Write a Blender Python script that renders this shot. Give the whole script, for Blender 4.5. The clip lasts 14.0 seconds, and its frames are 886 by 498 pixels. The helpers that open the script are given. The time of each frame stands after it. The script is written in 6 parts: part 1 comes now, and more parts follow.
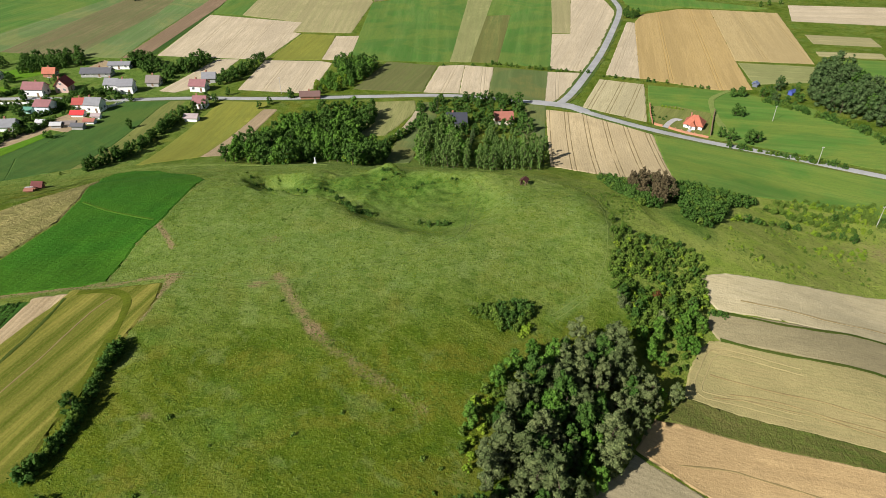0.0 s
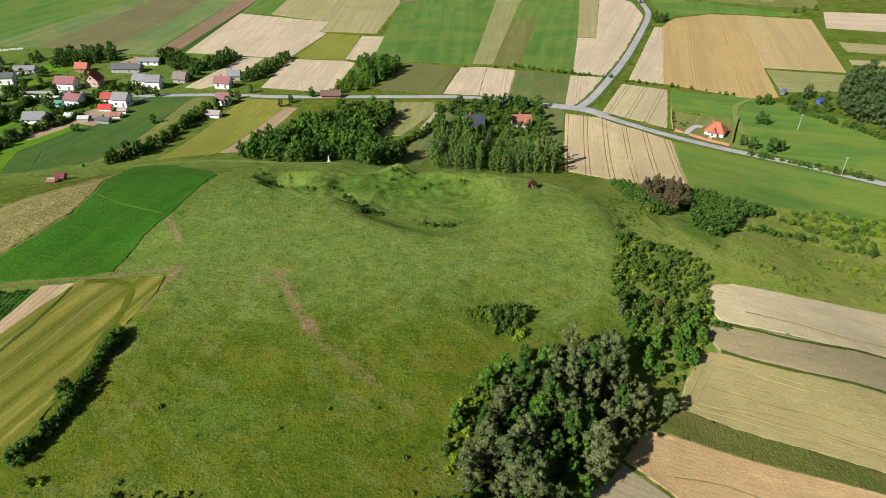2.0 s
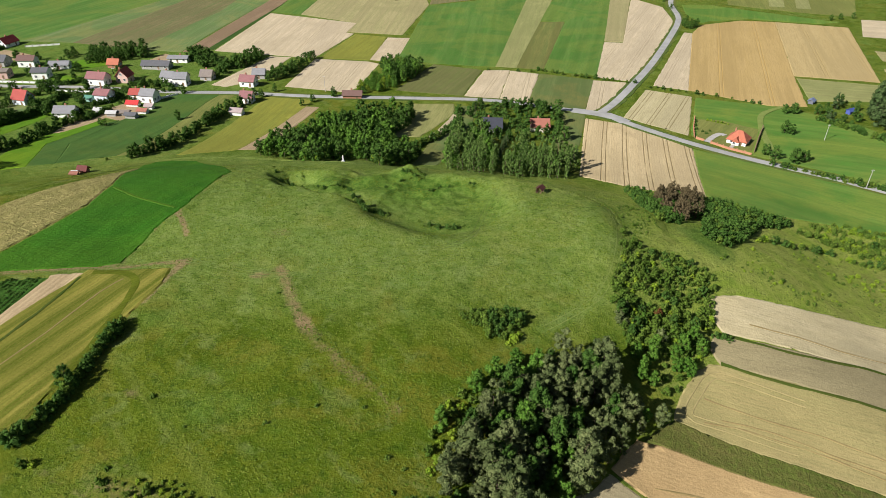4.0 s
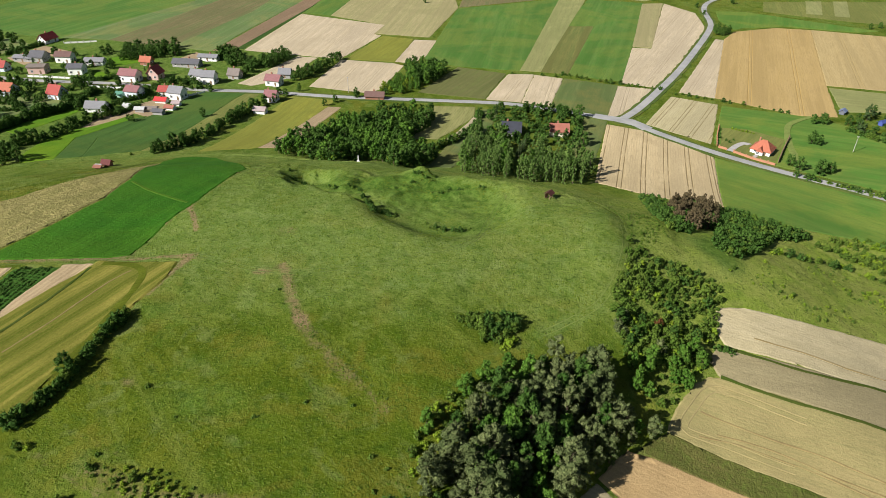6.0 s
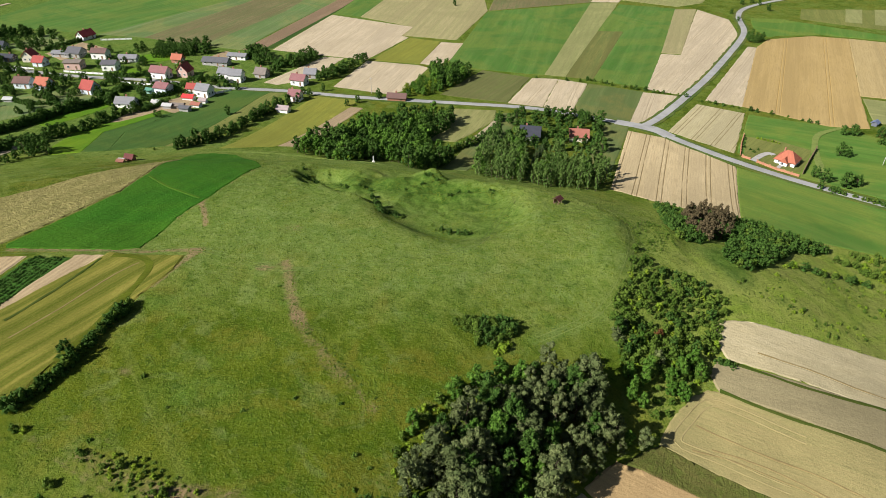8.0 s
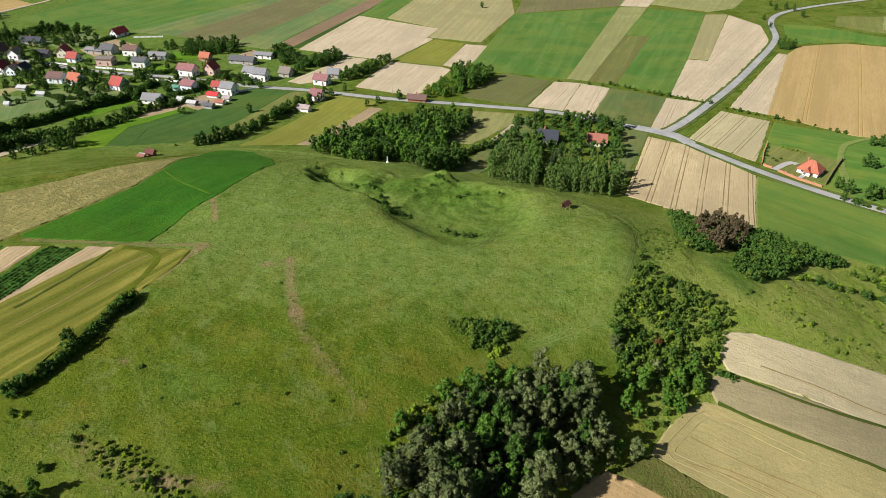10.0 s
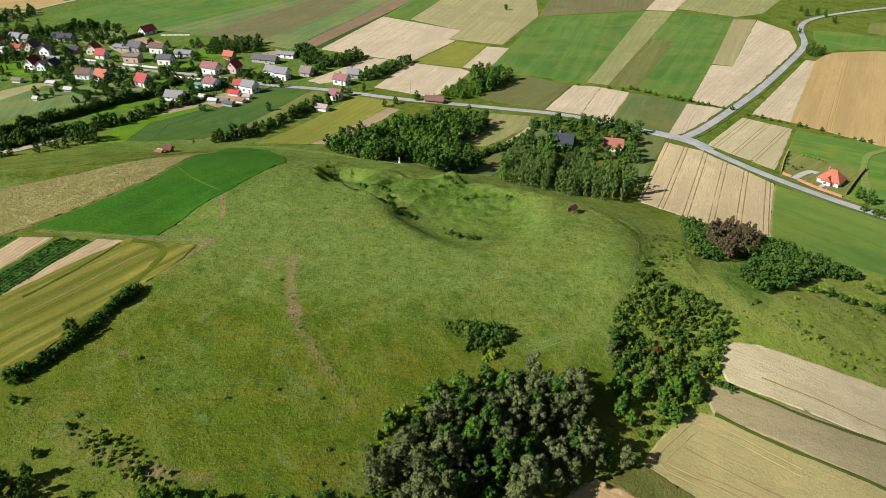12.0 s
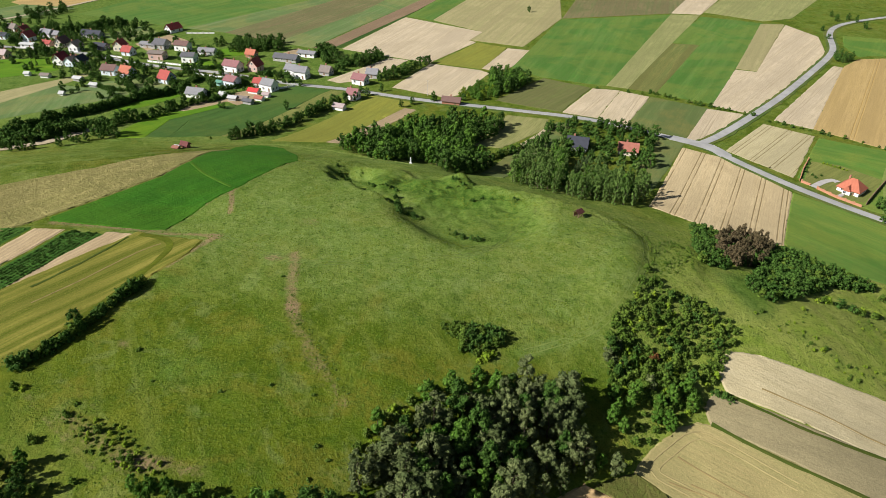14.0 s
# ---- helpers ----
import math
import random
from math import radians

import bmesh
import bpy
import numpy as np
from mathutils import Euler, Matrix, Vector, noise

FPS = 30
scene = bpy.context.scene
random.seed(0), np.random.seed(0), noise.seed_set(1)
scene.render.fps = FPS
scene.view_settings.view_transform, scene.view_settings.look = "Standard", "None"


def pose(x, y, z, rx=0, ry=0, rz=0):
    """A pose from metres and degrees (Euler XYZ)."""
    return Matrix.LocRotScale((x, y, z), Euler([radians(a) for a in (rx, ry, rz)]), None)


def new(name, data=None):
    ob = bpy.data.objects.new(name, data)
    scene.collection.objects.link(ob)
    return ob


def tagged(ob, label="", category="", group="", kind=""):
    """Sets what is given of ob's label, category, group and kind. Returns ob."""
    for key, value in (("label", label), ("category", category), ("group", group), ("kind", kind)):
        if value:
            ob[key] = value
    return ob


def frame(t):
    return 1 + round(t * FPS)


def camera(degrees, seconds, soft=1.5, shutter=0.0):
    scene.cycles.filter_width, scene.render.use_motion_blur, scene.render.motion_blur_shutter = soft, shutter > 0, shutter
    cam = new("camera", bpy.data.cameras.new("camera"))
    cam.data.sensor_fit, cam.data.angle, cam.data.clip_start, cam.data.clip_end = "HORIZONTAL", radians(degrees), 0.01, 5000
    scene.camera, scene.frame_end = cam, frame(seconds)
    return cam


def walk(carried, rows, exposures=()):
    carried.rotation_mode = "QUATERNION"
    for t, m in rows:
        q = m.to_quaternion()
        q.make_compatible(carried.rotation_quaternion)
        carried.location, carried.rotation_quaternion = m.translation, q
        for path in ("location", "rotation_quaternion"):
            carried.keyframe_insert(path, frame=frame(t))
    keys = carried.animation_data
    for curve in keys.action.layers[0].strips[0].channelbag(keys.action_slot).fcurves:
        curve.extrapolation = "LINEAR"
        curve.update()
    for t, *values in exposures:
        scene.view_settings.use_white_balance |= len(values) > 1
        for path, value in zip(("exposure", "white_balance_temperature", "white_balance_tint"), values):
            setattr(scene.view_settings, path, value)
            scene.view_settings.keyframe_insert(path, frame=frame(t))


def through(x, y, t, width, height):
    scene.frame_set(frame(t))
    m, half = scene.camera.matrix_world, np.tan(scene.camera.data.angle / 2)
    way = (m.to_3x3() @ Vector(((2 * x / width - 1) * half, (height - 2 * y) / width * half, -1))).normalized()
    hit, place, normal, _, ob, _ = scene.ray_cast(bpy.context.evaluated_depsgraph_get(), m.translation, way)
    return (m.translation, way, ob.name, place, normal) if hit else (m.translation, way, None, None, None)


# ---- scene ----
cam = camera(69.4, 14.0, 0.6)
METRES, EYE, TILT, LEAN, TURN = 45.0, 115.0, -33.0, 0.0, 0.0
ROWS = [
    (0.0, 0.0, 0.0, 0.0, 0.0, 0.0, -0.0),
    (0.5, 0.0367, -0.001, -0.0002, 0.62, 0.03, -0.43),
    (1.0, 0.0734, -0.0017, 0.0002, 1.24, 0.05, -0.84),
    (1.5, 0.1108, -0.0023, 0.0008, 1.89, 0.05, -1.29),
    (2.0, 0.1488, -0.0022, 0.0018, 2.54, 0.08, -1.73),
    (2.5, 0.1871, -0.002, 0.0024, 3.21, 0.09, -2.18),
    (3.0, 0.225, -0.0009, 0.0041, 3.86, 0.1, -2.62),
    (5.5, 0.4146, 0.0079, 0.0165, 7.18, 0.16, -4.84),
    (6.0, 0.4528, 0.0119, 0.0196, 7.88, 0.15, -5.29),
    (6.5, 0.4912, 0.0165, 0.0235, 8.57, 0.16, -5.75),
    (7.0, 0.5298, 0.021, 0.0274, 9.26, 0.13, -6.21),
    (7.5, 0.5683, 0.0264, 0.0319, 9.95, 0.08, -6.66),
    (8.0, 0.6059, 0.0323, 0.0366, 10.63, 0.06, -7.11),
    (10.5, 0.7755, 0.0626, 0.0617, 13.74, -0.2, -9.12),
    (11.0, 0.8065, 0.0699, 0.0668, 14.3, -0.26, -9.49),
    (11.5, 0.8374, 0.077, 0.0726, 14.88, -0.34, -9.85),
    (12.0, 0.8669, 0.084, 0.0772, 15.42, -0.38, -10.2),
    (12.5, 0.8951, 0.0912, 0.0823, 15.95, -0.46, -10.53),
    (13.0, 0.9248, 0.0993, 0.0885, 16.51, -0.55, -10.88),
    (13.5, 0.9534, 0.1069, 0.0939, 17.05, -0.6, -11.23),
    (14.0, 0.9821, 0.1151, 0.0999, 17.59, -0.7, -11.57),
]
walk(cam, [(t, pose(0, 0, EYE, TILT, LEAN, TURN) @ pose(METRES * x, METRES * y, METRES * z, 90 + pitch, roll, yaw)) for t, x, y, z, yaw, pitch, roll in ROWS])

# ---- light: clear summer morning, sun rather low behind the camera's left shoulder ----
SUN_TO = Vector((0.602, 0.542, -0.588)).normalized()
world = bpy.data.worlds.new("sky")
scene.world = world
world.use_nodes = True
wn = world.node_tree.nodes
sky = wn.new("ShaderNodeTexSky")
sky.sky_type = "NISHITA"
sky.sun_disc = False
sky.sun_elevation = math.asin(-SUN_TO.z)
sky.sun_rotation = math.atan2(-SUN_TO.x, -SUN_TO.y)
world.node_tree.links.new(sky.outputs[0], wn["Background"].inputs[0])
wn["Background"].inputs[1].default_value = 0.033
sun = new("sun", bpy.data.lights.new("sun", "SUN"))
sun.data.energy, sun.data.angle, sun.data.color = 5.0, radians(0.55), (1.0, 0.96, 0.92)
sun.matrix_world = Matrix.Translation((-300, -100, 300)) @ SUN_TO.to_track_quat("-Z", "Y").to_matrix().to_4x4()
scene.view_settings.exposure = 0.53


# ---- materials ----
class Nodes:
    """Short hand for building a node material."""

    def __init__(self, name, rough=0.8):
        self.mat = bpy.data.materials.new(name)
        self.mat.use_nodes = True
        self.t = self.mat.node_tree
        self.bsdf = self.t.nodes["Principled BSDF"]
        self.bsdf.inputs["Roughness"].default_value = rough
        self.bsdf.inputs["Specular IOR Level"].default_value = 0.25
        self.pos = self.t.nodes.new("ShaderNodeNewGeometry").outputs["Position"]

    def put(self, value, socket):
        if isinstance(value, bpy.types.NodeSocket):
            self.t.links.new(value, socket)
        elif isinstance(value, tuple) and len(value) == 3 and socket.type == "RGBA":
            socket.default_value = (*value, 1)
        else:
            socket.default_value = value

    def math(self, op, a, b=0.0, c=0.0):
        n = self.t.nodes.new("ShaderNodeMath")
        n.operation = op
        for s, v in zip(n.inputs, (a, b, c)):
            self.put(v, s)
        return n.outputs[0]

    def noise(self, scale, detail=4.0, rough=0.55, vec=None, distort=0.0):
        n = self.t.nodes.new("ShaderNodeTexNoise")
        self.put(vec or self.pos, n.inputs["Vector"])
        n.inputs["Scale"].default_value = scale
        n.inputs["Detail"].default_value = detail
        n.inputs["Roughness"].default_value = rough
        n.inputs["Distortion"].default_value = distort
        return n.outputs[0]

    def mix(self, f, a, b, blend="MIX"):
        n = self.t.nodes.new("ShaderNodeMix")
        n.data_type, n.blend_type = "RGBA", blend
        self.put(f, n.inputs[0])
        self.put(a, n.inputs[6])
        self.put(b, n.inputs[7])
        return n.outputs[2]

    def ramp(self, f, lo, hi):
        n = self.t.nodes.new("ShaderNodeMapRange")
        n.interpolation_type = "SMOOTHSTEP"
        self.put(f, n.inputs[0])
        n.inputs[1].default_value, n.inputs[2].default_value = lo, hi
        return n.outputs[0]

    def turned(self, angle, scale=(1, 1, 1)):
        """The position, turned so that x runs along the angle."""
        r = self.t.nodes.new("ShaderNodeVectorRotate")
        r.rotation_type = "Z_AXIS"
        self.put(self.pos, r.inputs["Vector"])
        r.inputs["Angle"].default_value = -radians(angle)
        m = self.t.nodes.new("ShaderNodeVectorMath")
        m.operation = "MULTIPLY"
        self.put(r.outputs[0], m.inputs[0])
        m.inputs[1].default_value = scale
        return m.outputs[0]

    def axis(self, vec, k):
        n = self.t.nodes.new("ShaderNodeSeparateXYZ")
        self.put(vec, n.inputs[0])
        return n.outputs[k]

    def attr(self, name):
        n = self.t.nodes.new("ShaderNodeAttribute")
        n.attribute_name = name
        return n.outputs["Fac"]

    def vary(self, island=False):
        if island:
            return self.t.nodes.new("ShaderNodeNewGeometry").outputs["Random Per Island"]
        return self.t.nodes.new("ShaderNodeObjectInfo").outputs["Random"]

    def done(self, colour, height=None, strength=0.5, distance=0.2):
        self.put(colour, self.bsdf.inputs["Base Color"])
        if height is not None:
            b = self.t.nodes.new("ShaderNodeBump")
            b.inputs["Strength"].default_value = strength
            b.inputs["Distance"].default_value = distance
            self.put(height, b.inputs["Height"])
            self.put(b.outputs[0], self.bsdf.inputs["Normal"])
        return self.mat


def grass_material():
    n = Nodes("rough_grass", 0.95)
    n.bsdf.inputs["Specular IOR Level"].default_value = 0.08
    big, mid = n.noise(0.018, 4, 0.6), n.noise(0.085, 6, 0.7, distort=0.8)
    small, fine = n.noise(0.42, 6, 0.75, distort=0.4), n.noise(1.7, 5, 0.75)
    c = n.mix(n.ramp(mid, 0.36, 0.62), (0.062, 0.102, 0.004), (0.126, 0.150, 0.008))
    c = n.mix(n.math("MULTIPLY", n.ramp(big, 0.42, 0.66), 0.5), c, (0.092, 0.150, 0.008))
    c = n.mix(n.math("MULTIPLY", n.ramp(n.noise(0.045, 4, 0.6, distort=1.2), 0.50, 0.62), 0.6), c, (0.170, 0.162, 0.016))
    c = n.mix(n.math("MULTIPLY", n.ramp(n.noise(0.16, 4, 0.65, distort=0.5), 0.54, 0.66), 0.55), c, (0.175, 0.215, 0.048))
    c = n.mix(n.math("MULTIPLY", n.ramp(n.noise(0.12, 4, 0.65), 0.54, 0.64), 0.32), c, (0.066, 0.150, 0.012))
    c = n.mix(n.math("MULTIPLY", n.ramp(small, 0.50, 0.66), 0.62), c, (0.046, 0.094, 0.007))
    # swathes left by old mowing
    swath = n.noise(1.0, 4, 0.6, n.turned(-42, (0.02, 0.30, 0.1)))
    c = n.mix(n.math("MULTIPLY", n.ramp(swath, 0.52, 0.68), 0.4), c, (0.175, 0.210, 0.032))
    pale = n.ramp(n.math("ADD", n.attr("pale"), n.math("MULTIPLY", n.math("SUBTRACT", mid, 0.5), 1.6)), 0.1, 0.9)
    c = n.mix(n.math("MULTIPLY", pale, 0.44), c, n.mix(n.ramp(small, 0.35, 0.65), (0.260, 0.360, 0.095), (0.150, 0.245, 0.038)))
    c = n.mix(n.math("MULTIPLY", n.attr("meadow"), 0.85), c, n.mix(n.ramp(mid, 0.36, 0.62), n.mix(small, (0.310, 0.385, 0.050), (0.165, 0.265, 0.022)), n.mix(small, (0.370, 0.400, 0.090), (0.240, 0.295, 0.040))))
    tired = n.math("MULTIPLY", n.ramp(n.noise(0.075, 5, 0.65, distort=1.0), 0.48, 0.62), n.math("MINIMUM", n.attr("meadow"), 1.0))
    c = n.mix(n.math("MULTIPLY", tired, 0.4), c, n.mix(small, (0.120, 0.150, 0.020), (0.215, 0.190, 0.062)))
    rank = n.math("MULTIPLY", n.ramp(n.noise(0.11, 5, 0.65, distort=0.8), 0.53, 0.66), n.math("MINIMUM", n.attr("meadow"), 1.0))
    c = n.mix(n.math("MULTIPLY", rank, 0.4), c, n.mix(small, (0.045, 0.100, 0.012), (0.110, 0.200, 0.024)))
    dry = n.ramp(n.math("ADD", n.attr("dry"), n.math("MULTIPLY", n.math("SUBTRACT", small, 0.5), 1.6)), 0.2, 0.95)
    c = n.mix(n.math("MULTIPLY", dry, 0.85), c, n.mix(fine, (0.170, 0.120, 0.050), (0.400, 0.275, 0.130)))
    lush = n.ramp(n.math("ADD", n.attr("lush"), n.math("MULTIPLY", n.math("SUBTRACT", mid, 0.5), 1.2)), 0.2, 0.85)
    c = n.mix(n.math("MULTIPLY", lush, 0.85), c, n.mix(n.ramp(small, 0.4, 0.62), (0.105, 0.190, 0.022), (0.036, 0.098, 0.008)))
    c = n.mix(n.math("MULTIPLY", n.ramp(fine, 0.50, 0.70), 0.35), c, (0.250, 0.290, 0.052))
    c = n.mix(n.math("MULTIPLY", n.ramp(n.math("SUBTRACT", 1.0, fine), 0.50, 0.68), 0.45), c, (0.034, 0.070, 0.005))
    fleck = n.noise(0.95, 4, 0.7, distort=0.6)
    c = n.mix(n.math("MULTIPLY", n.ramp(fleck, 0.54, 0.66), 0.62), c, (0.036, 0.074, 0.005))
    c = n.mix(1.0, c, (0.93, 0.92, 1.1), "MULTIPLY")
    h = n.math("ADD", n.math("MULTIPLY", small, 0.55), n.math("ADD", n.math("MULTIPLY", fleck, 0.5), n.math("MULTIPLY", fine, 0.5)))
    return n.done(c, h, 1.0, 0.46)


def crop_material(name, a, b, angle, row=1.2, row_depth=0.35, lane=0.0, patch=0.5, dark=None, bands=0.0, tussock=0.0):
    """A field: rows along the angle, patches, wheel lanes where lane gives their spacing in metres, and tussocks of uneven growth."""
    n = Nodes(name, 0.95)
    n.bsdf.inputs["Specular IOR Level"].default_value = 0.1
    along = n.turned(angle, (0.03, 0.35, 0.2))
    streak, cloud, fine = n.noise(1.0, 5, 0.6, along), n.noise(0.03, 4, 0.6, distort=0.5), n.noise(1.6, 4, 0.7)
    y = n.axis(n.turned(angle), 1)
    y = n.math("ADD", y, n.math("MULTIPLY", n.noise(0.03, 2), 0.35))
    c = n.mix(n.ramp(streak, 0.37, 0.63), a, b)
    c = n.mix(n.math("MULTIPLY", n.ramp(cloud, 0.44, 0.60), patch), c, tuple(0.78 * v for v in b))
    broad = n.noise(1.0, 4, 0.6, n.turned(angle, (0.005, 0.13, 0.1)))
    c = n.mix(n.math("MULTIPLY", n.ramp(broad, 0.46, 0.58), 0.6), c, tuple(0.74 * v for v in a))
    if b[1] > 1.25 * b[0]:
        c = n.mix(n.math("MULTIPLY", n.ramp(n.noise(0.022, 5, 0.65, distort=1.0), 0.43, 0.60), 0.42), c, (1.75 * b[0], 1.12 * b[1], b[2]))
    thin = n.noise(1.0, 4, 0.6, n.turned(angle, (0.14, 1.7, 0.2)))
    c = n.mix(n.math("MULTIPLY", n.ramp(thin, 0.46, 0.68), 0.62), c, tuple(0.72 * v for v in b))
    if bands:
        wide = n.noise(1.0, 3, 0.6, n.turned(angle, (0.006, 1.6 / bands, 0.05)))
        c = n.mix(n.math("MULTIPLY", n.ramp(wide, 0.46, 0.58), 0.6), c, dark or tuple(0.6 * v for v in a))
        thick = n.math("SINE", n.math("ADD", n.math("MULTIPLY", y, 2 * math.pi / bands), n.math("MULTIPLY", wide, 4.0)))
        c = n.mix(n.math("MULTIPLY", n.ramp(thick, 0.45, 0.8), 0.7), c, dark or tuple(0.6 * v for v in a))
    wave = n.math("SINE", n.math("MULTIPLY", y, 2 * math.pi / row))
    rows = n.math("MULTIPLY", n.ramp(wave, -0.2, 0.9), row_depth)
    c = n.mix(rows, c, tuple(0.55 * v for v in a))
    c = n.mix(n.math("MULTIPLY", n.ramp(fine, 0.45, 0.75), 0.45), c, tuple(0.58 * v for v in b))
    grit = n.noise(4.5, 3, 0.7)
    c = n.mix(n.math("MULTIPLY", n.ramp(grit, 0.45, 0.7), 0.3), c, tuple(min(1.0, 1.35 * v) for v in a))
    h = n.math("ADD", n.math("MULTIPLY", wave, -0.25 * row_depth), fine)
    if lane:
        m = n.math("MODULO", n.math("ADD", y, 4000.0), lane)
        d = n.math("ABSOLUTE", n.math("SUBTRACT", n.math("ABSOLUTE", n.math("SUBTRACT", m, lane / 2)), 0.85))
        line = n.math("MULTIPLY", n.ramp(n.math("SUBTRACT", 1.0, d), 0.70, 0.92), n.ramp(n.noise(0.10, 3), 0.25, 0.5))
        c = n.mix(n.math("MULTIPLY", line, 0.8), c, dark or tuple(0.45 * v for v in a))
        h = n.math("SUBTRACT", h, line)
    if tussock:
        lumps = n.noise(1.0, 5, 0.65, n.turned(angle, (0.85, 0.55, 0.5)), 0.6)
        c = n.mix(n.math("MULTIPLY", n.ramp(lumps, 0.50, 0.66), 0.55 * min(1.0, tussock)), c, tuple(0.55 * v for v in b))
        c = n.mix(n.math("MULTIPLY", n.ramp(n.noise(0.35, 5, 0.65, distort=0.8), 0.52, 0.66), 0.4 * min(1.0, tussock)), c, tuple(min(1.0, 1.3 * v) for v in a))
        h = n.math("ADD", h, n.math("MULTIPLY", lumps, 2.2 * tussock))
    return n.done(c, h, 0.5 + 0.4 * min(1.0, tussock), 0.25)


def leaf_material(name, a, b, autumn=None, through=0.12):
    n = Nodes(name, 0.8)
    n.bsdf.inputs["Specular IOR Level"].default_value = 0.06
    c = n.mix(n.vary(True), a, b)
    c = n.mix(n.math("MULTIPLY", n.vary(), 0.5), c, tuple(v * 0.6 for v in a))
    c = n.mix(n.math("MULTIPLY", n.ramp(n.noise(0.16, 3), 0.42, 0.62), 0.55), c, (b[0] * 0.75, b[1] * 0.85, b[2] * 0.75))
    if autumn:
        c = n.mix(n.ramp(n.noise(0.35, 3), 0.55, 0.75), c, autumn)
    n.done(c)
    tr = n.t.nodes.new("ShaderNodeBsdfTranslucent")
    n.put(c, tr.inputs[0])
    mx = n.t.nodes.new("ShaderNodeMixShader")
    mx.inputs[0].default_value = through
    n.t.links.new(n.bsdf.outputs[0], mx.inputs[1])
    n.t.links.new(tr.outputs[0], mx.inputs[2])
    n.t.links.new(mx.outputs[0], n.t.nodes["Material Output"].inputs[0])
    return n.mat


def plain_material(name, colour, rough=0.8, grain=3.0, wear=0.3):
    """Paint, render, tile or wood with stains at two scales."""
    n = Nodes(name, rough)
    c = n.mix(n.math("MULTIPLY", n.ramp(n.noise(0.5, 4), 0.4, 0.7), wear), colour, tuple(v * 0.65 for v in colour))
    fine = n.noise(grain, 4, 0.7)
    c = n.mix(n.math("MULTIPLY", n.ramp(fine, 0.5, 0.75), wear), c, tuple(min(1, v * 1.25) for v in colour))
    return n.done(c, fine, 0.3, 0.05)


def roof_material(name, colour):
    n = Nodes(name, 0.75)
    z = n.axis(n.pos, 2)
    wave = n.math("SINE", n.math("MULTIPLY", z, 2 * math.pi / 0.28))
    c = n.mix(n.math("MULTIPLY", n.ramp(wave, -0.2, 0.8), 0.35), colour, tuple(v * 0.55 for v in colour))
    c = n.mix(n.math("MULTIPLY", n.ramp(n.noise(0.6, 4), 0.4, 0.7), 0.4), c, tuple(v * 0.7 for v in colour))
    return n.done(c, wave, 0.3, 0.05)


def asphalt_material():
    n = Nodes("worn_asphalt", 0.85)
    c = n.mix(n.ramp(n.noise(0.15, 4), 0.35, 0.65), (0.30, 0.30, 0.29), (0.38, 0.375, 0.36))
    fine = n.noise(3.0, 4, 0.7)
    return n.done(n.mix(n.math("MULTIPLY", n.ramp(fine, 0.45, 0.75), 0.35), c, (0.22, 0.22, 0.21)), fine, 0.2, 0.03)


GRASS = grass_material()
ASPHALT = asphalt_material()
SAND = plain_material("sandy_track", (0.40, 0.33, 0.22), 0.95, 1.2, 0.5)
RUT_DARK = plain_material("pressed_grass_rut", (0.090, 0.128, 0.026), 0.95, 0.8, 0.5)
RUT = plain_material("worn_grass_rut", (0.175, 0.225, 0.052), 0.95, 0.8, 0.6)
BARK = plain_material("bark", (0.10, 0.075, 0.05), 0.9, 4.0, 0.5)
GLASS = plain_material("window_glass", (0.03, 0.035, 0.045), 0.08, 1.0, 0.1)
FRAME = plain_material("white_window_frame", (0.75, 0.75, 0.72), 0.5, 3.0, 0.1)
CONCRETE = plain_material("weathered_concrete", (0.42, 0.40, 0.37), 0.9, 2.0, 0.4)
WOOD = plain_material("weathered_wood", (0.22, 0.15, 0.09), 0.8, 5.0, 0.4)
WHITE = plain_material("white_painted_stone", (0.78, 0.77, 0.74), 0.7, 2.0, 0.25)

WALLS = {k: plain_material(k + "_render", v, 0.85, 1.5, 0.12) for k, v in {
    "white": (0.84, 0.83, 0.80), "cream": (0.66, 0.60, 0.48), "bluewhite": (0.68, 0.75, 0.80), "pink": (0.62, 0.42, 0.36),
    "grey": (0.36, 0.35, 0.33), "brick": (0.36, 0.17, 0.11), "slatewall": (0.14, 0.15, 0.18), "teal": (0.30, 0.48, 0.42),
    "blue": (0.07, 0.10, 0.32)}.items()}
ROOFS = {k: roof_material(k + "_roof", v) for k, v in {
    "red": (0.38, 0.080, 0.065), "darkred": (0.20, 0.035, 0.035), "orange": (0.44, 0.145, 0.085), "brown": (0.17, 0.10, 0.085),
    "grey": (0.24, 0.24, 0.25), "darkgrey": (0.12, 0.12, 0.13), "greybrown": (0.22, 0.185, 0.16), "mauve": (0.28, 0.13, 0.13),
    "slate": (0.050, 0.054, 0.070), "brightred": (0.60, 0.05, 0.05), "pinkgrey": (0.40, 0.32, 0.31), "green": (0.10, 0.26, 0.18),
    "greylight": (0.50, 0.50, 0.49), "bluegrey": (0.18, 0.22, 0.34), "blue": (0.06, 0.09, 0.30), "barnred": (0.14, 0.04, 0.035),
    "rust": (0.30, 0.13, 0.09), "brick": (0.36, 0.14, 0.10), "hutred": (0.085, 0.030, 0.026)}.items()}

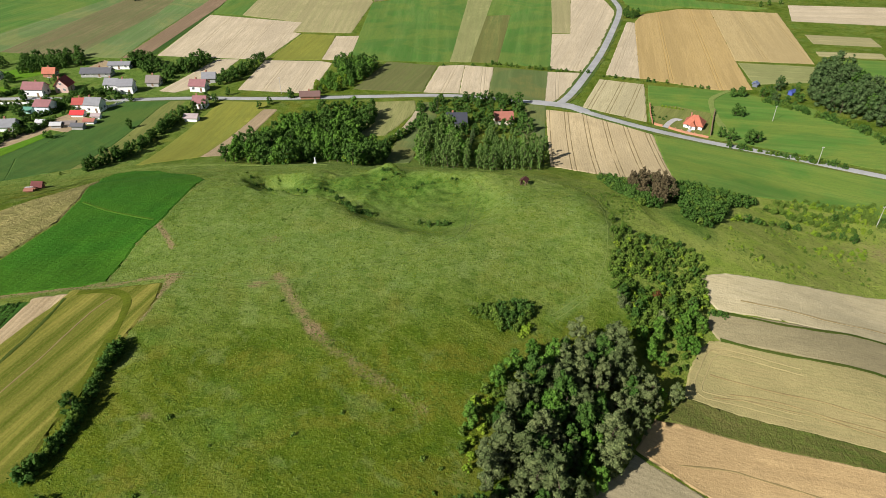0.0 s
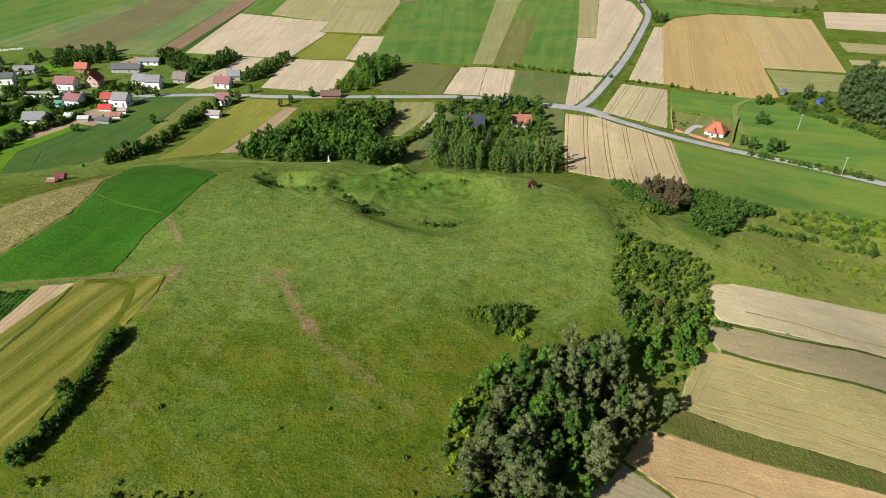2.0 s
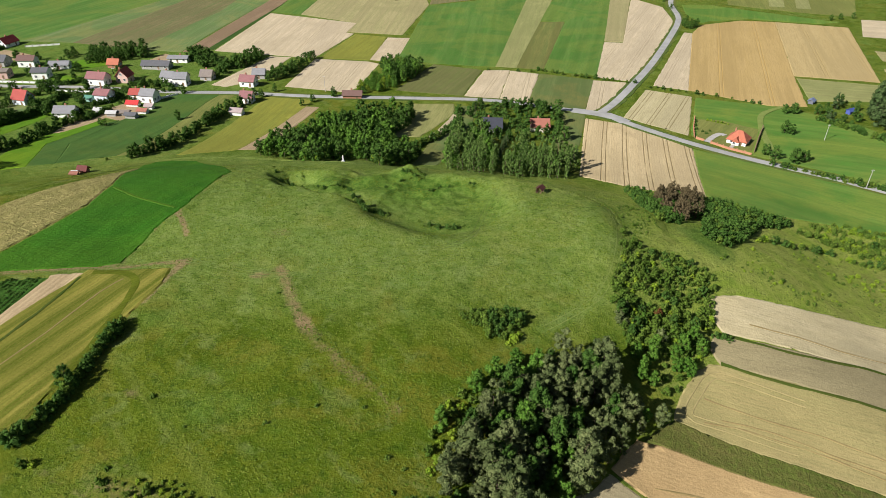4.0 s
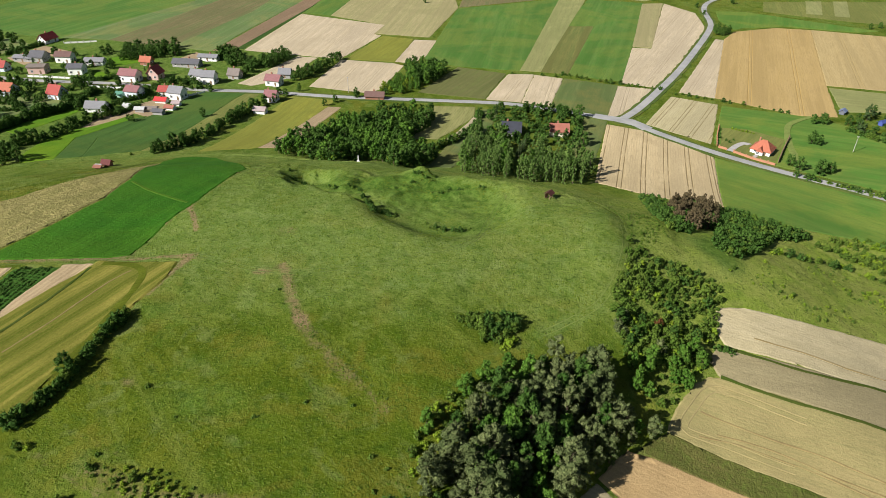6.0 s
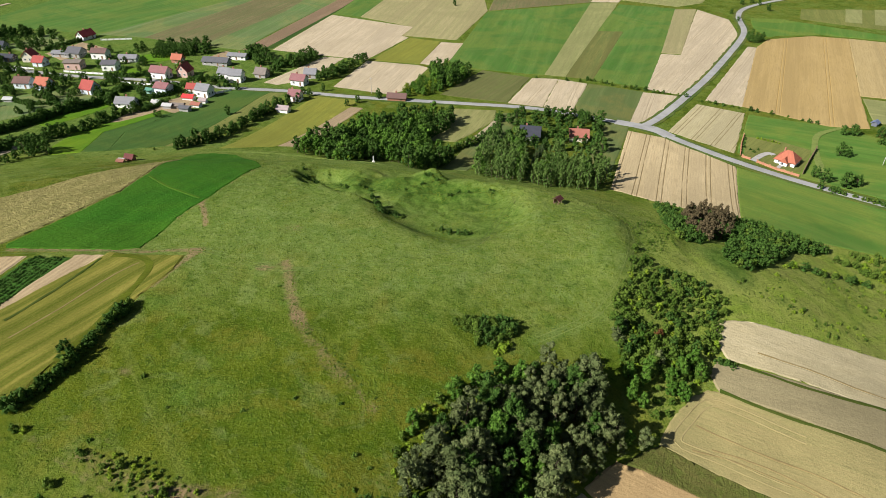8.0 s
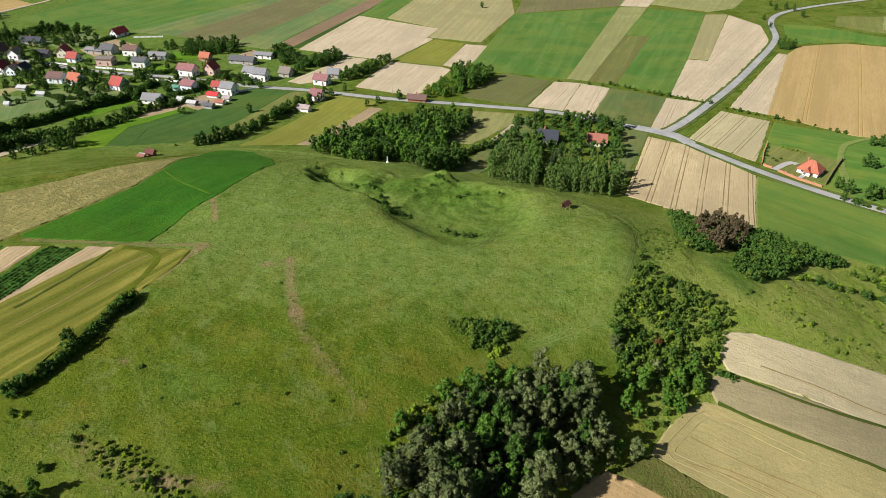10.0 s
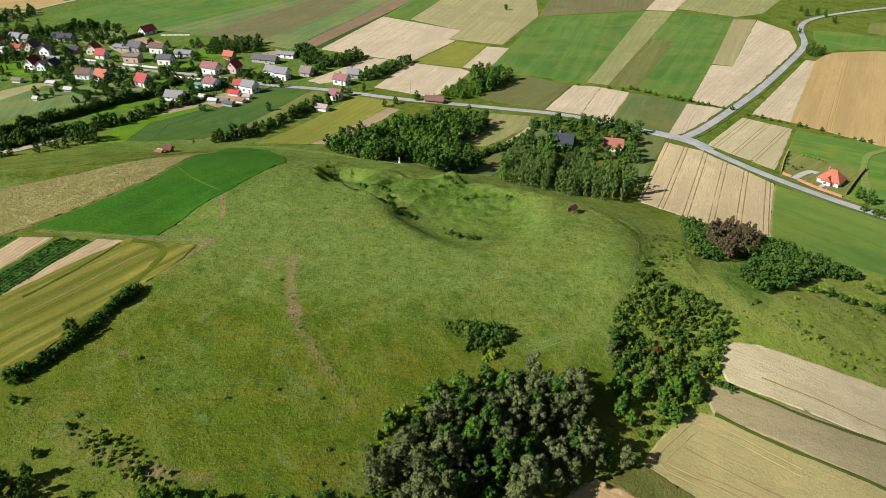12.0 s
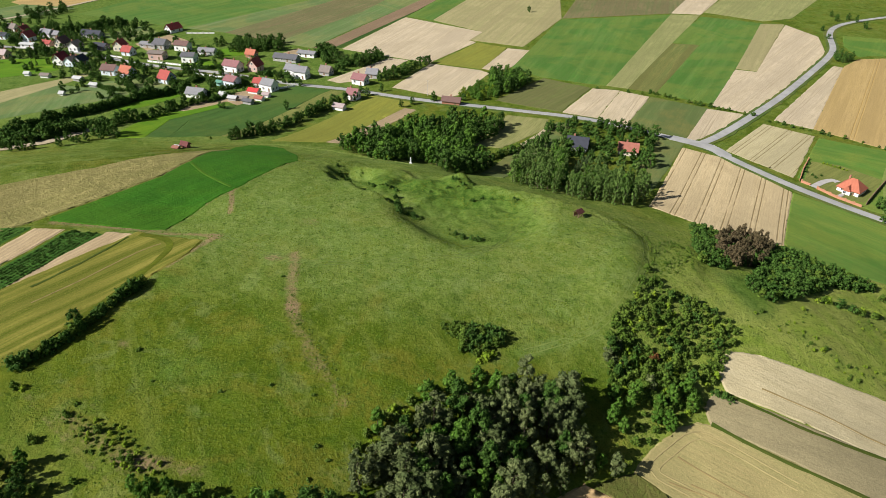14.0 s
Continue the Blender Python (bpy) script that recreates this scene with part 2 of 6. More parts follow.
# colours of each kind of field: bright, dull, then the options of crop_material
CROPS = {
    # green_a and green_b carry extra blue: distance haze mixed into the colour
    "green_a": ((0.072, 0.172, 0.028), (0.115, 0.200, 0.044), dict(row=9.0, row_depth=0.12)),
    "green_b": ((0.112, 0.190, 0.056), (0.160, 0.215, 0.082), dict(row=9.0, row_depth=0.12)),
    "green_c": ((0.052, 0.118, 0.024), (0.070, 0.136, 0.028), dict(row=6.0, row_depth=0.06)),
    "olive_green": ((0.105, 0.150, 0.045), (0.130, 0.165, 0.055), dict(row=4.0, row_depth=0.06)),
    "green_d": ((0.035, 0.085, 0.016), (0.050, 0.100, 0.020), dict(row=2.0, row_depth=0.1)),
    "olive_brown": ((0.2, 0.165, 0.08), (0.14, 0.16, 0.06), dict(row=4.0, row_depth=0.15)),
    "olive_brown2": ((0.130, 0.150, 0.045), (0.150, 0.150, 0.055), dict(row=3.0, row_depth=0.15)),
    "brown": ((0.270, 0.185, 0.115), (0.230, 0.165, 0.095), dict(row=2.0, row_depth=0.2)),
    "bare": ((0.400, 0.300, 0.180), (0.340, 0.260, 0.150), dict(row=2.0, row_depth=0.15)),
    "stubble": ((0.555, 0.462, 0.315), (0.495, 0.408, 0.268), dict(row=3.0, row_depth=0.12, lane=16.0, dark=(0.38, 0.315, 0.20))),
    "stubble_near": ((0.52, 0.4, 0.235), (0.4, 0.3, 0.165), dict(row=1.3, row_depth=0.55)),
    "pale": ((0.370, 0.325, 0.160), (0.320, 0.300, 0.135), dict(row=5.0, row_depth=0.2)),
    "pale_green": ((0.300, 0.300, 0.120), (0.240, 0.255, 0.095), dict(row=4.0, row_depth=0.2)),
    "yellow_green": ((0.235, 0.235, 0.040), (0.200, 0.215, 0.040), dict(row=3.5, row_depth=0.15)),
    "olive_stripe": ((0.200, 0.200, 0.060), (0.130, 0.160, 0.045), dict(row=4.0, row_depth=0.2, bands=14.0)),
    "weeds": ((0.088, 0.125, 0.020), (0.175, 0.155, 0.048), dict(tussock=1.0, row=1.5, row_depth=0.06, patch=0.6)),
    "dry_olive": ((0.205, 0.215, 0.060), (0.150, 0.175, 0.045), dict(row=2.0, row_depth=0.2, patch=0.5)),
    "olive_stripe2": ((0.270, 0.240, 0.050), (0.170, 0.175, 0.026), dict(row=1.1, row_depth=0.35, bands=5.2, dark=(0.060, 0.092, 0.005))),
    "dark_crop": ((0.032, 0.122, 0.008), (0.042, 0.138, 0.010), dict(row=1.3, row_depth=0.15, patch=0.3, tussock=0.6)),
    "dark_rows": ((0.04, 0.115, 0.014), (0.06, 0.14, 0.02), dict(row=1.5, row_depth=0.6)),
    "dry_clearing": ((0.280, 0.270, 0.105), (0.210, 0.220, 0.075), dict(row=4.0, row_depth=0.1, patch=0.5)),
    "dry": ((0.300, 0.260, 0.098), (0.215, 0.200, 0.064), dict(row=2.6, row_depth=0.08, patch=0.5, tussock=1.0)),
    "gold": ((0.42, 0.3, 0.12), (0.445, 0.32, 0.135), dict(row=2.0, row_depth=0.08, lane=24.0, patch=0.2, dark=(0.43, 0.285, 0.095))),
    "gold_pale": ((0.455, 0.350, 0.165), (0.43, 0.325, 0.148), dict(row=2.0, row_depth=0.08, lane=24.0, patch=0.25, dark=(0.42, 0.31, 0.13))),
    "tram": ((0.560, 0.445, 0.255), (0.505, 0.395, 0.220), dict(row=1.0, row_depth=0.15, lane=8.6, patch=0.7, dark=(0.20, 0.15, 0.065))),
    "tram_pale": ((0.470, 0.410, 0.240), (0.430, 0.375, 0.210), dict(row=1.0, row_depth=0.1, lane=9.0, patch=0.3, dark=(0.22, 0.18, 0.08))),
    "meadow_bright": ((0.082, 0.195, 0.030), (0.135, 0.220, 0.042), dict(row=9.0, row_depth=0.04, patch=0.6)),
    "lawn_bright": ((0.085, 0.205, 0.010), (0.110, 0.225, 0.014), dict(row=9.0, row_depth=0.04)),
    "near_pale": ((0.56, 0.48, 0.29), (0.51, 0.43, 0.25), dict(tussock=0.12, row=0.9, row_depth=0.07, patch=0.45)),
    "near_grey": ((0.375, 0.315, 0.170), (0.31, 0.265, 0.145), dict(tussock=0.12, row=0.8, row_depth=0.06, patch=0.6)),
    "near_olive": ((0.43, 0.35, 0.155), (0.33, 0.295, 0.12), dict(tussock=0.12, row=0.9, row_depth=0.12, patch=0.7)),
    "near_orange": ((0.52, 0.365, 0.175), (0.45, 0.31, 0.145), dict(tussock=0.12, row=0.9, row_depth=0.10, patch=0.5)),
    "near_greyish": ((0.42, 0.355, 0.21), (0.35, 0.295, 0.17), dict(row=1.2, row_depth=0.2)),
}

LEAF = {
    "grey": leaf_material("grey_green_leaves", (0.205, 0.240, 0.092), (0.060, 0.086, 0.029)),
    "oak": leaf_material("mid_green_leaves", (0.1, 0.19, 0.034), (0.036, 0.084, 0.015)),
    "willow": leaf_material("willow_leaves", (0.120, 0.180, 0.062), (0.050, 0.088, 0.028)),
    "robinia": leaf_material("fresh_green_leaves", (0.15, 0.285, 0.04), (0.055, 0.13, 0.017)),
    "poplar": leaf_material("poplar_leaves", (0.2, 0.305, 0.072), (0.078, 0.146, 0.032)),
    "spruce": leaf_material("dark_needles", (0.045, 0.08, 0.024), (0.02, 0.04, 0.012), None, 0.08),
    "shrub": leaf_material("shrub_leaves", (0.165, 0.245, 0.038), (0.06, 0.115, 0.016)),
    "lime": leaf_material("yellow_green_leaves", (0.27, 0.36, 0.034), (0.15, 0.24, 0.02)),
    "thorn": leaf_material("dry_brown_twigs", (0.18, 0.135, 0.072), (0.072, 0.062, 0.03), None, 0.05),
    "russet": leaf_material("russet_leaves", (0.2, 0.075, 0.03), (0.11, 0.06, 0.02)),
}


# ---- the land ----
def sig(u):
    return 1 / (1 + np.exp(-np.clip(u, -40, 40)))


def bell(x, y, cx, cy, rx, ry, turn=0.0):
    c, s = math.cos(radians(turn)), math.sin(radians(turn))
    u, v = ((x - cx) * c + (y - cy) * s) / rx, ((y - cy) * c - (x - cx) * s) / ry
    return np.exp(-(u * u + v * v))


def bowl(x, y, cx, cy, rx, ry, edge, wob=0.0):
    """1 inside an uneven hollow, 0 outside, with a wall as steep as edge says."""
    a = np.arctan2(y - cy, x - cx)
    d = np.hypot((x - cx) / rx, (y - cy) / ry) * (1 + wob * np.sin(3 * a + 1) + 0.6 * wob * np.sin(5 * a))
    return sig((1 - d) / edge)


def land(x, y):
    """Height of the land: a plain at 3.5 m, a grassy hill with a flat top, an old pit in it and banks round it."""
    x, y = np.asarray(x, float), np.asarray(y, float)
    yc = np.clip(y, 0, 260)
    xc = np.clip(x, -260, 160)
    east = sig((57.09 + 0.954 * (yc - 120) + 4.16 * ((yc - 120) / 30) ** 2 - x) / 17.5)
    north = sig((192.9 - 0.166 * xc - 7.86 * (xc / 60) ** 2 - y) / 13.92)
    foot = sig((218.98 - 0.023 * xc - y) / 20.1) * sig((111.06 - x) / 10.72)
    west = sig((x + 246.9) / 28.28)
    z = 3.5 + west * (19.02 * east * north + 8.26 * foot)
    z = z + 2.8 * bell(x, y, 85, 112, 26, 20) + 1.6 * bell(x, y, 30, 160, 22, 18) + 1.0 * bell(x, y, 42, 135, 12, 22)
    # bank round the flat top
    rim = 43 - 0.0125 * np.clip(155 - y, 0, 60) ** 2 + 0.2 * np.clip(155 - y, 0, 60) - 0.03 * np.clip(y - 158, 0, 60) ** 2
    z = z + 2.2 * (sig((rim - x) / 1.2) - sig((rim - x) / 8.0)) * sig((y - 132) / 7) * sig((182 - y) / 5)
    # the pit, with steep walls on its south and west, and the sunken ground west of it behind a low bank
    pit_drop = (3.9 + 0.6 * sig((-6 - x) / 6)) * bowl(x, y, -4.5, 160.5, 19.5, 18.5, 0.10, 0.045) * (0.58 + 0.42 * sig((167 - y) / 3))
    d = y - 157 - 0.4 * (-27 - x) - 0.8 * np.sin(x * 0.5)
    low_drop = 3.3 * sig(d / 0.5) * np.exp(-(np.maximum(d, 0) / 19) ** 2) * sig((x + 57) / 1.5) * sig((-17 - x) / 2.5)
    z = z - np.maximum(pit_drop, low_drop)
    z = z + 2.4 * bell(x, y, 2, 182, 18, 5.0, -4) + 1.5 * bell(x, y, 22, 177, 20, 9)
    z = z - 2.6 * bowl(x, y, -53, 178.5, 7.0, 4.6, 0.09, 0.07) + 1.4 * bell(x, y, -47, 185.5, 12, 3.0, 8) + 1.0 * bell(x, y, -38, 173, 2.5, 5)
    z = z + 3.4 * sig((-14.5 - 0.35 * (y - 185) - x) / 0.7) * np.exp(-(np.maximum(-14.5 - x, 0) / 9) ** 2) * bell(x, y, -16, 186, 30, 5.5) - 1.2 * bell(x, y, -30, 187, 6, 4) + 1.1 * bell(x, y, -27, 178, 7, 2.2, 25)
    z = z + 1.3 * bell(x, y, -5, 173, 13, 1.8, 14) + 0.7 * bell(x, y, -60, 190, 9, 3) - 1.2 * bell(x, y, -78, 126, 12, 11)
    # terrace edges on the north-east slope
    z = z + 1.6 * (sig((58 - 0.004 * (y - 160) ** 2 - x) / 0.9) - sig((58 - 0.004 * (y - 160) ** 2 - x) / 5.0)) * bell(x, y, 57, 162, 20, 16)
    z = z + 1.6 * bell(x, y, -46, 206, 20, 12)
    return z
main = [(-486.2, 277.2), (-373.5, 304.9), (-321.8, 311.3), (-291, 308.4), (-253.9, 306.3), (-206.9, 309.3), (-166.9, 307.1), (-125.5, 310), (-84.9, 309.4), (-30.4, 312.9), (3.8, 313.8), (38.1, 306.1), (50.9, 301.7), (62.3, 296.3), (73.2, 285.7), (92.4, 268.8), (112.9, 255.1), (138.8, 242.1), (151.2, 234.2), (171.1, 222.2), (205.8, 201.1)]
side = [(55.9, 300.1), (65.3, 316.5), (79.5, 348.9), (96.2, 390.3), (117, 449.9), (129.5, 489), (134.6, 513.8), (136.9, 553.7), (144.8, 583.5), (164.1, 612.1), (202.1, 650), (277.1, 712.7)]
drive = [(147.5, 321), (137.2, 312.6), (132.3, 304.4), (128, 287), (125.7, 266.4), (122.9, 255.6)]
hilltrk = [(-156.9, 84.6), (-109.6, 106), (-88.1, 111.6), (-69.5, 117.6), (-60.2, 119.5), (-44.2, 116.3), (-33.4, 117.1), (-19.2, 122.4), (-7.1, 129.3), (4.7, 138), (7.2, 153.2), (9.1, 164.1), (10.9, 170.1)]
rimtrk = [(32.2, 170.4), (36.9, 178), (41.3, 169), (43.8, 155.9), (43.8, 145.9), (42.2, 136.2), (39.8, 128), (36, 120.6), (30.5, 114.7), (24.1, 108.8)]
farmtrk = [(-174.3, 126.3), (-136.3, 147.4), (-123.4, 171.4), (-125.4, 203.5), (-113.6, 217.6), (-93.4, 220.5), (-71.1, 218.2), (-40.1, 203.5)]
forestlane = [(-10.8, 297), (-13.2, 284.1), (-16.5, 271.1), (-19.8, 259.6)]
sandroad = [(-227, 156.8), (-205, 177.4), (-199.9, 189.5), (-199.7, 205.7)]
farroad = [(-458.3, 337), (-449.4, 367), (-444.9, 404.7), (-442.5, 462.4)]
wood_near = [(6.2, 69.5), (8.6, 75.9), (14.5, 85.3), (21.9, 95.6), (30.5, 100.1), (36.2, 99.9), (40.1, 93.1), (47.8, 91.8), (47, 91.1), (39.9, 85.7), (35.2, 80), (30, 72.9), (20.9, 62.5), (6.7, 61.1)]
wood_edge = [(4.5, 68.1), (2.2, 73.3), (5.5, 83.5), (12.4, 93), (18.4, 99.1), (19.1, 97.9), (15, 90.9), (8.9, 82.2), (5.5, 73.9)]
belt_east = [(45.3, 141.9), (51.3, 142.9), (58.8, 142.1), (67.9, 138.7), (62.5, 120.6), (58.1, 110), (49.7, 108.3), (40.9, 110), (41.4, 118.9), (39.7, 127.5)]
belt_low = [(43.7, 99.9), (42.8, 106.8), (50.3, 110.7), (58.6, 111.6), (53.7, 101.9), (48.5, 98.8)]
thorn = [(63, 190), (62.5, 174), (67, 171), (74, 180), (80, 192), (79, 202), (74, 206), (66, 205)]
thorn_green = [(68.9, 160.9), (72.3, 155.1), (75.2, 154.7), (80.8, 161.6), (92.9, 182.5), (108.4, 193.7), (105.9, 197.1), (97.4, 198.7), (90.9, 196.8), (76.2, 177.1)]
strip_right2 = [(116.2, 196.8), (133.4, 202.0), (153.6, 199.5), (170, 192), (160, 178), (141.8, 179.7), (130.3, 179.2), (117.3, 178.9), (114.5, 182.1), (114.6, 189.4)]
# bushes on scarp and south edge; hollow, bank and mound lines fill shaded flanks
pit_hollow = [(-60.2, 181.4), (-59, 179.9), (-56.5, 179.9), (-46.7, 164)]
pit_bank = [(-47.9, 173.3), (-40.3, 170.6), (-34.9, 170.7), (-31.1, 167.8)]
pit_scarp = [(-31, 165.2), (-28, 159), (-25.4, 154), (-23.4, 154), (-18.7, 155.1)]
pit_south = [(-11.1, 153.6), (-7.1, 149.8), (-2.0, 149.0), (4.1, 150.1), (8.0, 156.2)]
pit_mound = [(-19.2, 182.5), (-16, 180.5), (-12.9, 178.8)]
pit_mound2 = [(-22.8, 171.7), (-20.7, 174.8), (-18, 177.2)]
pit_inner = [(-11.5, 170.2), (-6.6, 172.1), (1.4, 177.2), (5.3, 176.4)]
pit_path = [(6.6, 140.2), (9.2, 153.5), (11.3, 162.8), (12.1, 167.1), (10.1, 173.5)]
headland = [(79, 103.2), (64.9, 106.7), (59.9, 106.3), (56.3, 101.6), (53.5, 95.6), (60.6, 94.2), (73.9, 91.3)]
scrub_sw = [(-46, 58.8), (-35.8, 60.7), (-27.4, 58.2), (-21.9, 55.8), (-26, 52.8), (-37.5, 53.7)]
trees_sw = [(-51.6, 43.5), (-44.2, 48.1), (-38.6, 44.8), (-35.4, 39), (-42.1, 36.2)]
trees_s = [(-24.5, 51), (-20.4, 54), (-9.5, 56.5), (-7.2, 53.2), (-20.6, 46.7)]
trees_off = [(-9.7, 53.8), (6.1, 61.2), (8.9, 55.9), (-7.1, 47.5)]
lime_patch = [(113.2, 164), (133.3, 169.6), (129.6, 161.6), (111, 156.6)]
thorn_west = [(55.8, 207.9), (56.6, 185.2), (57.8, 163.2), (64.8, 166.5), (64.7, 191.2), (62.5, 208.3)]
gully = [(-74.4, 143), (-71.3, 139.2), (-68.2, 135), (-66.5, 131.7)]
cross_track = [(-106.5, 108.4), (-93.4, 111.6), (-80.5, 115), (-60.5, 119.6)]
crop_path = [(-100.4, 156.8), (-90.7, 150.8), (-83.3, 147.6), (-75.8, 144.9)]
furrow = [(-61.3, 117), (-61.8, 112.1), (-62.4, 107.9), (-62.7, 102.6)]
meadow_scrub = [(60, 124.8), (82.5, 132.7), (121.5, 147.3), (147.5, 187), (123.4, 179.3), (91.6, 167.7), (69.6, 146.3), (61.2, 136.1)]
wash = [(63.3, 161.6), (67, 154.9), (71, 149.8)]
sw_track = [(-61.3, 61.1), (-53.1, 57.5), (-42.4, 54.3), (-27.1, 49.8)]
sw_edge = [(-61.3, 66.7), (-50.5, 63.6), (-37.2, 59.6)]
sw_dry = [(-46.2, 58.1), (-35.5, 55.8), (-26.9, 55.2)]
far_row1 = [(-433, 367.6), (-430.2, 385.2), (-427.1, 397.1)]
far_row2 = [(-389.1, 336.7), (-378.8, 358.3), (-366.8, 372.1), (-345.9, 385.9)]
far_row3 = [(-364, 323.6), (-355.7, 341.3), (-342.6, 358.2)]
far_row4 = [(-295.7, 301.2), (-274.4, 301.6), (-254.3, 298)]
far_row5 = [(-348.9, 291.5), (-337, 301.5), (-312.4, 300.1)]
thicket_low = [(5.7, 108.5), (8.5, 110.5), (11.0, 110.2), (12.0, 107.8), (9.2, 106.2), (7.0, 106.2)]
thicket = [(10.1, 108.2), (13.3, 110.8), (17.0, 111.2), (18.9, 109), (17.3, 104.9), (14.6, 102.8), (12.1, 103.4)]
forest = [(-86.7, 225.8), (-68.8, 217.8), (-46.1, 205.3), (-25.7, 212.5), (-20.8, 231.6), (-26.4, 241.8), (-37.1, 248.3), (-31.4, 285.6), (-36.6, 290.8), (-58.9, 279.6), (-73.4, 260.5)]
forest_n = [(-55, 345), (-60.8, 364), (-46.5, 368), (-38.1, 359), (-40.6, 340.7), (-48, 332)]
forest_n_low = [(-68.3, 322.3), (-62.7, 346.3), (-54, 346), (-47, 330), (-53.0, 319.0)]
stand_west = [(-10.4, 221.3), (-5.5, 214), (7.1, 213), (10.0, 213), (9.0, 236), (6, 247), (3, 256), (-4, 256), (-9.8, 246)]
stand_east = [(13, 212), (19.4, 213.5), (37, 217.5), (39.5, 227.4), (38.5, 240), (33.7, 246), (25, 245), (18.2, 253), (17, 241.8), (14, 225.4)]
lane_conifers = [(10.5, 240), (11.6, 248), (12.9, 258), (14.2, 268)]
wood_house = [(-11.8, 273.1), (-4.5, 299.6), (10.3, 308.1), (29.2, 305.6), (30.4, 294.7), (21.8, 266.3), (6.2, 259.2), (-3.9, 250.6)]
village_n = [(-231.8, 347), (-204.8, 365.6), (-216, 382.9), (-244.2, 368)]
village_e = [(-180.9, 368.1), (-177.3, 380), (-158, 356.5), (-163, 347.7)]
grove1 = [(-153.3, 347.8), (-144.3, 376), (-134.8, 372.9), (-139.5, 350.9)]
grove2 = [(-120.8, 328.4), (-105.1, 375.6), (-105.6, 358.5), (-113.2, 335)]
grove_far = [(-432.3, 370), (-429.7, 401.8), (-445.9, 413.9), (-447.8, 380.7)]
woods_right = [(187, 318.4), (217, 360.9), (224.4, 350.7), (222.7, 310.1), (225.7, 283.6), (203.1, 263.6), (192.2, 280.1), (180.1, 298.3)]
right_bush = [(162.4, 318.4), (182.9, 331.6), (181.1, 306.1), (169.1, 298.3), (158.7, 306.1)]
village_a = [(-412.7, 302.9), (-398.2, 343.3), (-343.9, 356.9), (-280.1, 293), (-303.2, 277.2), (-368.5, 269.8)]
village_b = [(-368, 365.1), (-334.2, 379.3), (-219.8, 337.8), (-209.1, 328.7), (-257.8, 336.3), (-332.9, 336)]
village_c = [(-274.5, 270.7), (-245, 282.7), (-209.6, 297.4), (-179.7, 298.4), (-200.4, 267.3), (-231.4, 248.2)]
village_far = [(-450.1, 330.8), (-440.3, 379.4), (-378.2, 397), (-348.3, 383), (-383.4, 349.4), (-431.4, 316.9)]
hedge_sw = [(-65.4, 63.1), (-64.6, 65.3), (-63.6, 68.5), (-63.0, 71.8), (-62.7, 75.7), (-62.9, 80.6), (-63.3, 86.0), (-63.3, 91.0), (-63.1, 95.6)]
olive_row = [(-133.9, 216.9), (-130.1, 224.5), (-126.9, 232.3), (-125.3, 243.4), (-124.6, 256.8), (-124.3, 266.6), (-122.4, 277.1), (-120.8, 287.5)]
windbreak = [(-230.4, 187.2), (-226.3, 197.4), (-224.5, 210.9), (-221.5, 224.5), (-218.5, 239.1), (-216.7, 252.4), (-209.9, 265.4), (-206.5, 276.9)]
young_stand = [(-211.0, 169.8), (-223.3, 179.0), (-215.8, 188.8), (-204.9, 202.8), (-198.2, 199.8), (-204.0, 187.4), (-210.8, 176.8)]
lower_row = [(-202.5, 203.7), (-195.2, 212.6), (-190.9, 225.2), (-188.2, 233.2), (-189.3, 246.0), (-187.2, 255.9), (-185.9, 265.1)]
willows = [(-189.4, 197.7), (-184.4, 199.6), (-179.4, 198.8), (-182.9, 194.5), (-187, 200)]
lane_trees = [(-190.1, 186.6), (-195.9, 188.3), (-190.5, 180.2), (-186.2, 186.0), (-186.4, 190.5), (-203.6, 168.7), (-202.3, 171.5), (-199.7, 172.0), (-197.6, 174.1)]
village_band = [(-383.0, 330.2), (-386.3, 344.7), (-374.9, 344.1), (-367.1, 349.1), (-361.9, 356.7), (-356.9, 369.9), (-353.5, 382.9)]
village_band2 = [(-336.0, 371.2), (-338.7, 381.3), (-338.9, 389.0)]
plot_trees = [(-318.0, 272.5), (-310.7, 270.5), (-286.7, 268.2), (-285.8, 273.3), (-288.9, 284.4), (-290.4, 290.1), (-262.3, 271.0), (-271.0, 273.3), (-248.0, 271.0), (-241.1, 268.0), (-236.7, 267.5), (-248.4, 288.6), (-249.4, 294.3), (-245.9, 302.0), (-226.6, 296.3), (-227.1, 302.3), (-221.4, 299.7), (-209.4, 304.7), (-211.4, 285.1), (-212.0, 290.6), (-211.2, 294.4), (-198.6, 285.9), (-204.5, 272.2), (-267.3, 250.6), (-259.6, 249.1), (-262.5, 259.3), (-236.5, 249.5), (-237.6, 246.8), (-236.2, 253.0), (-229.2, 261.6), (-341.6, 294.7), (-337.3, 299.3), (-326.4, 298.1), (-359.8, 339.9), (-317.9, 318.9), (-320.3, 333.3), (-326.5, 347.0), (-324.0, 354.8)]
plot_trees += [(-252.9, 361.2), (-251.2, 365.1), (-375.8, 302.6), (-381.2, 311.2), (-379.9, 316.6), (-414.8, 336.4), (-432.3, 357.8), (-322.4, 314.1), (-304.1, 310.1), (-293.0, 303.6), (-284.4, 301.7), (-263.1, 300.0), (-290.7, 342.4), (-252.3, 324.4), (-248.5, 333.0), (-242.9, 342.5), (-229.6, 333.8), (-278, 277), (-281, 291), (-306, 281), (-312, 297), (-345, 303), (-352, 310), (-335, 322)]
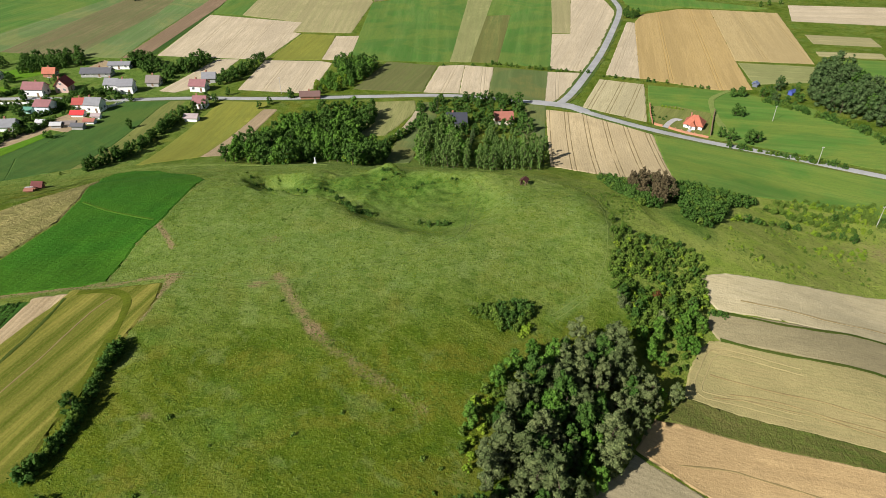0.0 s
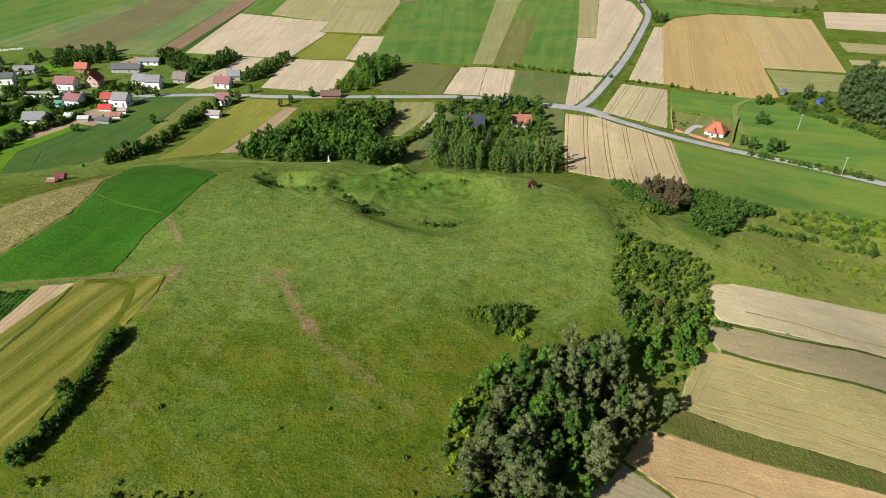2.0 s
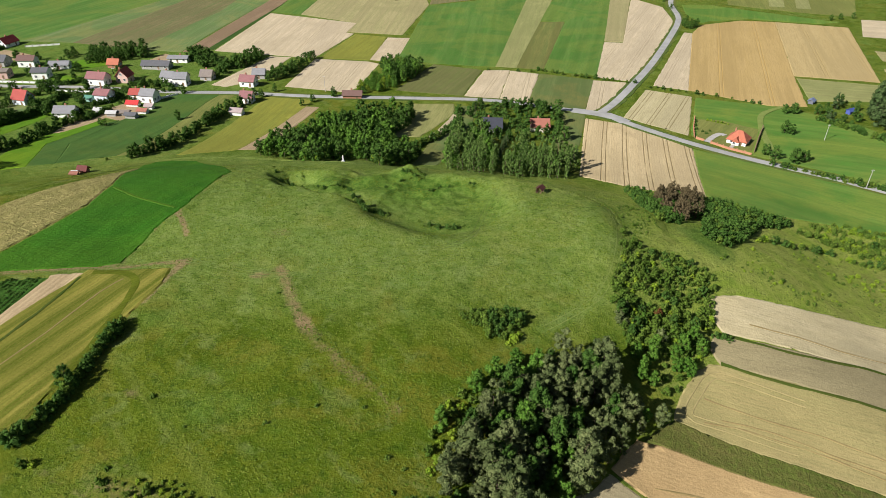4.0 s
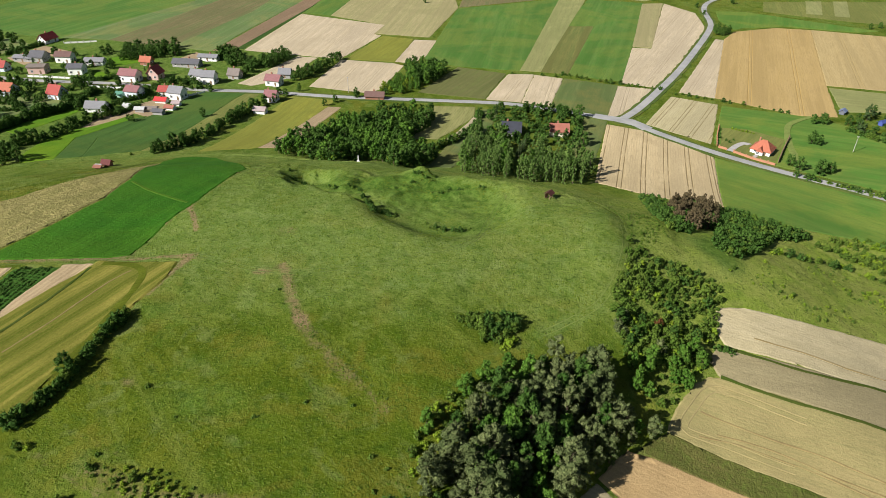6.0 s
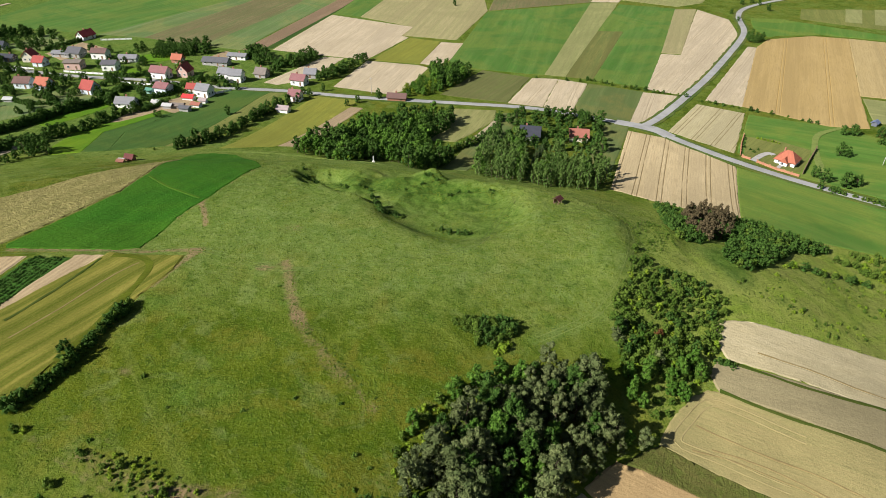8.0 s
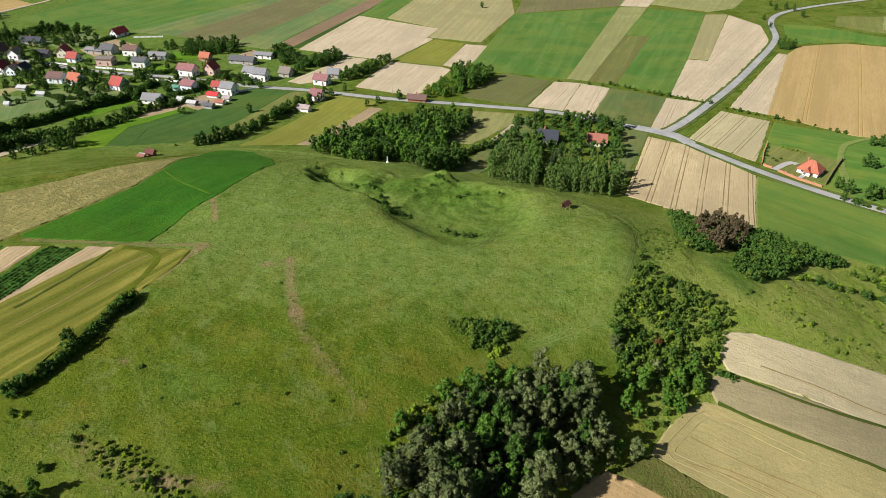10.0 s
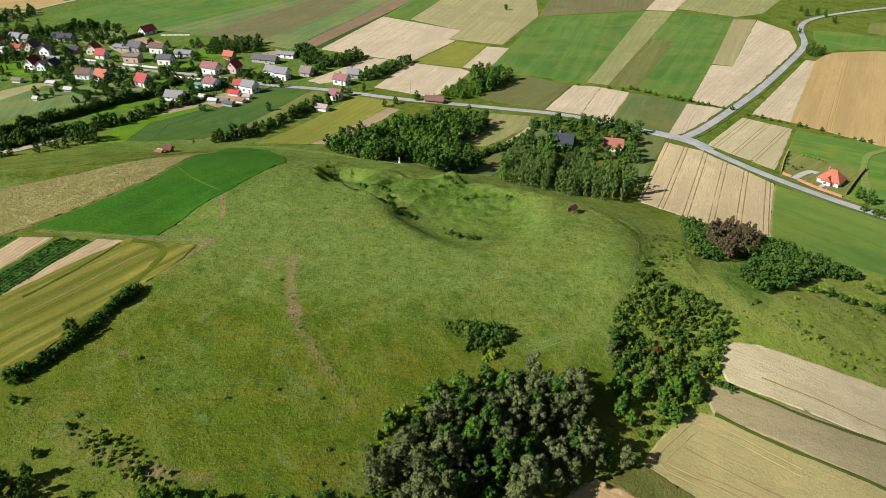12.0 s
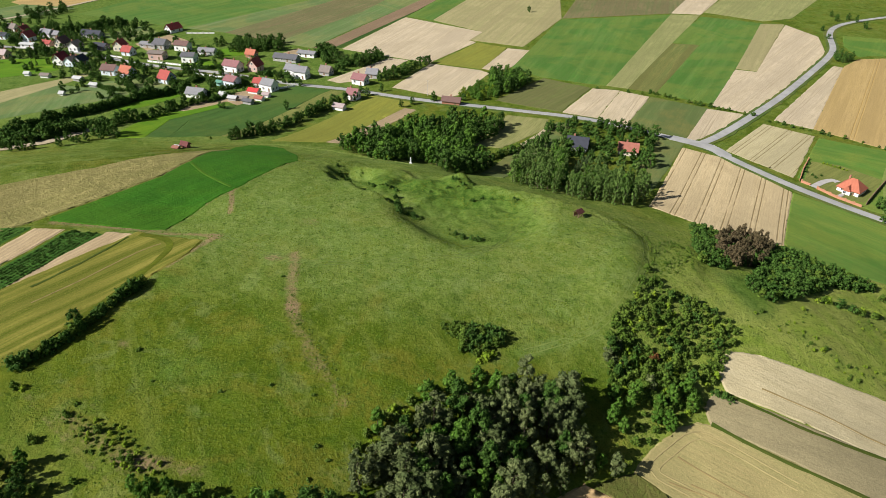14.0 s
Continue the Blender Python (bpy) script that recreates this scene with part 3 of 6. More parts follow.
hedge_rows = ([(-189.0, 314.4), (-180.1, 315.7), (-169.9, 316.3)], [(-191.9, 304.8), (-182.6, 305.2)], [(-221.4, 278.6), (-215.6, 285.6), (-211.2, 294.4)], [(-190.5, 282.7), (-184.6, 289.6), (-182.6, 297.2)], [(-309.6, 347.4), (-307.9, 361.5), (-303.7, 373.7)], [(-233.6, 312.2), (-222.8, 311.5), (-217.9, 321.2)], [(-182.0, 262.6), (-179.1, 272.5), (-177.4, 277.4)], [(-256, 263), (-246, 259), (-232, 262)])
meadow_row1 = [(88.7, 168.7), (96.3, 171.9), (102.9, 174.1), (111.2, 176.2), (121.9, 175.2), (132, 174)]
meadow_row2 = [(109.7, 186.6), (117.6, 189.7), (127.0, 188.9), (140, 188), (152, 186)]
balk1 = [(65.3, 118.9), (82.6, 117.2), (108.2, 118.2), (150.3, 109.5)]
balk2 = [(62.8, 110.3), (78.2, 107.4), (99.9, 105.1), (141.1, 98.7)]
turn_lane = [(-80.2, 112.6), (-74.1, 113.4), (-69.3, 111.3), (-66.9, 105.7), (-65.9, 90.4), (-65.8, 76.3)]
hedge_j1 = [(27.4, 368.3), (37.4, 363), (49.8, 358.8), (80, 349.7)]
hedge_j2 = [(87.8, 344.7), (105.2, 338.1), (124.5, 331.6), (147.1, 320.1)]
hedge_j0 = [(-47.1, 369.4), (-27.4, 367.2), (-7.8, 364), (24.6, 364)]
road_hedge = [(120.5, 249.4), (130.8, 245.2), (145.9, 237.3), (160.1, 229.6)]
meadow_hedge = [(158.7, 306.1), (171.1, 290.8), (183.3, 273.3), (189.8, 254.4)]
lane_hedge = [(-10, 299.8), (-11.1, 281.1), (-15.3, 266.3), (-21.8, 253.2), (-25.1, 243.3)]
garden_hedge = [(-184.6, 261.3), (-177.7, 290.3), (-162.2, 311.3)]
dark_edge = [(-164.3, 197.8), (-149.6, 208), (-136, 216.6)]
village_road = [(-218.4, 293.7), (-200.7, 301.1), (-180, 309.8), (-153.6, 309.3)]
single = [(-60.4, 59.9), (-59, 60.2), (-46.1, 58.3), (-47.1, 61.1), (-47.3, 51.9), (-34.3, 57.9), (-38.5, 57.8), (-36.1, 58.5), (-36.6, 54.1), (-31, 55), (-29.1, 54.9), (-44.2, 45.5), (-42.2, 42.3), (-37.2, 46.7), (-22.7, 53.4), (-24.2, 51.4), (-19.6, 53), (-16.2, 54), (-13.1, 55), (-10.1, 55.9), (-34.4, 48.5), (-37.4, 41.7), (-38.8, 44.9)]
weeds = [(-47.3, 76.7), (-38.6, 70.9), (-25.3, 73.6), (-17.8, 78.9), (-3.4, 70.8), (-1.5, 64.7), (-0.4, 69.4), (-9.3, 80.1), (-34.8, 109.4)]
villa_trees = [(140, 285.6), (137.4, 287.1), (121.3, 261.2), (123.8, 256.9), (130.8, 254), (135.2, 256), (145.7, 312.6), (150, 312.6)]
roadside = [(138.3, 485.4), (137.2, 495.1), (141.1, 482.4), (147.3, 605.1), (156.3, 613.1), (161.4, 606.8), (163.9, 583.7), (133.3, 565.2), (134.2, 538.4), (-84.9, 542.8), (145.2, 621.6), (-1.1, 303.5), (-3.2, 300.2), (6.3, 292.3), (-108.9, 314.7), (-88.4, 295.4), (-84.8, 301.6), (-62.4, 317.6), (-75.6, 310.3), (-118.7, 292.3), (-117.5, 308), (-112.6, 304.9)]
roadside0 = [(132.9, 477.8), (135.7, 476.1), (132.4, 484.6), (139.8, 481.2), (243.6, 513.7), (251.7, 517.6), (262.2, 521.5), (-244.2, 533.5), (-234.5, 537.6), (-67.2, 257.3), (-140.1, 269.5), (-76.1, 309.8)]
pit = [(-29.1, 162.3), (-24.9, 155.9), (-23.7, 155.6), (-21.5, 155.3), (-19.3, 154.4), (-8.1, 150.1), (-6, 148.7), (-3.4, 148.3), (-59.1, 179.7), (-57.9, 179.2), (1.4, 151.1), (4.3, 149.7), (-52.4, 183.1), (-36, 171), (-14.9, 180.9), (-12.4, 182.1), (3.6, 174.9), (-15.9, 178.5), (-63.8, 188.2), (-136.3, 260.1)]
farm_trees = [(0, 262), (4, 264.5), (9, 263), (-3, 268), (14, 262), (21, 262), (33, 262), (38, 265), (6.3, 295.8), (10.3, 292.5), (11.8, 305.5), (14.9, 301.8), (17.9, 299.6), (21.4, 303.9), (24, 307.9), (27.5, 304.4), (30.5, 305.4), (33.4, 301.7), (36.6, 299.8), (34.8, 291.8), (36.5, 285.2), (17.4, 280.1), (20.7, 272.8), (5.3, 283.3), (3.2, 276.7), (26.8, 265.2), (30.7, 269.4), (35, 269.5), (36.5, 276.8), (0.7, 270), (3.5, 265.2)]
garden_trees = [(-246.6, 284.4), (-238.5, 278.3), (-233.7, 275.7), (-231.6, 302.8), (-227.6, 302), (-232.6, 309.9), (-190.9, 273.7), (-190.1, 277.3), (-184.2, 274.5), (-181.3, 316.3), (-177.1, 315.7), (-173.4, 316), (-168.7, 314.4), (-179.2, 361.6), (-177.2, 365.3), (-169.9, 359.8), (-171.8, 370.4), (-326.4, 346.9), (-327.5, 353.2), (-288.2, 292.3), (-282.1, 282.1), (-290.7, 286.1), (-303.8, 285.9), (-331.7, 298.6), (-335.2, 291.7), (-322.4, 278.3), (-250.9, 280.3), (-267.8, 280.6), (-228.5, 277.8), (-221.3, 280.8), (-228.9, 314), (-225.6, 325.9), (-208.1, 333.1), (-150.7, 336.3), (-149.8, 341.6), (-144.5, 338.8), (-381.1, 311.1), (-370.2, 306.3), (-379.4, 331.7), (-350.5, 333.6), (-336.3, 329.7), (-299.6, 314.8), (-274.9, 315.1), (-155.4, 306.3), (-116.6, 293.2), (-185.9, 256.4), (-169.4, 259.8)]
scrub = [(46.2, 142), (44.2, 141.4), (47.4, 143.9), (44.9, 147.1), (42.8, 120.2), (40.3, 120.5), (40.9, 124.1), (42.2, 127.4), (41.4, 117.9)]
dark_outline = [(-107.4, 109.6), (-108.5, 110.7), (-106.0, 119.3), (-103.2, 130.5), (-100.1, 143.0), (-102.2, 159.4), (-120.2, 203.0), (-119.7, 210.6), (-114.8, 213.9), (-105.0, 213.8), (-87.2, 196.6), (-74.4, 178.3), (-73.8, 158.0), (-74.6, 143.3), (-76.6, 133.5), (-76.9, 122.2), (-76.7, 118.4), (-81.1, 115.7), (-93.9, 112.3)]


def wobble(x, y):
    """Small unevenness of grassland, stronger on the hill."""
    v = Vector((x, y, 0))
    on_hill = max(0.0, min(1.0, (250 - y) / 40)) * max(0.0, min(1.0, (170 - abs(x)) / 40))
    rough = math.exp(-((x + 22) / 36) ** 4 - ((y - 175) / 17) ** 4)
    return 0.75 * rough * (noise.noise(v * 0.13 + Vector((0, 0, 7))) + 0.7 * noise.noise(v * 0.33)) + on_hill * (0.3 * noise.noise(v * 0.06) + 0.15 * noise.noise(v * 0.21) + (0.09 + 0.22 * max(0.0, 1 - abs(y - 178) / 25)) * noise.noise(v * 0.5))


def ground_height(x, y):
    return float(land(x, y)) + wobble(x, y)


def steps(lo, hi, fine, far):
    """Grid lines, close between lo and hi and wider and wider out to far on both sides."""
    mid = list(np.arange(lo, hi + 1e-6, fine))
    up, d = [], fine
    x = hi
    while x < far:
        d *= 1.07
        x += min(d, 400)
        up.append(x)
    down, d, x = [], fine, lo
    while x > -far:
        d *= 1.07
        x -= min(d, 400)
        down.append(x)
    return np.array(down[::-1] + mid + up)


def near_line(x, y, pts):
    """Distance of points to a polyline."""
    best = np.full(np.shape(x), 1e9)
    for (ax, ay), (bx, by) in zip(pts, pts[1:]):
        dx, dy = bx - ax, by - ay
        k = np.clip(((x - ax) * dx + (y - ay) * dy) / (dx * dx + dy * dy), 0, 1)
        best = np.minimum(best, np.hypot(x - ax - k * dx, y - ay - k * dy))
    return best


def build_ground():
    xs, ys = steps(-118, 112, 0.65, 4800), steps(42, 214, 0.65, 4800)
    gx, gy = np.meshgrid(xs, ys)
    z = land(gx, gy)
    z += np.array([wobble(a, b) for a, b in zip(gx.ravel(), gy.ravel())]).reshape(gx.shape)
    verts = np.stack([gx, gy, z], -1).reshape(-1, 3)
    w = len(xs)
    i = (np.arange(len(ys) - 1)[:, None] * w + np.arange(w - 1)[None]).ravel()
    me = bpy.data.meshes.new("ground")
    me.from_pydata(verts.tolist(), [], np.stack([i, i + 1, i + w + 1, i + w], 1).tolist())
    x, y = verts[:, 0], verts[:, 1]
    dry = np.zeros(len(x))
    # worn strip running down the hill, bare patches, edge of the dark crop, dry rim
    dry += 0.74 * np.exp(-(near_line(x, y, [(-37.5, 119), (-35.2, 115), (-32.5, 109.8), (-29.1, 104.0), (-26, 99.8)]) / 1.7) ** 2)
    dry += 0.5 * np.exp(-(near_line(x, y, [(-26, 99.8), (-22.8, 96.1), (-19.1, 92.7), (-14.9, 89.1), (-4, 81)]) / 2.0) ** 2)
    dry += 1.1 * np.exp(-(near_line(x, y, gully) / 0.9) ** 2) + 0.8 * np.exp(-(near_line(x, y, cross_track) / 1.1) ** 2) + 0.9 * np.exp(-(near_line(x, y, furrow) / 1.0) ** 2)
    dry += 0.45 * np.exp(-(near_line(x, y, dark_outline[11:18]) / 1.3) ** 2)
    dry += 0.55 * np.exp(-(near_line(x, y, [(-30, 55), (-24, 57), (-18, 58)]) / 1.8) ** 2)
    dry += 0.28 * sig((118 - x) / 8) * sig((x - 86) / 8) * np.exp(-((y - 168) / 14) ** 2)
    for cx, cy, r, k in ((-41.5, 115.5, 2.5, .8), (-43, 135, 4, .45), (-49, 103, 2.5, .45), (-60, 118, 4, .4), (-51, 77, 2.5, .5), (-45, 125, 9, .2), (-30, 130, 9, .2), (20, 66, 5, .2), (140, 168, 14, .6), (175, 160, 20, .5)):
        dry += k * bell(x, y, cx, cy, r, r * 0.7)
    # deeper green on the pit floor, its north and west slopes and hollows
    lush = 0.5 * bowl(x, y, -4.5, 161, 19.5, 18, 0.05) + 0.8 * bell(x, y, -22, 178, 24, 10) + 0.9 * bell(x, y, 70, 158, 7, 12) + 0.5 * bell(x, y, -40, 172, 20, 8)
    lush += 0.45 * bell(x, y, -35, 75, 22, 10) + 0.3 * sig((y - 216) / 6) + 0.4 * bell(x, y, 46, 155, 5, 20)
    lush += 0.25 * sig((-130 - x) / 10)
    pale = 0.9 * sig((y - 108 - 0.15 * x) / 9) * sig((60 - x) / 8) * sig((205 - y) / 10) * sig((x + 100) / 10)
    pale += 0.9 * np.exp(-(near_line(x, y, rimtrk) / 1.5) ** 2) + 0.3 * np.exp(-(near_line(x, y, hilltrk[4:]) / 1.8) ** 2)
    # first term: the east slope's lost sunlight made up for in the colour
    pale += 0.3 * sig((x - 60) / 5) * sig((215 - y) / 8) + 0.4 * sig((y - 200) / 5) * sig((226 - y) / 4) * sig((30 - x) / 8)
    dry += 0.55 * np.exp(-(near_line(x, y, sw_dry) / 2.2) ** 2) + 0.32 * np.exp(-(near_line(x, y, sw_track) / 0.9) ** 2) + 0.3 * np.exp(-(near_line(x, y, sw_edge) / 0.7) ** 2)
    pale += 0.45 * sig((-125 - x) / 10) + 0.35 * sig((y - 218) / 6) + 1.2 * np.exp(-(near_line(x, y, wash) / 2.6) ** 2)
    # yellow-green east meadow, lightened to make up for sloping away from the sun
    meadow = sig((x - 52) / 5) * sig((214 - y) / 6) + 0.35 * bell(x, y, 30, 185, 30, 14) + 0.3 * bell(x, y, -42, 52, 18, 9)
    meadow *= 1 - 0.9 * np.exp(-(near_line(x, y, wash) / 3.0) ** 2)
    dry += 0.35 * np.exp(-(near_line(x, y, pit_path) / 1.0) ** 2)
    pale += 0.8 * np.exp(-(near_line(x, y, pit_path) / 1.6) ** 2)
    # pale ring: the pit rim's grazing-light highlight put into the grass colour
    pale += 0.8 * (bowl(x, y, -4.5, 160.5, 23, 22, 0.05) - bowl(x, y, -4.5, 160.5, 19.8, 18.8, 0.03))
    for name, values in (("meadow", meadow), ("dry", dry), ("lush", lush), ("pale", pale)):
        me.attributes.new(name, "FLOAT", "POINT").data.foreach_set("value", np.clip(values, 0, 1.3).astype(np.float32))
    me.polygons.foreach_set("use_smooth", np.ones(len(me.polygons), bool))
    me.materials.append(GRASS)
    return tagged(new("ground", me), "rolling rough grassland with a flat-topped hill and plain", "ground", kind="structure")


def link_mesh(name, bm, material, parent=None, smooth=False):
    me = bpy.data.meshes.new(name)
    bm.to_mesh(me)
    bm.free()
    me.materials.append(material)
    if smooth:
        me.polygons.foreach_set("use_smooth", np.ones(len(me.polygons), bool))
    ob = new(name, me)
    ob.parent = parent
    return ob


def part(name, bm, material, parent, label=""):
    return tagged(link_mesh(name, bm, material, parent), label)


def drape(outline, lift, ragged=0.5, cell=None):
    """A sheet of the outline's shape lying on the land, with a skirt down into it."""
    bm = bmesh.new()
    face = bm.faces.new([bm.verts.new((x, y, 0)) for x, y in outline])
    xs, ys = [p[0] for p in outline], [p[1] for p in outline]
    size = max(max(xs) - min(xs), max(ys) - min(ys))
    cell = cell or (1.3 if min(ys) < 215 and size < 130 else max(3.0, size / 34))
    for k, (lo, hi) in enumerate(((min(xs), max(xs)), (min(ys), max(ys)))):
        normal = (1, 0, 0) if k == 0 else (0, 1, 0)
        for c in np.arange(lo + cell * 0.37, hi, cell):
            bmesh.ops.bisect_plane(bm, geom=bm.verts[:] + bm.edges[:] + bm.faces[:], plane_co=(c, c, 0), plane_no=normal)
    border = {v for e in bm.edges if e.is_boundary for v in e.verts}
    for v in bm.verts:
        if v in border:
            v.co.x += ragged * noise.noise(Vector((v.co.x * 0.13, v.co.y * 0.13, 3)))
            v.co.y += ragged * noise.noise(Vector((v.co.x * 0.13, v.co.y * 0.13, 9)))
        v.co.z = ground_height(v.co.x, v.co.y) + lift
    if sum(f.normal.z * f.calc_area() for f in bm.faces) < 0 or face.is_valid and face.normal.z < 0:
        bmesh.ops.reverse_faces(bm, faces=bm.faces[:])
    edges = [e for e in bm.edges if e.is_boundary]
    for e in edges:
        e.smooth = False
    made = bmesh.ops.extrude_edge_only(bm, edges=edges)["geom"]
    for v in made:
        if isinstance(v, bmesh.types.BMVert):
            top = [e.other_vert(v) for e in v.link_edges if e.other_vert(v) in border][0]
            inner = [f.calc_center_median() for f in top.link_faces if v not in f.verts]
            out = top.co - sum(inner, Vector()) / max(1, len(inner))
            out.z = 0
            v.co += out.normalized() * (0.5 + lift)
            v.co.z = ground_height(v.co.x, v.co.y) - 0.05
    bm.normal_update()
    return bm


FIELDS = []


def field(name, look_name, outline, angle, label):
    a, b, options = CROPS[look_name]
    near = min(p[1] for p in outline) < 215
    lift = (0.13 if near else 0.10) + 0.015 * (len(FIELDS) % 5)
    material = crop_material(look_name + "_crop", a, b, angle, **options)
    ob = link_mesh(name, drape(outline, lift, 0.15), material, smooth=True)
    FIELDS.append(tagged(ob, label, "field", kind="structure"))
    return ob


def smooth_line(pts, step=4.0):
    """A Catmull-Rom line through the points."""
    p = [Vector(q) for q in pts]
    p = [2 * p[0] - p[1]] + p + [2 * p[-1] - p[-2]]
    line = []
    for a, b, c, d in zip(p, p[1:], p[2:], p[3:]):
        k = max(2, int((c - b).length / step))
        for j in range(k):
            t = j / k
            line.append(0.5 * (2 * b + (c - a) * t + (2 * a - 5 * b + 4 * c - d) * t * t + (3 * b - a - 3 * c + d) * t ** 3))
    return line + [p[-2]]


def ribbon(pts, width, lift, offset=0.0, step=4.0, ragged=0.0):
    """A strip along the line, lying on the land, with sides that go down into it."""
    line, bm, rows = smooth_line(pts, step), bmesh.new(), []
    for k, q in enumerate(line):
        way = (line[min(k + 1, len(line) - 1)] - line[max(k - 1, 0)]).normalized()
        side = Vector((way.y, -way.x))
        row = []
        w = width * (1 + ragged * noise.noise(Vector((q.x * 0.2, q.y * 0.2, 5))))
        for u, down in ((-0.5, 0.5), (-0.5, 0), (0, -0.04), (0.5, 0), (0.5, 0.5)):
            c = q + side * (offset + u * w)
            row.append(bm.verts.new((c.x, c.y, ground_height(c.x, c.y) + lift - down)))
        rows.append(row)
    for r, s in zip(rows, rows[1:]):
        for j in range(4):
            bm.faces.new((r[j], r[j + 1], s[j + 1], s[j]))
    bm.normal_update()
    if sum(f.normal.z for f in bm.faces) < 0:
        bmesh.ops.reverse_faces(bm, faces=bm.faces[:])
    return bm


build_ground()

# ---- fields ----
field("meadow_strip", "green_a", [(-413.1, 397.5), (-304, 391.9), (-258.2, 582.9), (-424.5, 579.8)], 77, "mown green meadow strip beyond the village")
field("meadow_strip", "green_b", [(-304, 391.9), (-269, 391.7), (-228.7, 595.6), (-258.2, 582.9)], 79, "light green meadow strip between darker strips")
field("fallow_strip", "olive_brown", [(-269, 391.7), (-220.4, 382.7), (-210.6, 489.8), (-218.9, 599.9), (-248.4, 587.2)], 85, "olive-brown fallow strip on the far slope")
field("meadow_strip", "green_b", [(-220.4, 382.7), (-190.8, 379.1), (-191.3, 417), (-185, 569.5), (-217.9, 600.3), (-210.6, 489.8)], 91, "green meadow strip beside a bare brown one")
field("ploughed_strip", "brown", [(-189.8, 379.5), (-177.7, 386), (-172.1, 510.6), (-174.3, 588.4), (-185, 569.5)], 87, "bare brown ploughed strip of land")
field("grass_balk", "green_d", [(-177.3, 386.2), (-172.8, 386.5), (-171, 490.7), (-171.6, 530.2), (-171.7, 510.8)], 89, "dark green grass balk between two fields")
field("meadow_strip", "green_a", [(-169.3, 491.4), (-147.2, 485.6), (-149.9, 613.9), (-173.3, 588.9)], 91, "green meadow patch above the stubble")
field("stubble_field", "stubble", [(-170.8, 384.3), (-170.2, 486.6), (-99.7, 464.2), (-100.5, 437.5), (-94.7, 434.9), (-105.6, 376.7)], 90, "pale pinkish stubble field with dark tracks")
field("pale_field", "pale", [(-146.4, 486), (-149, 614.3), (-79.5, 635), (-55.6, 530.5), (-61.6, 435.7), (-100.3, 439.2), (-98.9, 464.5)], 91, "pale dry field with faint mown stripes")
field("clover_field", "yellow_green", [(-101.9, 376.9), (-93.1, 433.9), (-70.7, 428.8), (-71.5, 376.3)], 81, "yellow-green clover field behind the road")
field("stubble_field", "stubble", [(-71.2, 376.5), (-69.6, 427.7), (-49.3, 428.4), (-56.3, 386.4), (-61.3, 375.5)], 88, "small pinkish stubble field beside green crop")
field("green_field", "green_a", [(-55, 385.7), (-54.8, 526.6), (27.4, 581), (3.7, 371.6), (-33.2, 373.7)], 90, "large even green field with a brown worn top")
field("fallow_patch", "olive_brown", [(-54.4, 531), (-58.7, 609.4), (34.2, 665.9), (25, 584.5)], 93, "brownish fallow land above the green field")
field("dry_strip", "pale_green", [(4.3, 371.9), (24, 579.5), (46, 584.3), (15.7, 371.1)], 85, "straw-coloured strip between two green fields")
field("stubble_field", "stubble", [(24.1, 584.2), (34.9, 672), (63.1, 684.1), (46.7, 589.1)], 83, "far straw-coloured stubble strip")
field("striped_field", "olive_stripe", [(16.3, 371.3), (29.1, 483), (49.3, 486.5), (31.2, 368.9)], 83, "olive striped field part mown in lanes")
field("green_field", "green_a", [(31.8, 368.2), (50.1, 486.8), (30.1, 485), (47.9, 580.6), (92.9, 573.9), (72.6, 438.1), (61.1, 361.3)], 81, "green field with faint pale lanes")
field("fallow_patch", "pale_green", [(48.6, 599.2), (68, 692.1), (152.2, 728.1), (114.7, 602.1), (93.2, 582.3)], 78, "pale fallow land behind the green fields")
field("stubble_field", "stubble", [(60.6, 359.2), (72.6, 432.9), (84.6, 432.9), (108.9, 574.5), (128.5, 543), (127.9, 495.7), (118.2, 463.4), (81.7, 352.4)], 72, "pinkish stubble field along the side road")
field("dry_strip", "pale", [(72.9, 435.6), (91.2, 571.1), (107.8, 576.1), (84.7, 435.4)], 82, "olive straw corner of the stubble field")
field("stubble_field", "stubble", [(51, 306.1), (58.5, 352.8), (81.1, 350.4), (56.9, 306.3)], 81, "stubble wedge in the fork of the roads")
field("green_field", "olive_green", [(23.4, 314.3), (29.5, 361.1), (58.5, 353.7), (50.1, 304.3)], 83, "mid-green field beside the road fork")
field("stubble_field", "stubble", [(-9.8, 319.6), (-1.9, 363.9), (12.1, 365.4), (7.6, 317.9)], 80, "pinkish stubble plot with a dark dividing line")
field("stubble_field", "stubble", [(8.7, 317.5), (13.1, 364.7), (28.6, 360.8), (22.3, 314.7)], 85, "second pinkish stubble plot by the road")
field("fallow_field", "olive_brown2", [(-46.4, 324.2), (-32.1, 371.8), (-3.6, 364.3), (-11, 320)], 73, "olive-brown green field north of the road")
field("stubble_field", "stubble", [(-106.1, 323.4), (-104, 374.7), (-71.1, 372.7), (-64.6, 369.2), (-67.8, 325.4), (-72.4, 318.5)], 88, "pinkish stubble field with a utility pole")
field("stubble_field", "stubble", [(-146.1, 321.5), (-132.6, 376.6), (-120, 376.2), (-122.7, 355.3), (-127.7, 327.9), (-137.6, 319.3)], 76, "narrow stubble field behind the farm")
field("clover_field", "yellow_green", [(-117.3, 222.9), (-109.8, 306.1), (-85.8, 304.1), (-86.4, 294.3), (-96.8, 233)], 85, "yellow-green mown field below the road")
field("bare_strip", "bare", [(-96.2, 233.4), (-86.1, 294.4), (-80, 294.2), (-88.1, 235)], 81, "bare tan strip beside the clover field")
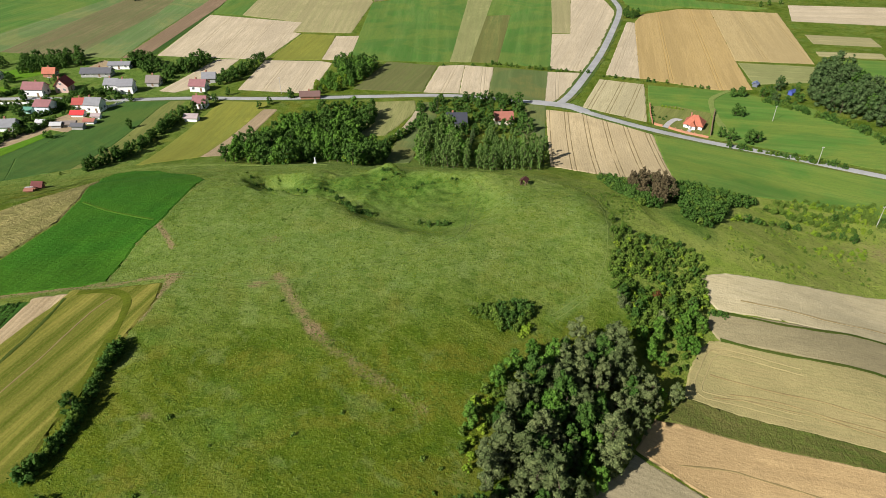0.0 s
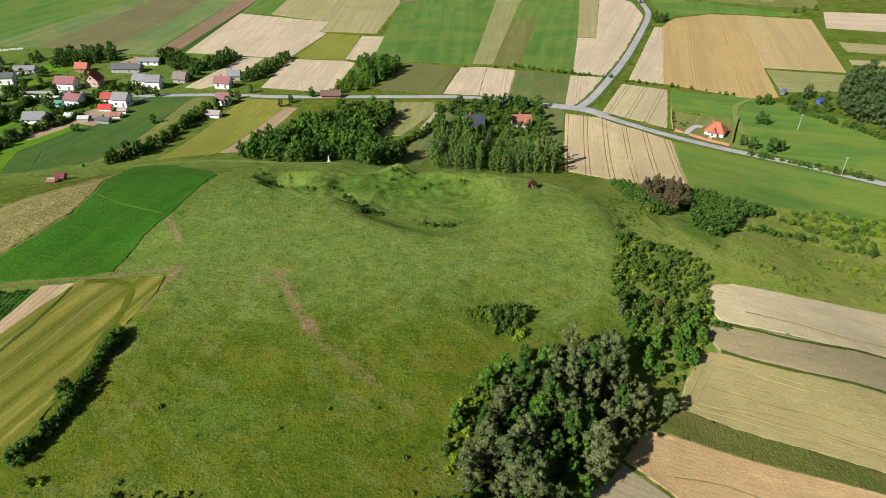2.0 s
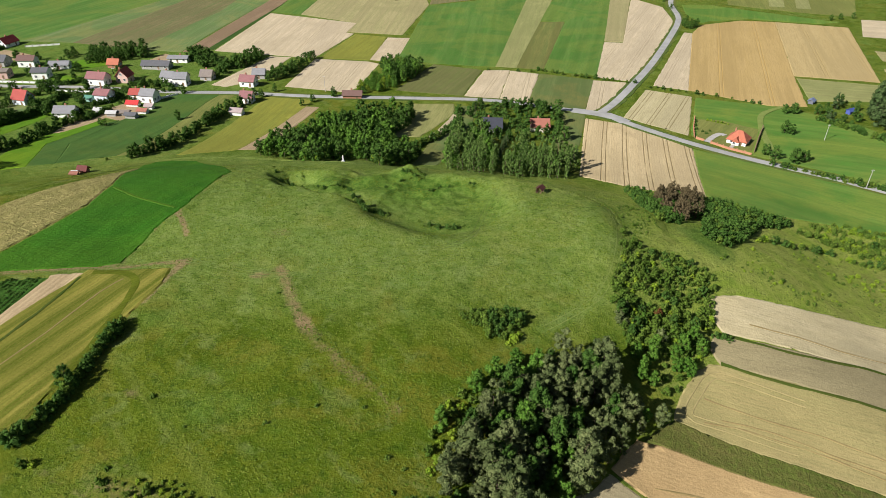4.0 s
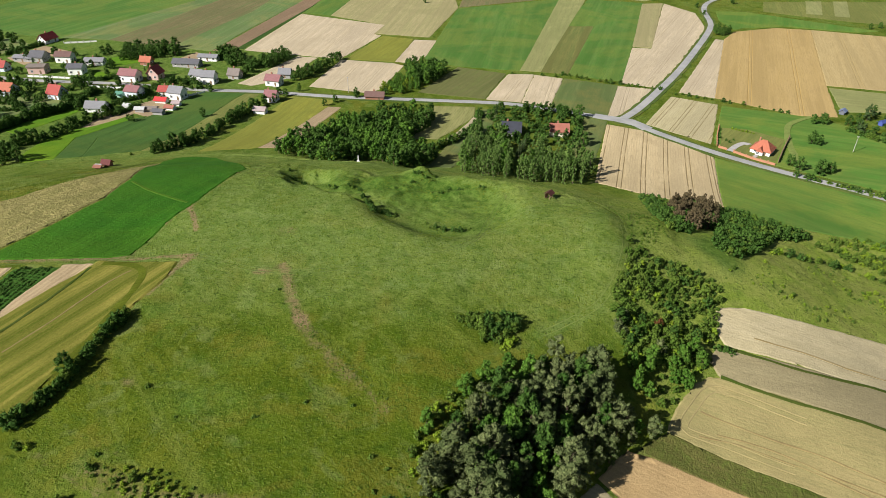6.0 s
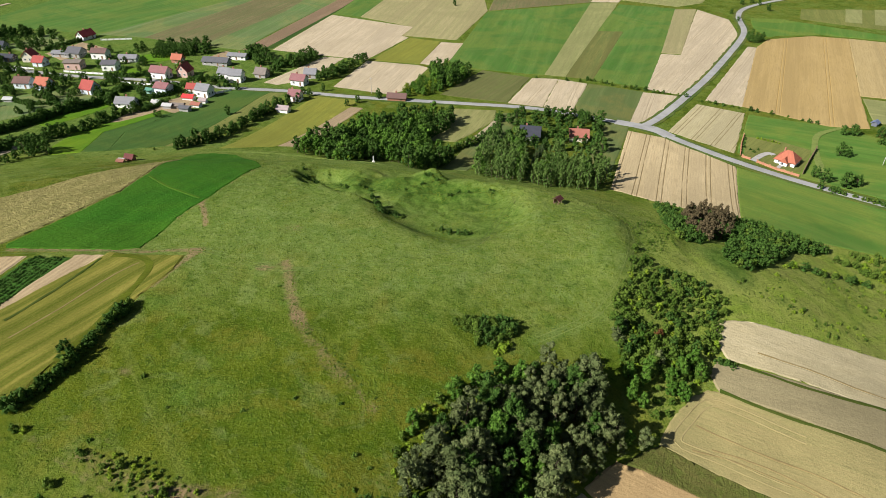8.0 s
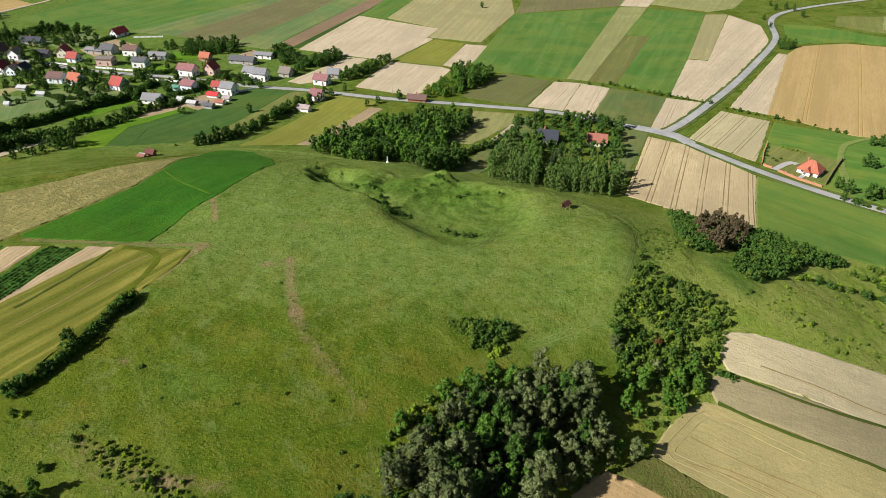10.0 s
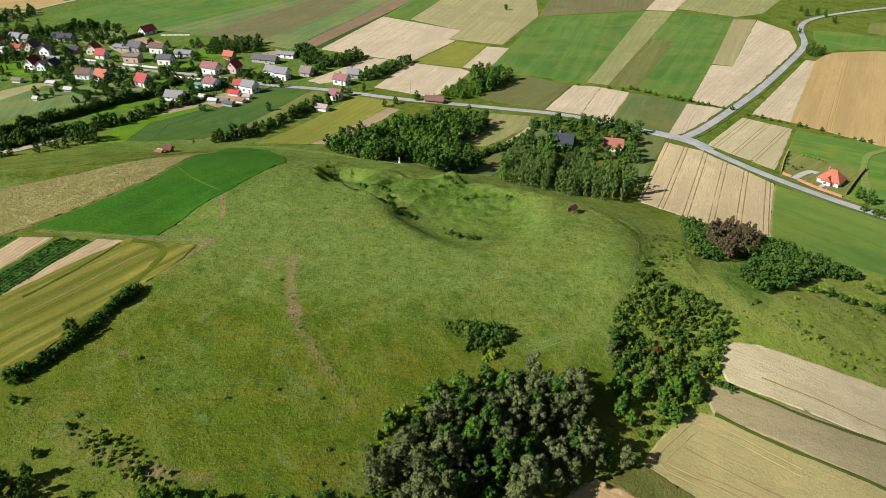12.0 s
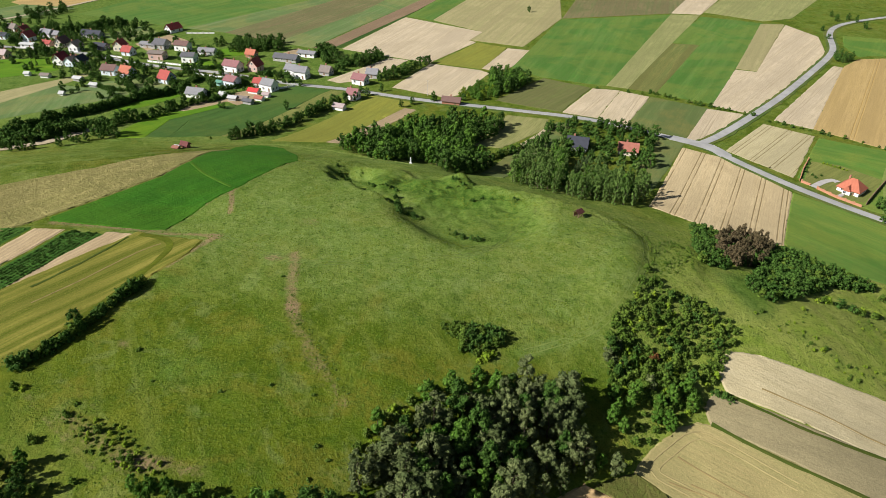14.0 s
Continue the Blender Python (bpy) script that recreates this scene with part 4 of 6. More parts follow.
field("meadow_strip", "lawn_bright", [(-177.9, 197.4), (-184.7, 207.2), (-191.9, 233.6), (-181.9, 247.4), (-174.2, 266.1), (-172, 258.6), (-179.4, 231), (-168.3, 203.4)], 80, "bright green grass strip behind the gardens")
field("meadow_strip", "green_c", [(-167.9, 203.6), (-179, 231.2), (-171.3, 260), (-166.7, 265.3), (-170.2, 232.5), (-159.1, 207.8)], 70, "darker green grass strip behind the gardens")
field("green_field", "green_c", [(-158.7, 208), (-169.7, 233.9), (-165.4, 265.9), (-162.4, 283.9), (-157.7, 304.2), (-135.5, 309.1), (-137.6, 294.5), (-139, 249.7), (-141.2, 219.5)], 82, "smooth green crop strip behind the village")
field("dry_strip", "dry_olive", [(-140.8, 219.7), (-138, 249.2), (-137, 294.7), (-134.4, 308.4), (-127.8, 309.1), (-130.1, 287.5), (-131.8, 253.3), (-130.2, 224.6)], 87, "dry olive grass strip beside a hedge")
field("lawn", "lawn_bright", [(-217.9, 234.9), (-212, 267.8), (-207.2, 277.7), (-203.1, 270.6), (-204, 254.6), (-209.5, 231.9)], 80, "bright green lawn between two hedges")
field("bare_plot", "bare", [(-186, 245.4), (-187.2, 260.2), (-181.6, 273.4), (-175.3, 269.8), (-178.1, 247.1)], 95, "bare sandy garden plot")
field("mown_meadow", "green_b", [(-188.2, 107.6), (-256.9, 198.5), (-240.1, 228), (-228.4, 260.8), (-214.2, 283.8), (-231.1, 259.6), (-280.3, 256.8), (-292.1, 201.3), (-280.5, 145.3)], 127, "bright green meadow west of the village")
field("dry_strip", "pale", [(-301.4, 166.2), (-297.3, 235.8), (-286.3, 265.9), (-282.1, 282.1), (-277.4, 275.5), (-279.3, 221.6), (-270.3, 148)], 87, "dry straw-coloured strip of grass")
field("dark_field", "dark_crop", [(-107.4, 109.6), (-108.5, 110.7), (-106, 119.3), (-103.2, 130.5), (-100.1, 143), (-102.2, 159.4), (-120.2, 203), (-119.7, 210.6), (-114.8, 213.9), (-105, 213.8), (-87.2, 196.6), (-74.4, 178.3), (-73.8, 158), (-74.6, 143.3), (-76.6, 133.5), (-76.9, 122.2), (-76.7, 118.4), (-81.1, 115.7), (-93.9, 112.3)], 76, "dense dark green crop field on the hill")
field("dry_meadow", "dry", [(-107.2, 120.2), (-104.4, 131.6), (-101.4, 144.4), (-103.9, 161), (-119.5, 198.5), (-114.5, 170.7), (-119.7, 156.4), (-125.3, 142.1), (-142.1, 119.1), (-151.7, 104.3), (-123.9, 81.3), (-114.6, 100.4)], 76, "dry straw-coloured meadow beside the dark crop")
field("striped_field", "olive_stripe2", [(-94.1, 70.5), (-84.1, 104.2), (-81.6, 113.5), (-63.1, 115.7), (-62.1, 110), (-64.3, 95.1), (-65.5, 84.6), (-66.9, 65), (-80, 56.2)], 73, "olive striped mown field with curved lanes")
field("stubble_field", "stubble_near", [(-92.9, 75.3), (-89.7, 99.7), (-88.5, 110.1), (-81.9, 112.1), (-84.8, 103.3), (-93, 72.8)], 83, "pale stubble strip with straw rows")
field("potato_field", "dark_rows", [(-100.2, 52.2), (-98.3, 106.2), (-89.5, 108.8), (-92.7, 51.7)], 88, "dark green potato rows between stubble strips")
field("stubble_field", "stubble_near", [(-105.8, 55.4), (-107.7, 104.4), (-100.1, 106.7), (-102, 53.3)], 92, "far straw strip beside the potato rows")
field("potato_field", "dark_rows", [(-117.3, 58.8), (-116.3, 101.4), (-109.4, 104.4), (-108.6, 57)], 89, "second strip of dark green crop rows")
field("yard", "bare", [(-305.2, 342.7), (-301.4, 371.1), (-279.2, 363.2), (-285.3, 332.3)], 82, "bare beige farm yard between houses")
field("lawn", "lawn_bright", [(-246.6, 328.1), (-223.4, 326.8), (-221.3, 313.3), (-240.7, 315.7)], -3, "bright green lawn beside the village road")
field("lawn", "green_b", [(-345, 352.9), (-339.3, 384.8), (-309.2, 371.4), (-317.8, 340.6)], 80, "green paddock behind the village houses")
field("lawn", "lawn_bright", [(-246.3, 351.5), (-235.4, 362.1), (-220.3, 350.3), (-231.4, 337.2)], 44, "bright green lawn among garden trees")
field("yard", "bare", [(-184.3, 272.3), (-176.5, 288.6), (-158.5, 279.3), (-166.7, 265.3)], 64, "bare cluttered yard with sheds")
field("lawn", "lawn_bright", [(-358.2, 276.7), (-329.6, 296.7), (-302.9, 278.6), (-320.7, 254.4)], 35, "bright green village paddock")
field("yard", "bare", [(-201.8, 360.9), (-198.3, 374.4), (-187.4, 368.4), (-192.7, 354.6)], 75, "bare beige yard beside a barn")
field("lawn", "green_b", [(-265.8, 262.5), (-250.9, 280.3), (-214.2, 283.8), (-217, 273.6), (-242.4, 251.5)], 50, "mown green garden strip")
field("stubble_field", "stubble", [(89.9, 347.7), (129.7, 464.6), (134.1, 463), (106.5, 341.9)], 71, "narrow stubble strip beside the road")
field("wheat_field", "gold", [(107.1, 341.9), (135.2, 464.6), (146.6, 488.1), (177.7, 504.3), (200.6, 502.5), (170.6, 373.8), (160.2, 323.6), (142.2, 322.7)], -103, "large golden ripe wheat field")
field("wheat_field", "gold_pale", [(171.2, 373.8), (201.4, 502.5), (246.9, 491.6), (213.6, 367.3)], 77, "paler golden part of the wheat field")
field("garden_plot", "pale_green", [(171.2, 369.4), (211.1, 361.9), (198.7, 335.3), (164.9, 331.6)], -11, "pale garden plot behind the wheat")
field("wheat_field", "tram_pale", [(68, 297.9), (84.9, 339.9), (106.2, 331.6), (93.5, 278.6)], 68, "pale wheat field with dark wheel lanes")
field("meadow", "meadow_bright", [(108.4, 329.8), (147.5, 321), (175.7, 300.6), (208.4, 234.8), (195.1, 215.1), (145.1, 245.6), (115.8, 259.7), (95.3, 279.3)], -13, "bright green meadow behind the villa")
field("wheat_field", "tram", [(41.7, 222.5), (49.9, 294), (65.8, 288.7), (91.7, 262.6), (84.4, 210.2), (61.5, 211.9)], 83, "ripe wheat field with paired wheel lanes")
field("meadow", "meadow_bright", [(92.5, 261.9), (115.6, 249), (149.7, 231), (205.8, 201.1), (186.5, 175.4), (124.5, 201.5), (93, 200.7), (85.3, 211.6)], -29, "smooth green meadow below the road")
field("stubble_field", "stubble", [(267, 517.6), (334.7, 509.9), (406.1, 495.2), (362.6, 434.3), (306.4, 455.1), (247.3, 467.8)], -6, "pinkish far stubble field")
field("stubble_field", "pale", [(239.2, 431.4), (277.5, 423.1), (272.8, 402.1), (234.3, 409.8)], -12, "pale stubble plot in a meadow")
field("stubble_field", "pale", [(227.5, 392.3), (264.4, 387.5), (261.1, 376.1), (224.6, 382.9)], -7, "narrow pale stubble plot")
field("meadow", "meadow_bright", [(233.9, 374.9), (299.8, 369.4), (256.8, 306.1), (215.4, 322.7)], -5, "yellowish green far meadow")
field("dry_meadow", "dry_clearing", [(-37.7, 259.7), (-34.4, 304.5), (-14.5, 306.8), (-13, 293.3), (-25.4, 261.2)], 86, "dry olive meadow in a clearing beside the wood")
field("wheat_field", "near_pale", [(65.4, 130.7), (72.7, 133.4), (129, 142.1), (169.3, 132.4), (150.4, 109.7), (108.2, 118.2), (65.6, 119.9), (62.9, 124.3)], -2, "pale ripe wheat field at the hill's foot")
field("rye_field", "near_grey", [(62.9, 117.6), (69, 118.2), (108.2, 118.2), (150.1, 109.3), (141.4, 99), (100.1, 105.5), (63, 110.7), (61.5, 113.7)], 0, "grey-brown ripe field with rough texture")
field("wheat_field", "near_olive", [(56.8, 106.4), (60.3, 109.4), (64.7, 109.9), (99.5, 104.6), (140.7, 98.2), (123.5, 78.3), (88, 84.7), (50.1, 93.7), (52.9, 100.3)], -9, "straw and olive field with curved drill lanes")
field("wheat_field", "near_orange", [(36.3, 79.9), (41.9, 87), (46.3, 86.9), (85, 79.4), (118.6, 72.9), (96.5, 48.7), (76.7, 65.2), (48.2, 71.8)], -11, "orange-tan ripe field beside the wood")
field("weed_strip", "weeds", [(50.3, 93.3), (87.8, 84.3), (123.1, 77.9), (119, 73.3), (85.2, 79.8), (46.4, 87.3), (43.6, 87.7)], -13, "dark weedy strip between two ripe fields")
field("stubble_field", "near_greyish", [(31.9, 74), (35.6, 78.2), (47, 71.4), (75.2, 64.1), (60.4, 47.5), (24.8, 63.6), (25.9, 69.7)], -15, "greyish stubble field with curved lanes")

field("wheat_field", "gold", [(-467.5, 400.1), (-447.5, 418.3), (-441.0, 446.8), (-469.3, 456.7), (-510.1, 439.3), (-502.2, 410.3)], 60, "distant golden wheat field behind the village")
field("meadow_strip", "green_b", [(-490.5, 376), (-443.8, 355.0), (-437.1, 376.6), (-433, 412), (-450, 412), (-485.5, 407.2)], 70, "light green meadow beyond the village")
field("lawn", "green_b", [(-356, 272), (-336.9, 264.3), (-318, 282), (-323.3, 293.2), (-347.5, 288)], 30, "light green paddock at the village edge")
field("meadow", "meadow_bright", [(145.9, 552.7), (166.7, 554.2), (195.9, 537.6), (229.5, 518.1), (246.6, 507.5), (231.4, 501.7), (184.6, 510.7), (154.9, 500.7), (147.8, 494.5), (142.5, 521.4)], 75, "smooth green meadow strip behind the wheat")
field("fallow_field", "dry_olive", [(191.9, 596.9), (246.0, 605.9), (301.6, 615.2), (266.9, 527.7), (238.7, 533.7), (206.7, 547.0), (182.6, 558.8)], 80, "far olive fallow land behind the wheat")
field("dry_strip", "pale_green", [(226.9, 605.0), (239.7, 607.2), (224.4, 553.8), (213.4, 555.9)], 80, "far straw-coloured strip of fallow land")
field("dry_strip", "pale_green", [(249.6, 608.8), (260.9, 610.7), (242.5, 549.1), (232.6, 551.3)], 80, "far straw-coloured strip of fallow land")
field("garden_lawn", "dry_olive", [(97.2, 276), (99.6, 288), (102.2, 299.3), (113, 299), (127.2, 289.6), (122, 276.5), (116.8, 263.8), (108.5, 266)], 60, "mown olive lawn of the villa garden")
field("mown_meadow", "olive_green", [(-21.8, 221.9), (-20, 251.1), (-13, 289.3), (-9.5, 304.5), (-2.5, 304), (-3.6, 284.1), (-9.4, 255.6), (-13.1, 222.9)], 80, "mown olive-green meadow between the wood and the planted stand")
field("mown_meadow", "olive_green", [(37.5, 304.3), (50.0, 299.0), (42.4, 250), (40.8, 240.5), (34.8, 250.7), (33.2, 265.3), (35.7, 287.1)], 80, "mown olive-green plot beside the farmhouse garden")

# ---- roads and tracks ----
CROP_PATH = crop_material("trodden_crop", (0.075, 0.160, 0.014), (0.060, 0.140, 0.012), 40, row=1.0, row_depth=0.2)
LANE = plain_material("worn_straw_lane", (0.34, 0.28, 0.125), 0.95, 0.8, 0.5)
VERGE = crop_material("verge_grass", (0.070, 0.120, 0.024), (0.110, 0.145, 0.036), 0, row=2.0, row_depth=0.1)
road_1 = tagged(link_mesh("road_1", ribbon(main, 4.0, 0.27), ASPHALT), "pale grey worn asphalt country road", "road", kind="structure")
road_2 = tagged(link_mesh("road_2", ribbon(side, 4.0, 0.30), ASPHALT), "pale grey side road climbing to the horizon", "road", kind="structure")
for line, n in ((main, "verge"), (side, "verge")):
    tagged(link_mesh(n, ribbon(line, 7.2, 0.20, ragged=0.3), VERGE), "mown grass verge under the road", "verge", kind="structure")
tagged(link_mesh("junction", ribbon([(44, 304.5), (53, 302), (61, 299.5), (68, 291)], 6.2, 0.285), ASPHALT), "widened asphalt at the road fork", "road", kind="structure")
tagged(link_mesh("lane", ribbon(drive, 2.6, 0.32, ragged=0.4), RUT), "curved sandy farm lane across the meadow", "track", kind="structure")
tagged(link_mesh("footpath", ribbon(crop_path, 0.8, 0.24, 0, 2.0, 0.5), CROP_PATH), "trodden light green path through the crop", "footpath", kind="structure")
tagged(link_mesh("lane", ribbon(forestlane, 3.0, 0.35, ragged=0.5), SAND), "pale sandy lane beside the trees", "track", kind="structure")
tagged(link_mesh("lane", ribbon(sandroad, 5.5, 0.3, ragged=0.3), SAND), "pale gravel road behind a tree row", "track", kind="structure")
tagged(link_mesh("lane", ribbon(farroad, 4.0, 0.3), SAND), "far pale gravel road", "track", kind="structure")
for line, label in ((hilltrk, "faint wheel ruts worn into the hilltop grass"), (rimtrk, "wheel ruts curving along the hill's edge"), (farmtrk, "grassy cart track along the hill's foot")):
    base = tagged(new("cart_track"), label, "track", kind="structure")
    for side_of in (-0.8, 0.8):
        part("wheel_rut", ribbon(line, 0.17, 0.03, 0.85 * side_of, 1.5, 0.9), RUT_DARK if line is hilltrk else RUT, base)

WEEDS = crop_material("weedy_balk", (0.050, 0.090, 0.010), (0.085, 0.105, 0.020), -20, row=1.0, row_depth=0.2)
MOWN = crop_material("mown_band", (0.090, 0.118, 0.009), (0.110, 0.132, 0.012), 40, row=0.9, row_depth=0.25)
for line in (balk1, balk2, [(-85.4, 84.5), (-83.7, 92.5), (-82.3, 101), (-82.0, 110.5)]):
    tagged(link_mesh("grass_balk", ribbon(line, 0.75, 0.25, 0, 2.0, 0.6), WEEDS), "weedy dark green balk between two ripe fields", "field margin", kind="structure")
tagged(link_mesh("mown_band", ribbon(turn_lane, 1.7, 0.225, 0, 1.5, 0.4), MOWN), "darker mown lane turning at the field's end", "field", kind="structure")

DARK_LANE = plain_material("crushed_straw_lane", (0.27, 0.205, 0.085), 0.95, 0.8, 0.5)
for label, lines in (
        ("brown wheel lanes along the straw and olive field", ([(57.2, 100.4), (68.1, 97.9), (79.6, 95.9), (92.4, 92.2), (120, 85.5)], [(56.1, 94.5), (64.3, 94.5), (77.7, 91.7), (89.9, 87.8), (118, 80.5)], [(60.0, 95.9), (70.7, 94.9), (81.3, 91.5), (90.7, 89.3)])),
        ("flattened brown streaks in the pale ripe field", ([(72.4, 123.8), (85.6, 123.6), (97.2, 122.7), (112.5, 123.6), (135, 119)],)),
        ("wheel lanes across the orange-tan ripe field", ([(43.8, 77.8), (53.6, 77.8), (59.4, 76.2), (66.0, 74.2), (90, 66)],)),
        ("thin dark lane in the striped mown field", ([(-80, 80), (-77, 92), (-75.0, 101.8), (-73.4, 107.6), (-71.7, 110.8)],))):
    lane_set = tagged(new("drill_lanes"), label, "track", kind="structure")
    for line in lines:
        part("wheel_rut", ribbon(line, 0.3, 0.225, 0, 1.5, 0.9), DARK_LANE, lane_set)

lanes = tagged(new("drill_lanes"), "curved wheel lanes round the field's end", "track", kind="structure")
for line in (headland,):
    for side_of in (-0.8, 0.8):
        part("wheel_rut", ribbon(line, 0.22, 0.225, side_of, 1.5, 0.9), LANE, lanes)

# ---- vegetation ----


def trunk_bm(rng, height, thick, limbs, spread, lean=0.0):
    """A tapered trunk with limbs."""
    bm = bmesh.new()

    def tube(a, b, ra, rb, n=6):
        way = (b - a).normalized()
        s = way.orthogonal().normalized()
        t = way.cross(s)
        lo = [bm.verts.new(a + ra * (s * math.cos(k * 2 * math.pi / n) + t * math.sin(k * 2 * math.pi / n))) for k in range(n)]
        hi = [bm.verts.new(b + rb * (s * math.cos(k * 2 * math.pi / n) + t * math.sin(k * 2 * math.pi / n))) for k in range(n)]
        for k in range(n):
            bm.faces.new((lo[k], lo[(k + 1) % n], hi[(k + 1) % n], hi[k]))
        bm.faces.new(hi)

    p, r = Vector((0, 0, -0.5)), thick
    for k in range(4):
        q = p + Vector((rng.uniform(-.05, .05) * height + lean, rng.uniform(-.05, .05) * height, height * 0.22 + 0.13))
        tube(p, q, r, r * 0.72)
        if k:
            for _ in range(limbs):
                a = rng.uniform(0, 2 * math.pi)
                b = q + Vector((math.cos(a) * spread, math.sin(a) * spread, spread * rng.uniform(0.4, 0.9)))
                tube(q - Vector((0, 0, 0.2)), b, r * 0.42, r * 0.12, 5)
        p, r = q, r * 0.72
    return bm


def unit_ball(level):
    """Corners and faces of an icosphere of radius 1."""
    bm = bmesh.new()
    bmesh.ops.create_icosphere(bm, subdivisions=level, radius=1.0)
    co = np.array([v.co[:] for v in bm.verts])
    tri = np.array([[v.index for v in f.verts] for f in bm.faces])
    bm.free()
    return co, tri


BALL = {level: unit_ball(level) for level in (1, 2)}


def crown_mesh(name, rng, height, base, radius, lobes, count, size, shape="round"):
    """A crown of uneven leafy lobes with gaps between them, each a rough clump covered with leaf sprays."""
    g = np.random.default_rng(rng.randrange(1 << 30))
    centres, radii = [], []
    for k in range(lobes):
        f = (k + 0.5) / lobes
        f = min(1.0, max(0.0, f + g.uniform(-.06, .06)))
        if shape == "round":
            prof = math.sqrt(max(0.02, 1 - (2 * f - 0.75) ** 2 / 1.6))
        elif shape == "poplar":
            prof = 0.9 * math.sin(math.pi * min(1, 0.12 + 0.85 * f)) ** 0.6
        elif shape == "tall":
            prof = math.sin(math.pi * min(1, 0.2 + 0.78 * f)) ** 0.75
        elif shape == "spruce":
            prof = 1.05 - f
        else:
            prof = math.sqrt(max(0.05, 1 - f * f))
        a = k * 2.39996 + g.uniform(-.5, .5)
        rr = radius * prof * g.uniform(0.35, 0.85)
        lr = radius * g.uniform(0.75, 1.45) * (0.5 + 0.5 * prof) / lobes ** 0.42
        centres.append((math.cos(a) * rr, math.sin(a) * rr, base + (height - base) * f * 0.93))
        radii.append(lr)
    centres, radii = np.array(centres), np.array(radii)
    stretch = g.uniform(0.75, 1.3, (lobes, 3))
    if shape in ("poplar", "spruce"):
        stretch[:, 2] *= 1.35
    # the dense inside of each lobe
    ball, faces = BALL[2 if size <= 0.2 and radius > 1.8 else 1]
    dent = g.uniform(0.62, 1.02, (lobes, len(ball), 1))
    inner = (centres[:, None] + ball[None] * dent * (stretch * radii[:, None] * 0.92)[:, None]).reshape(-1, 3)
    inner[:, 2] = np.maximum(inner[:, 2], 0.0)
    inner_tri = (faces[None] + (np.arange(lobes) * len(ball))[:, None, None]).reshape(-1, 3)
    # leaf sprays on the lobes
    pick = g.choice(lobes, count, p=radii ** 2 / (radii ** 2).sum())
    way = g.normal(size=(count, 3))
    way[:, 2] = way[:, 2] * 0.9 + 0.25
    way /= np.linalg.norm(way, axis=1)[:, None]
    pos = centres[pick] + way * stretch[pick] * (radii[pick] * g.uniform(0.72, 1.22, count))[:, None]
    if shape == "spruce":
        pos[:, 2] -= 0.15 * np.hypot(pos[:, 0], pos[:, 1])
    keep = pos[:, 2] > base * 0.55
    pos, way = pos[keep], way[keep]
    n = len(pos)
    normal = way + 0.42 * g.normal(size=(n, 3))
    normal /= np.linalg.norm(normal, axis=1)[:, None]
    u = np.cross(normal, g.normal(size=(n, 3)))
    u /= np.linalg.norm(u, axis=1)[:, None]
    v = np.cross(normal, u)
    s = size * g.uniform(0.55, 1.35, (n, 1))
    quad = np.stack([pos - u * s, pos + v * s * 0.62 + normal * s * 0.25, pos + u * s, pos - v * s * 0.62 + normal * s * 0.1], 1)
    i = np.arange(n) * 4 + len(inner)
    me = bpy.data.meshes.new(name)
    me.from_pydata(np.concatenate([inner, quad.reshape(-1, 3)]).tolist(), [], np.concatenate([inner_tri, np.stack([i, i + 1, i + 2], 1), np.stack([i, i + 2, i + 3], 1)]).tolist())
    return me


RNG = random.Random(7)
STOCK = {}


def stock(kind, k):
    """The trunk and crown meshes of one sort of plant, made once and shared."""
    if (kind, k) not in STOCK:
        name, leaf, h, base, r, lobes, count, size, shape, thick = KINDS[kind][:10]
        rng = random.Random(kind + str(k))
        f = rng.uniform(0.88, 1.12)
        wood = bpy.data.meshes.new("trunk" if thick > 0.07 else "stem")
        bm = trunk_bm(rng, h * 0.72, thick, 2, r * 0.55)
        bm.to_mesh(wood)
        bm.free()
        wood.materials.append(BARK)
        leaves = crown_mesh("crown" if thick > 0.07 else "foliage", rng, h * f, base, r / f, lobes, count, size, shape)
        leaves.materials.append(LEAF[leaf])
        STOCK[kind, k] = wood, leaves
    return STOCK[kind, k]


MASS = {}


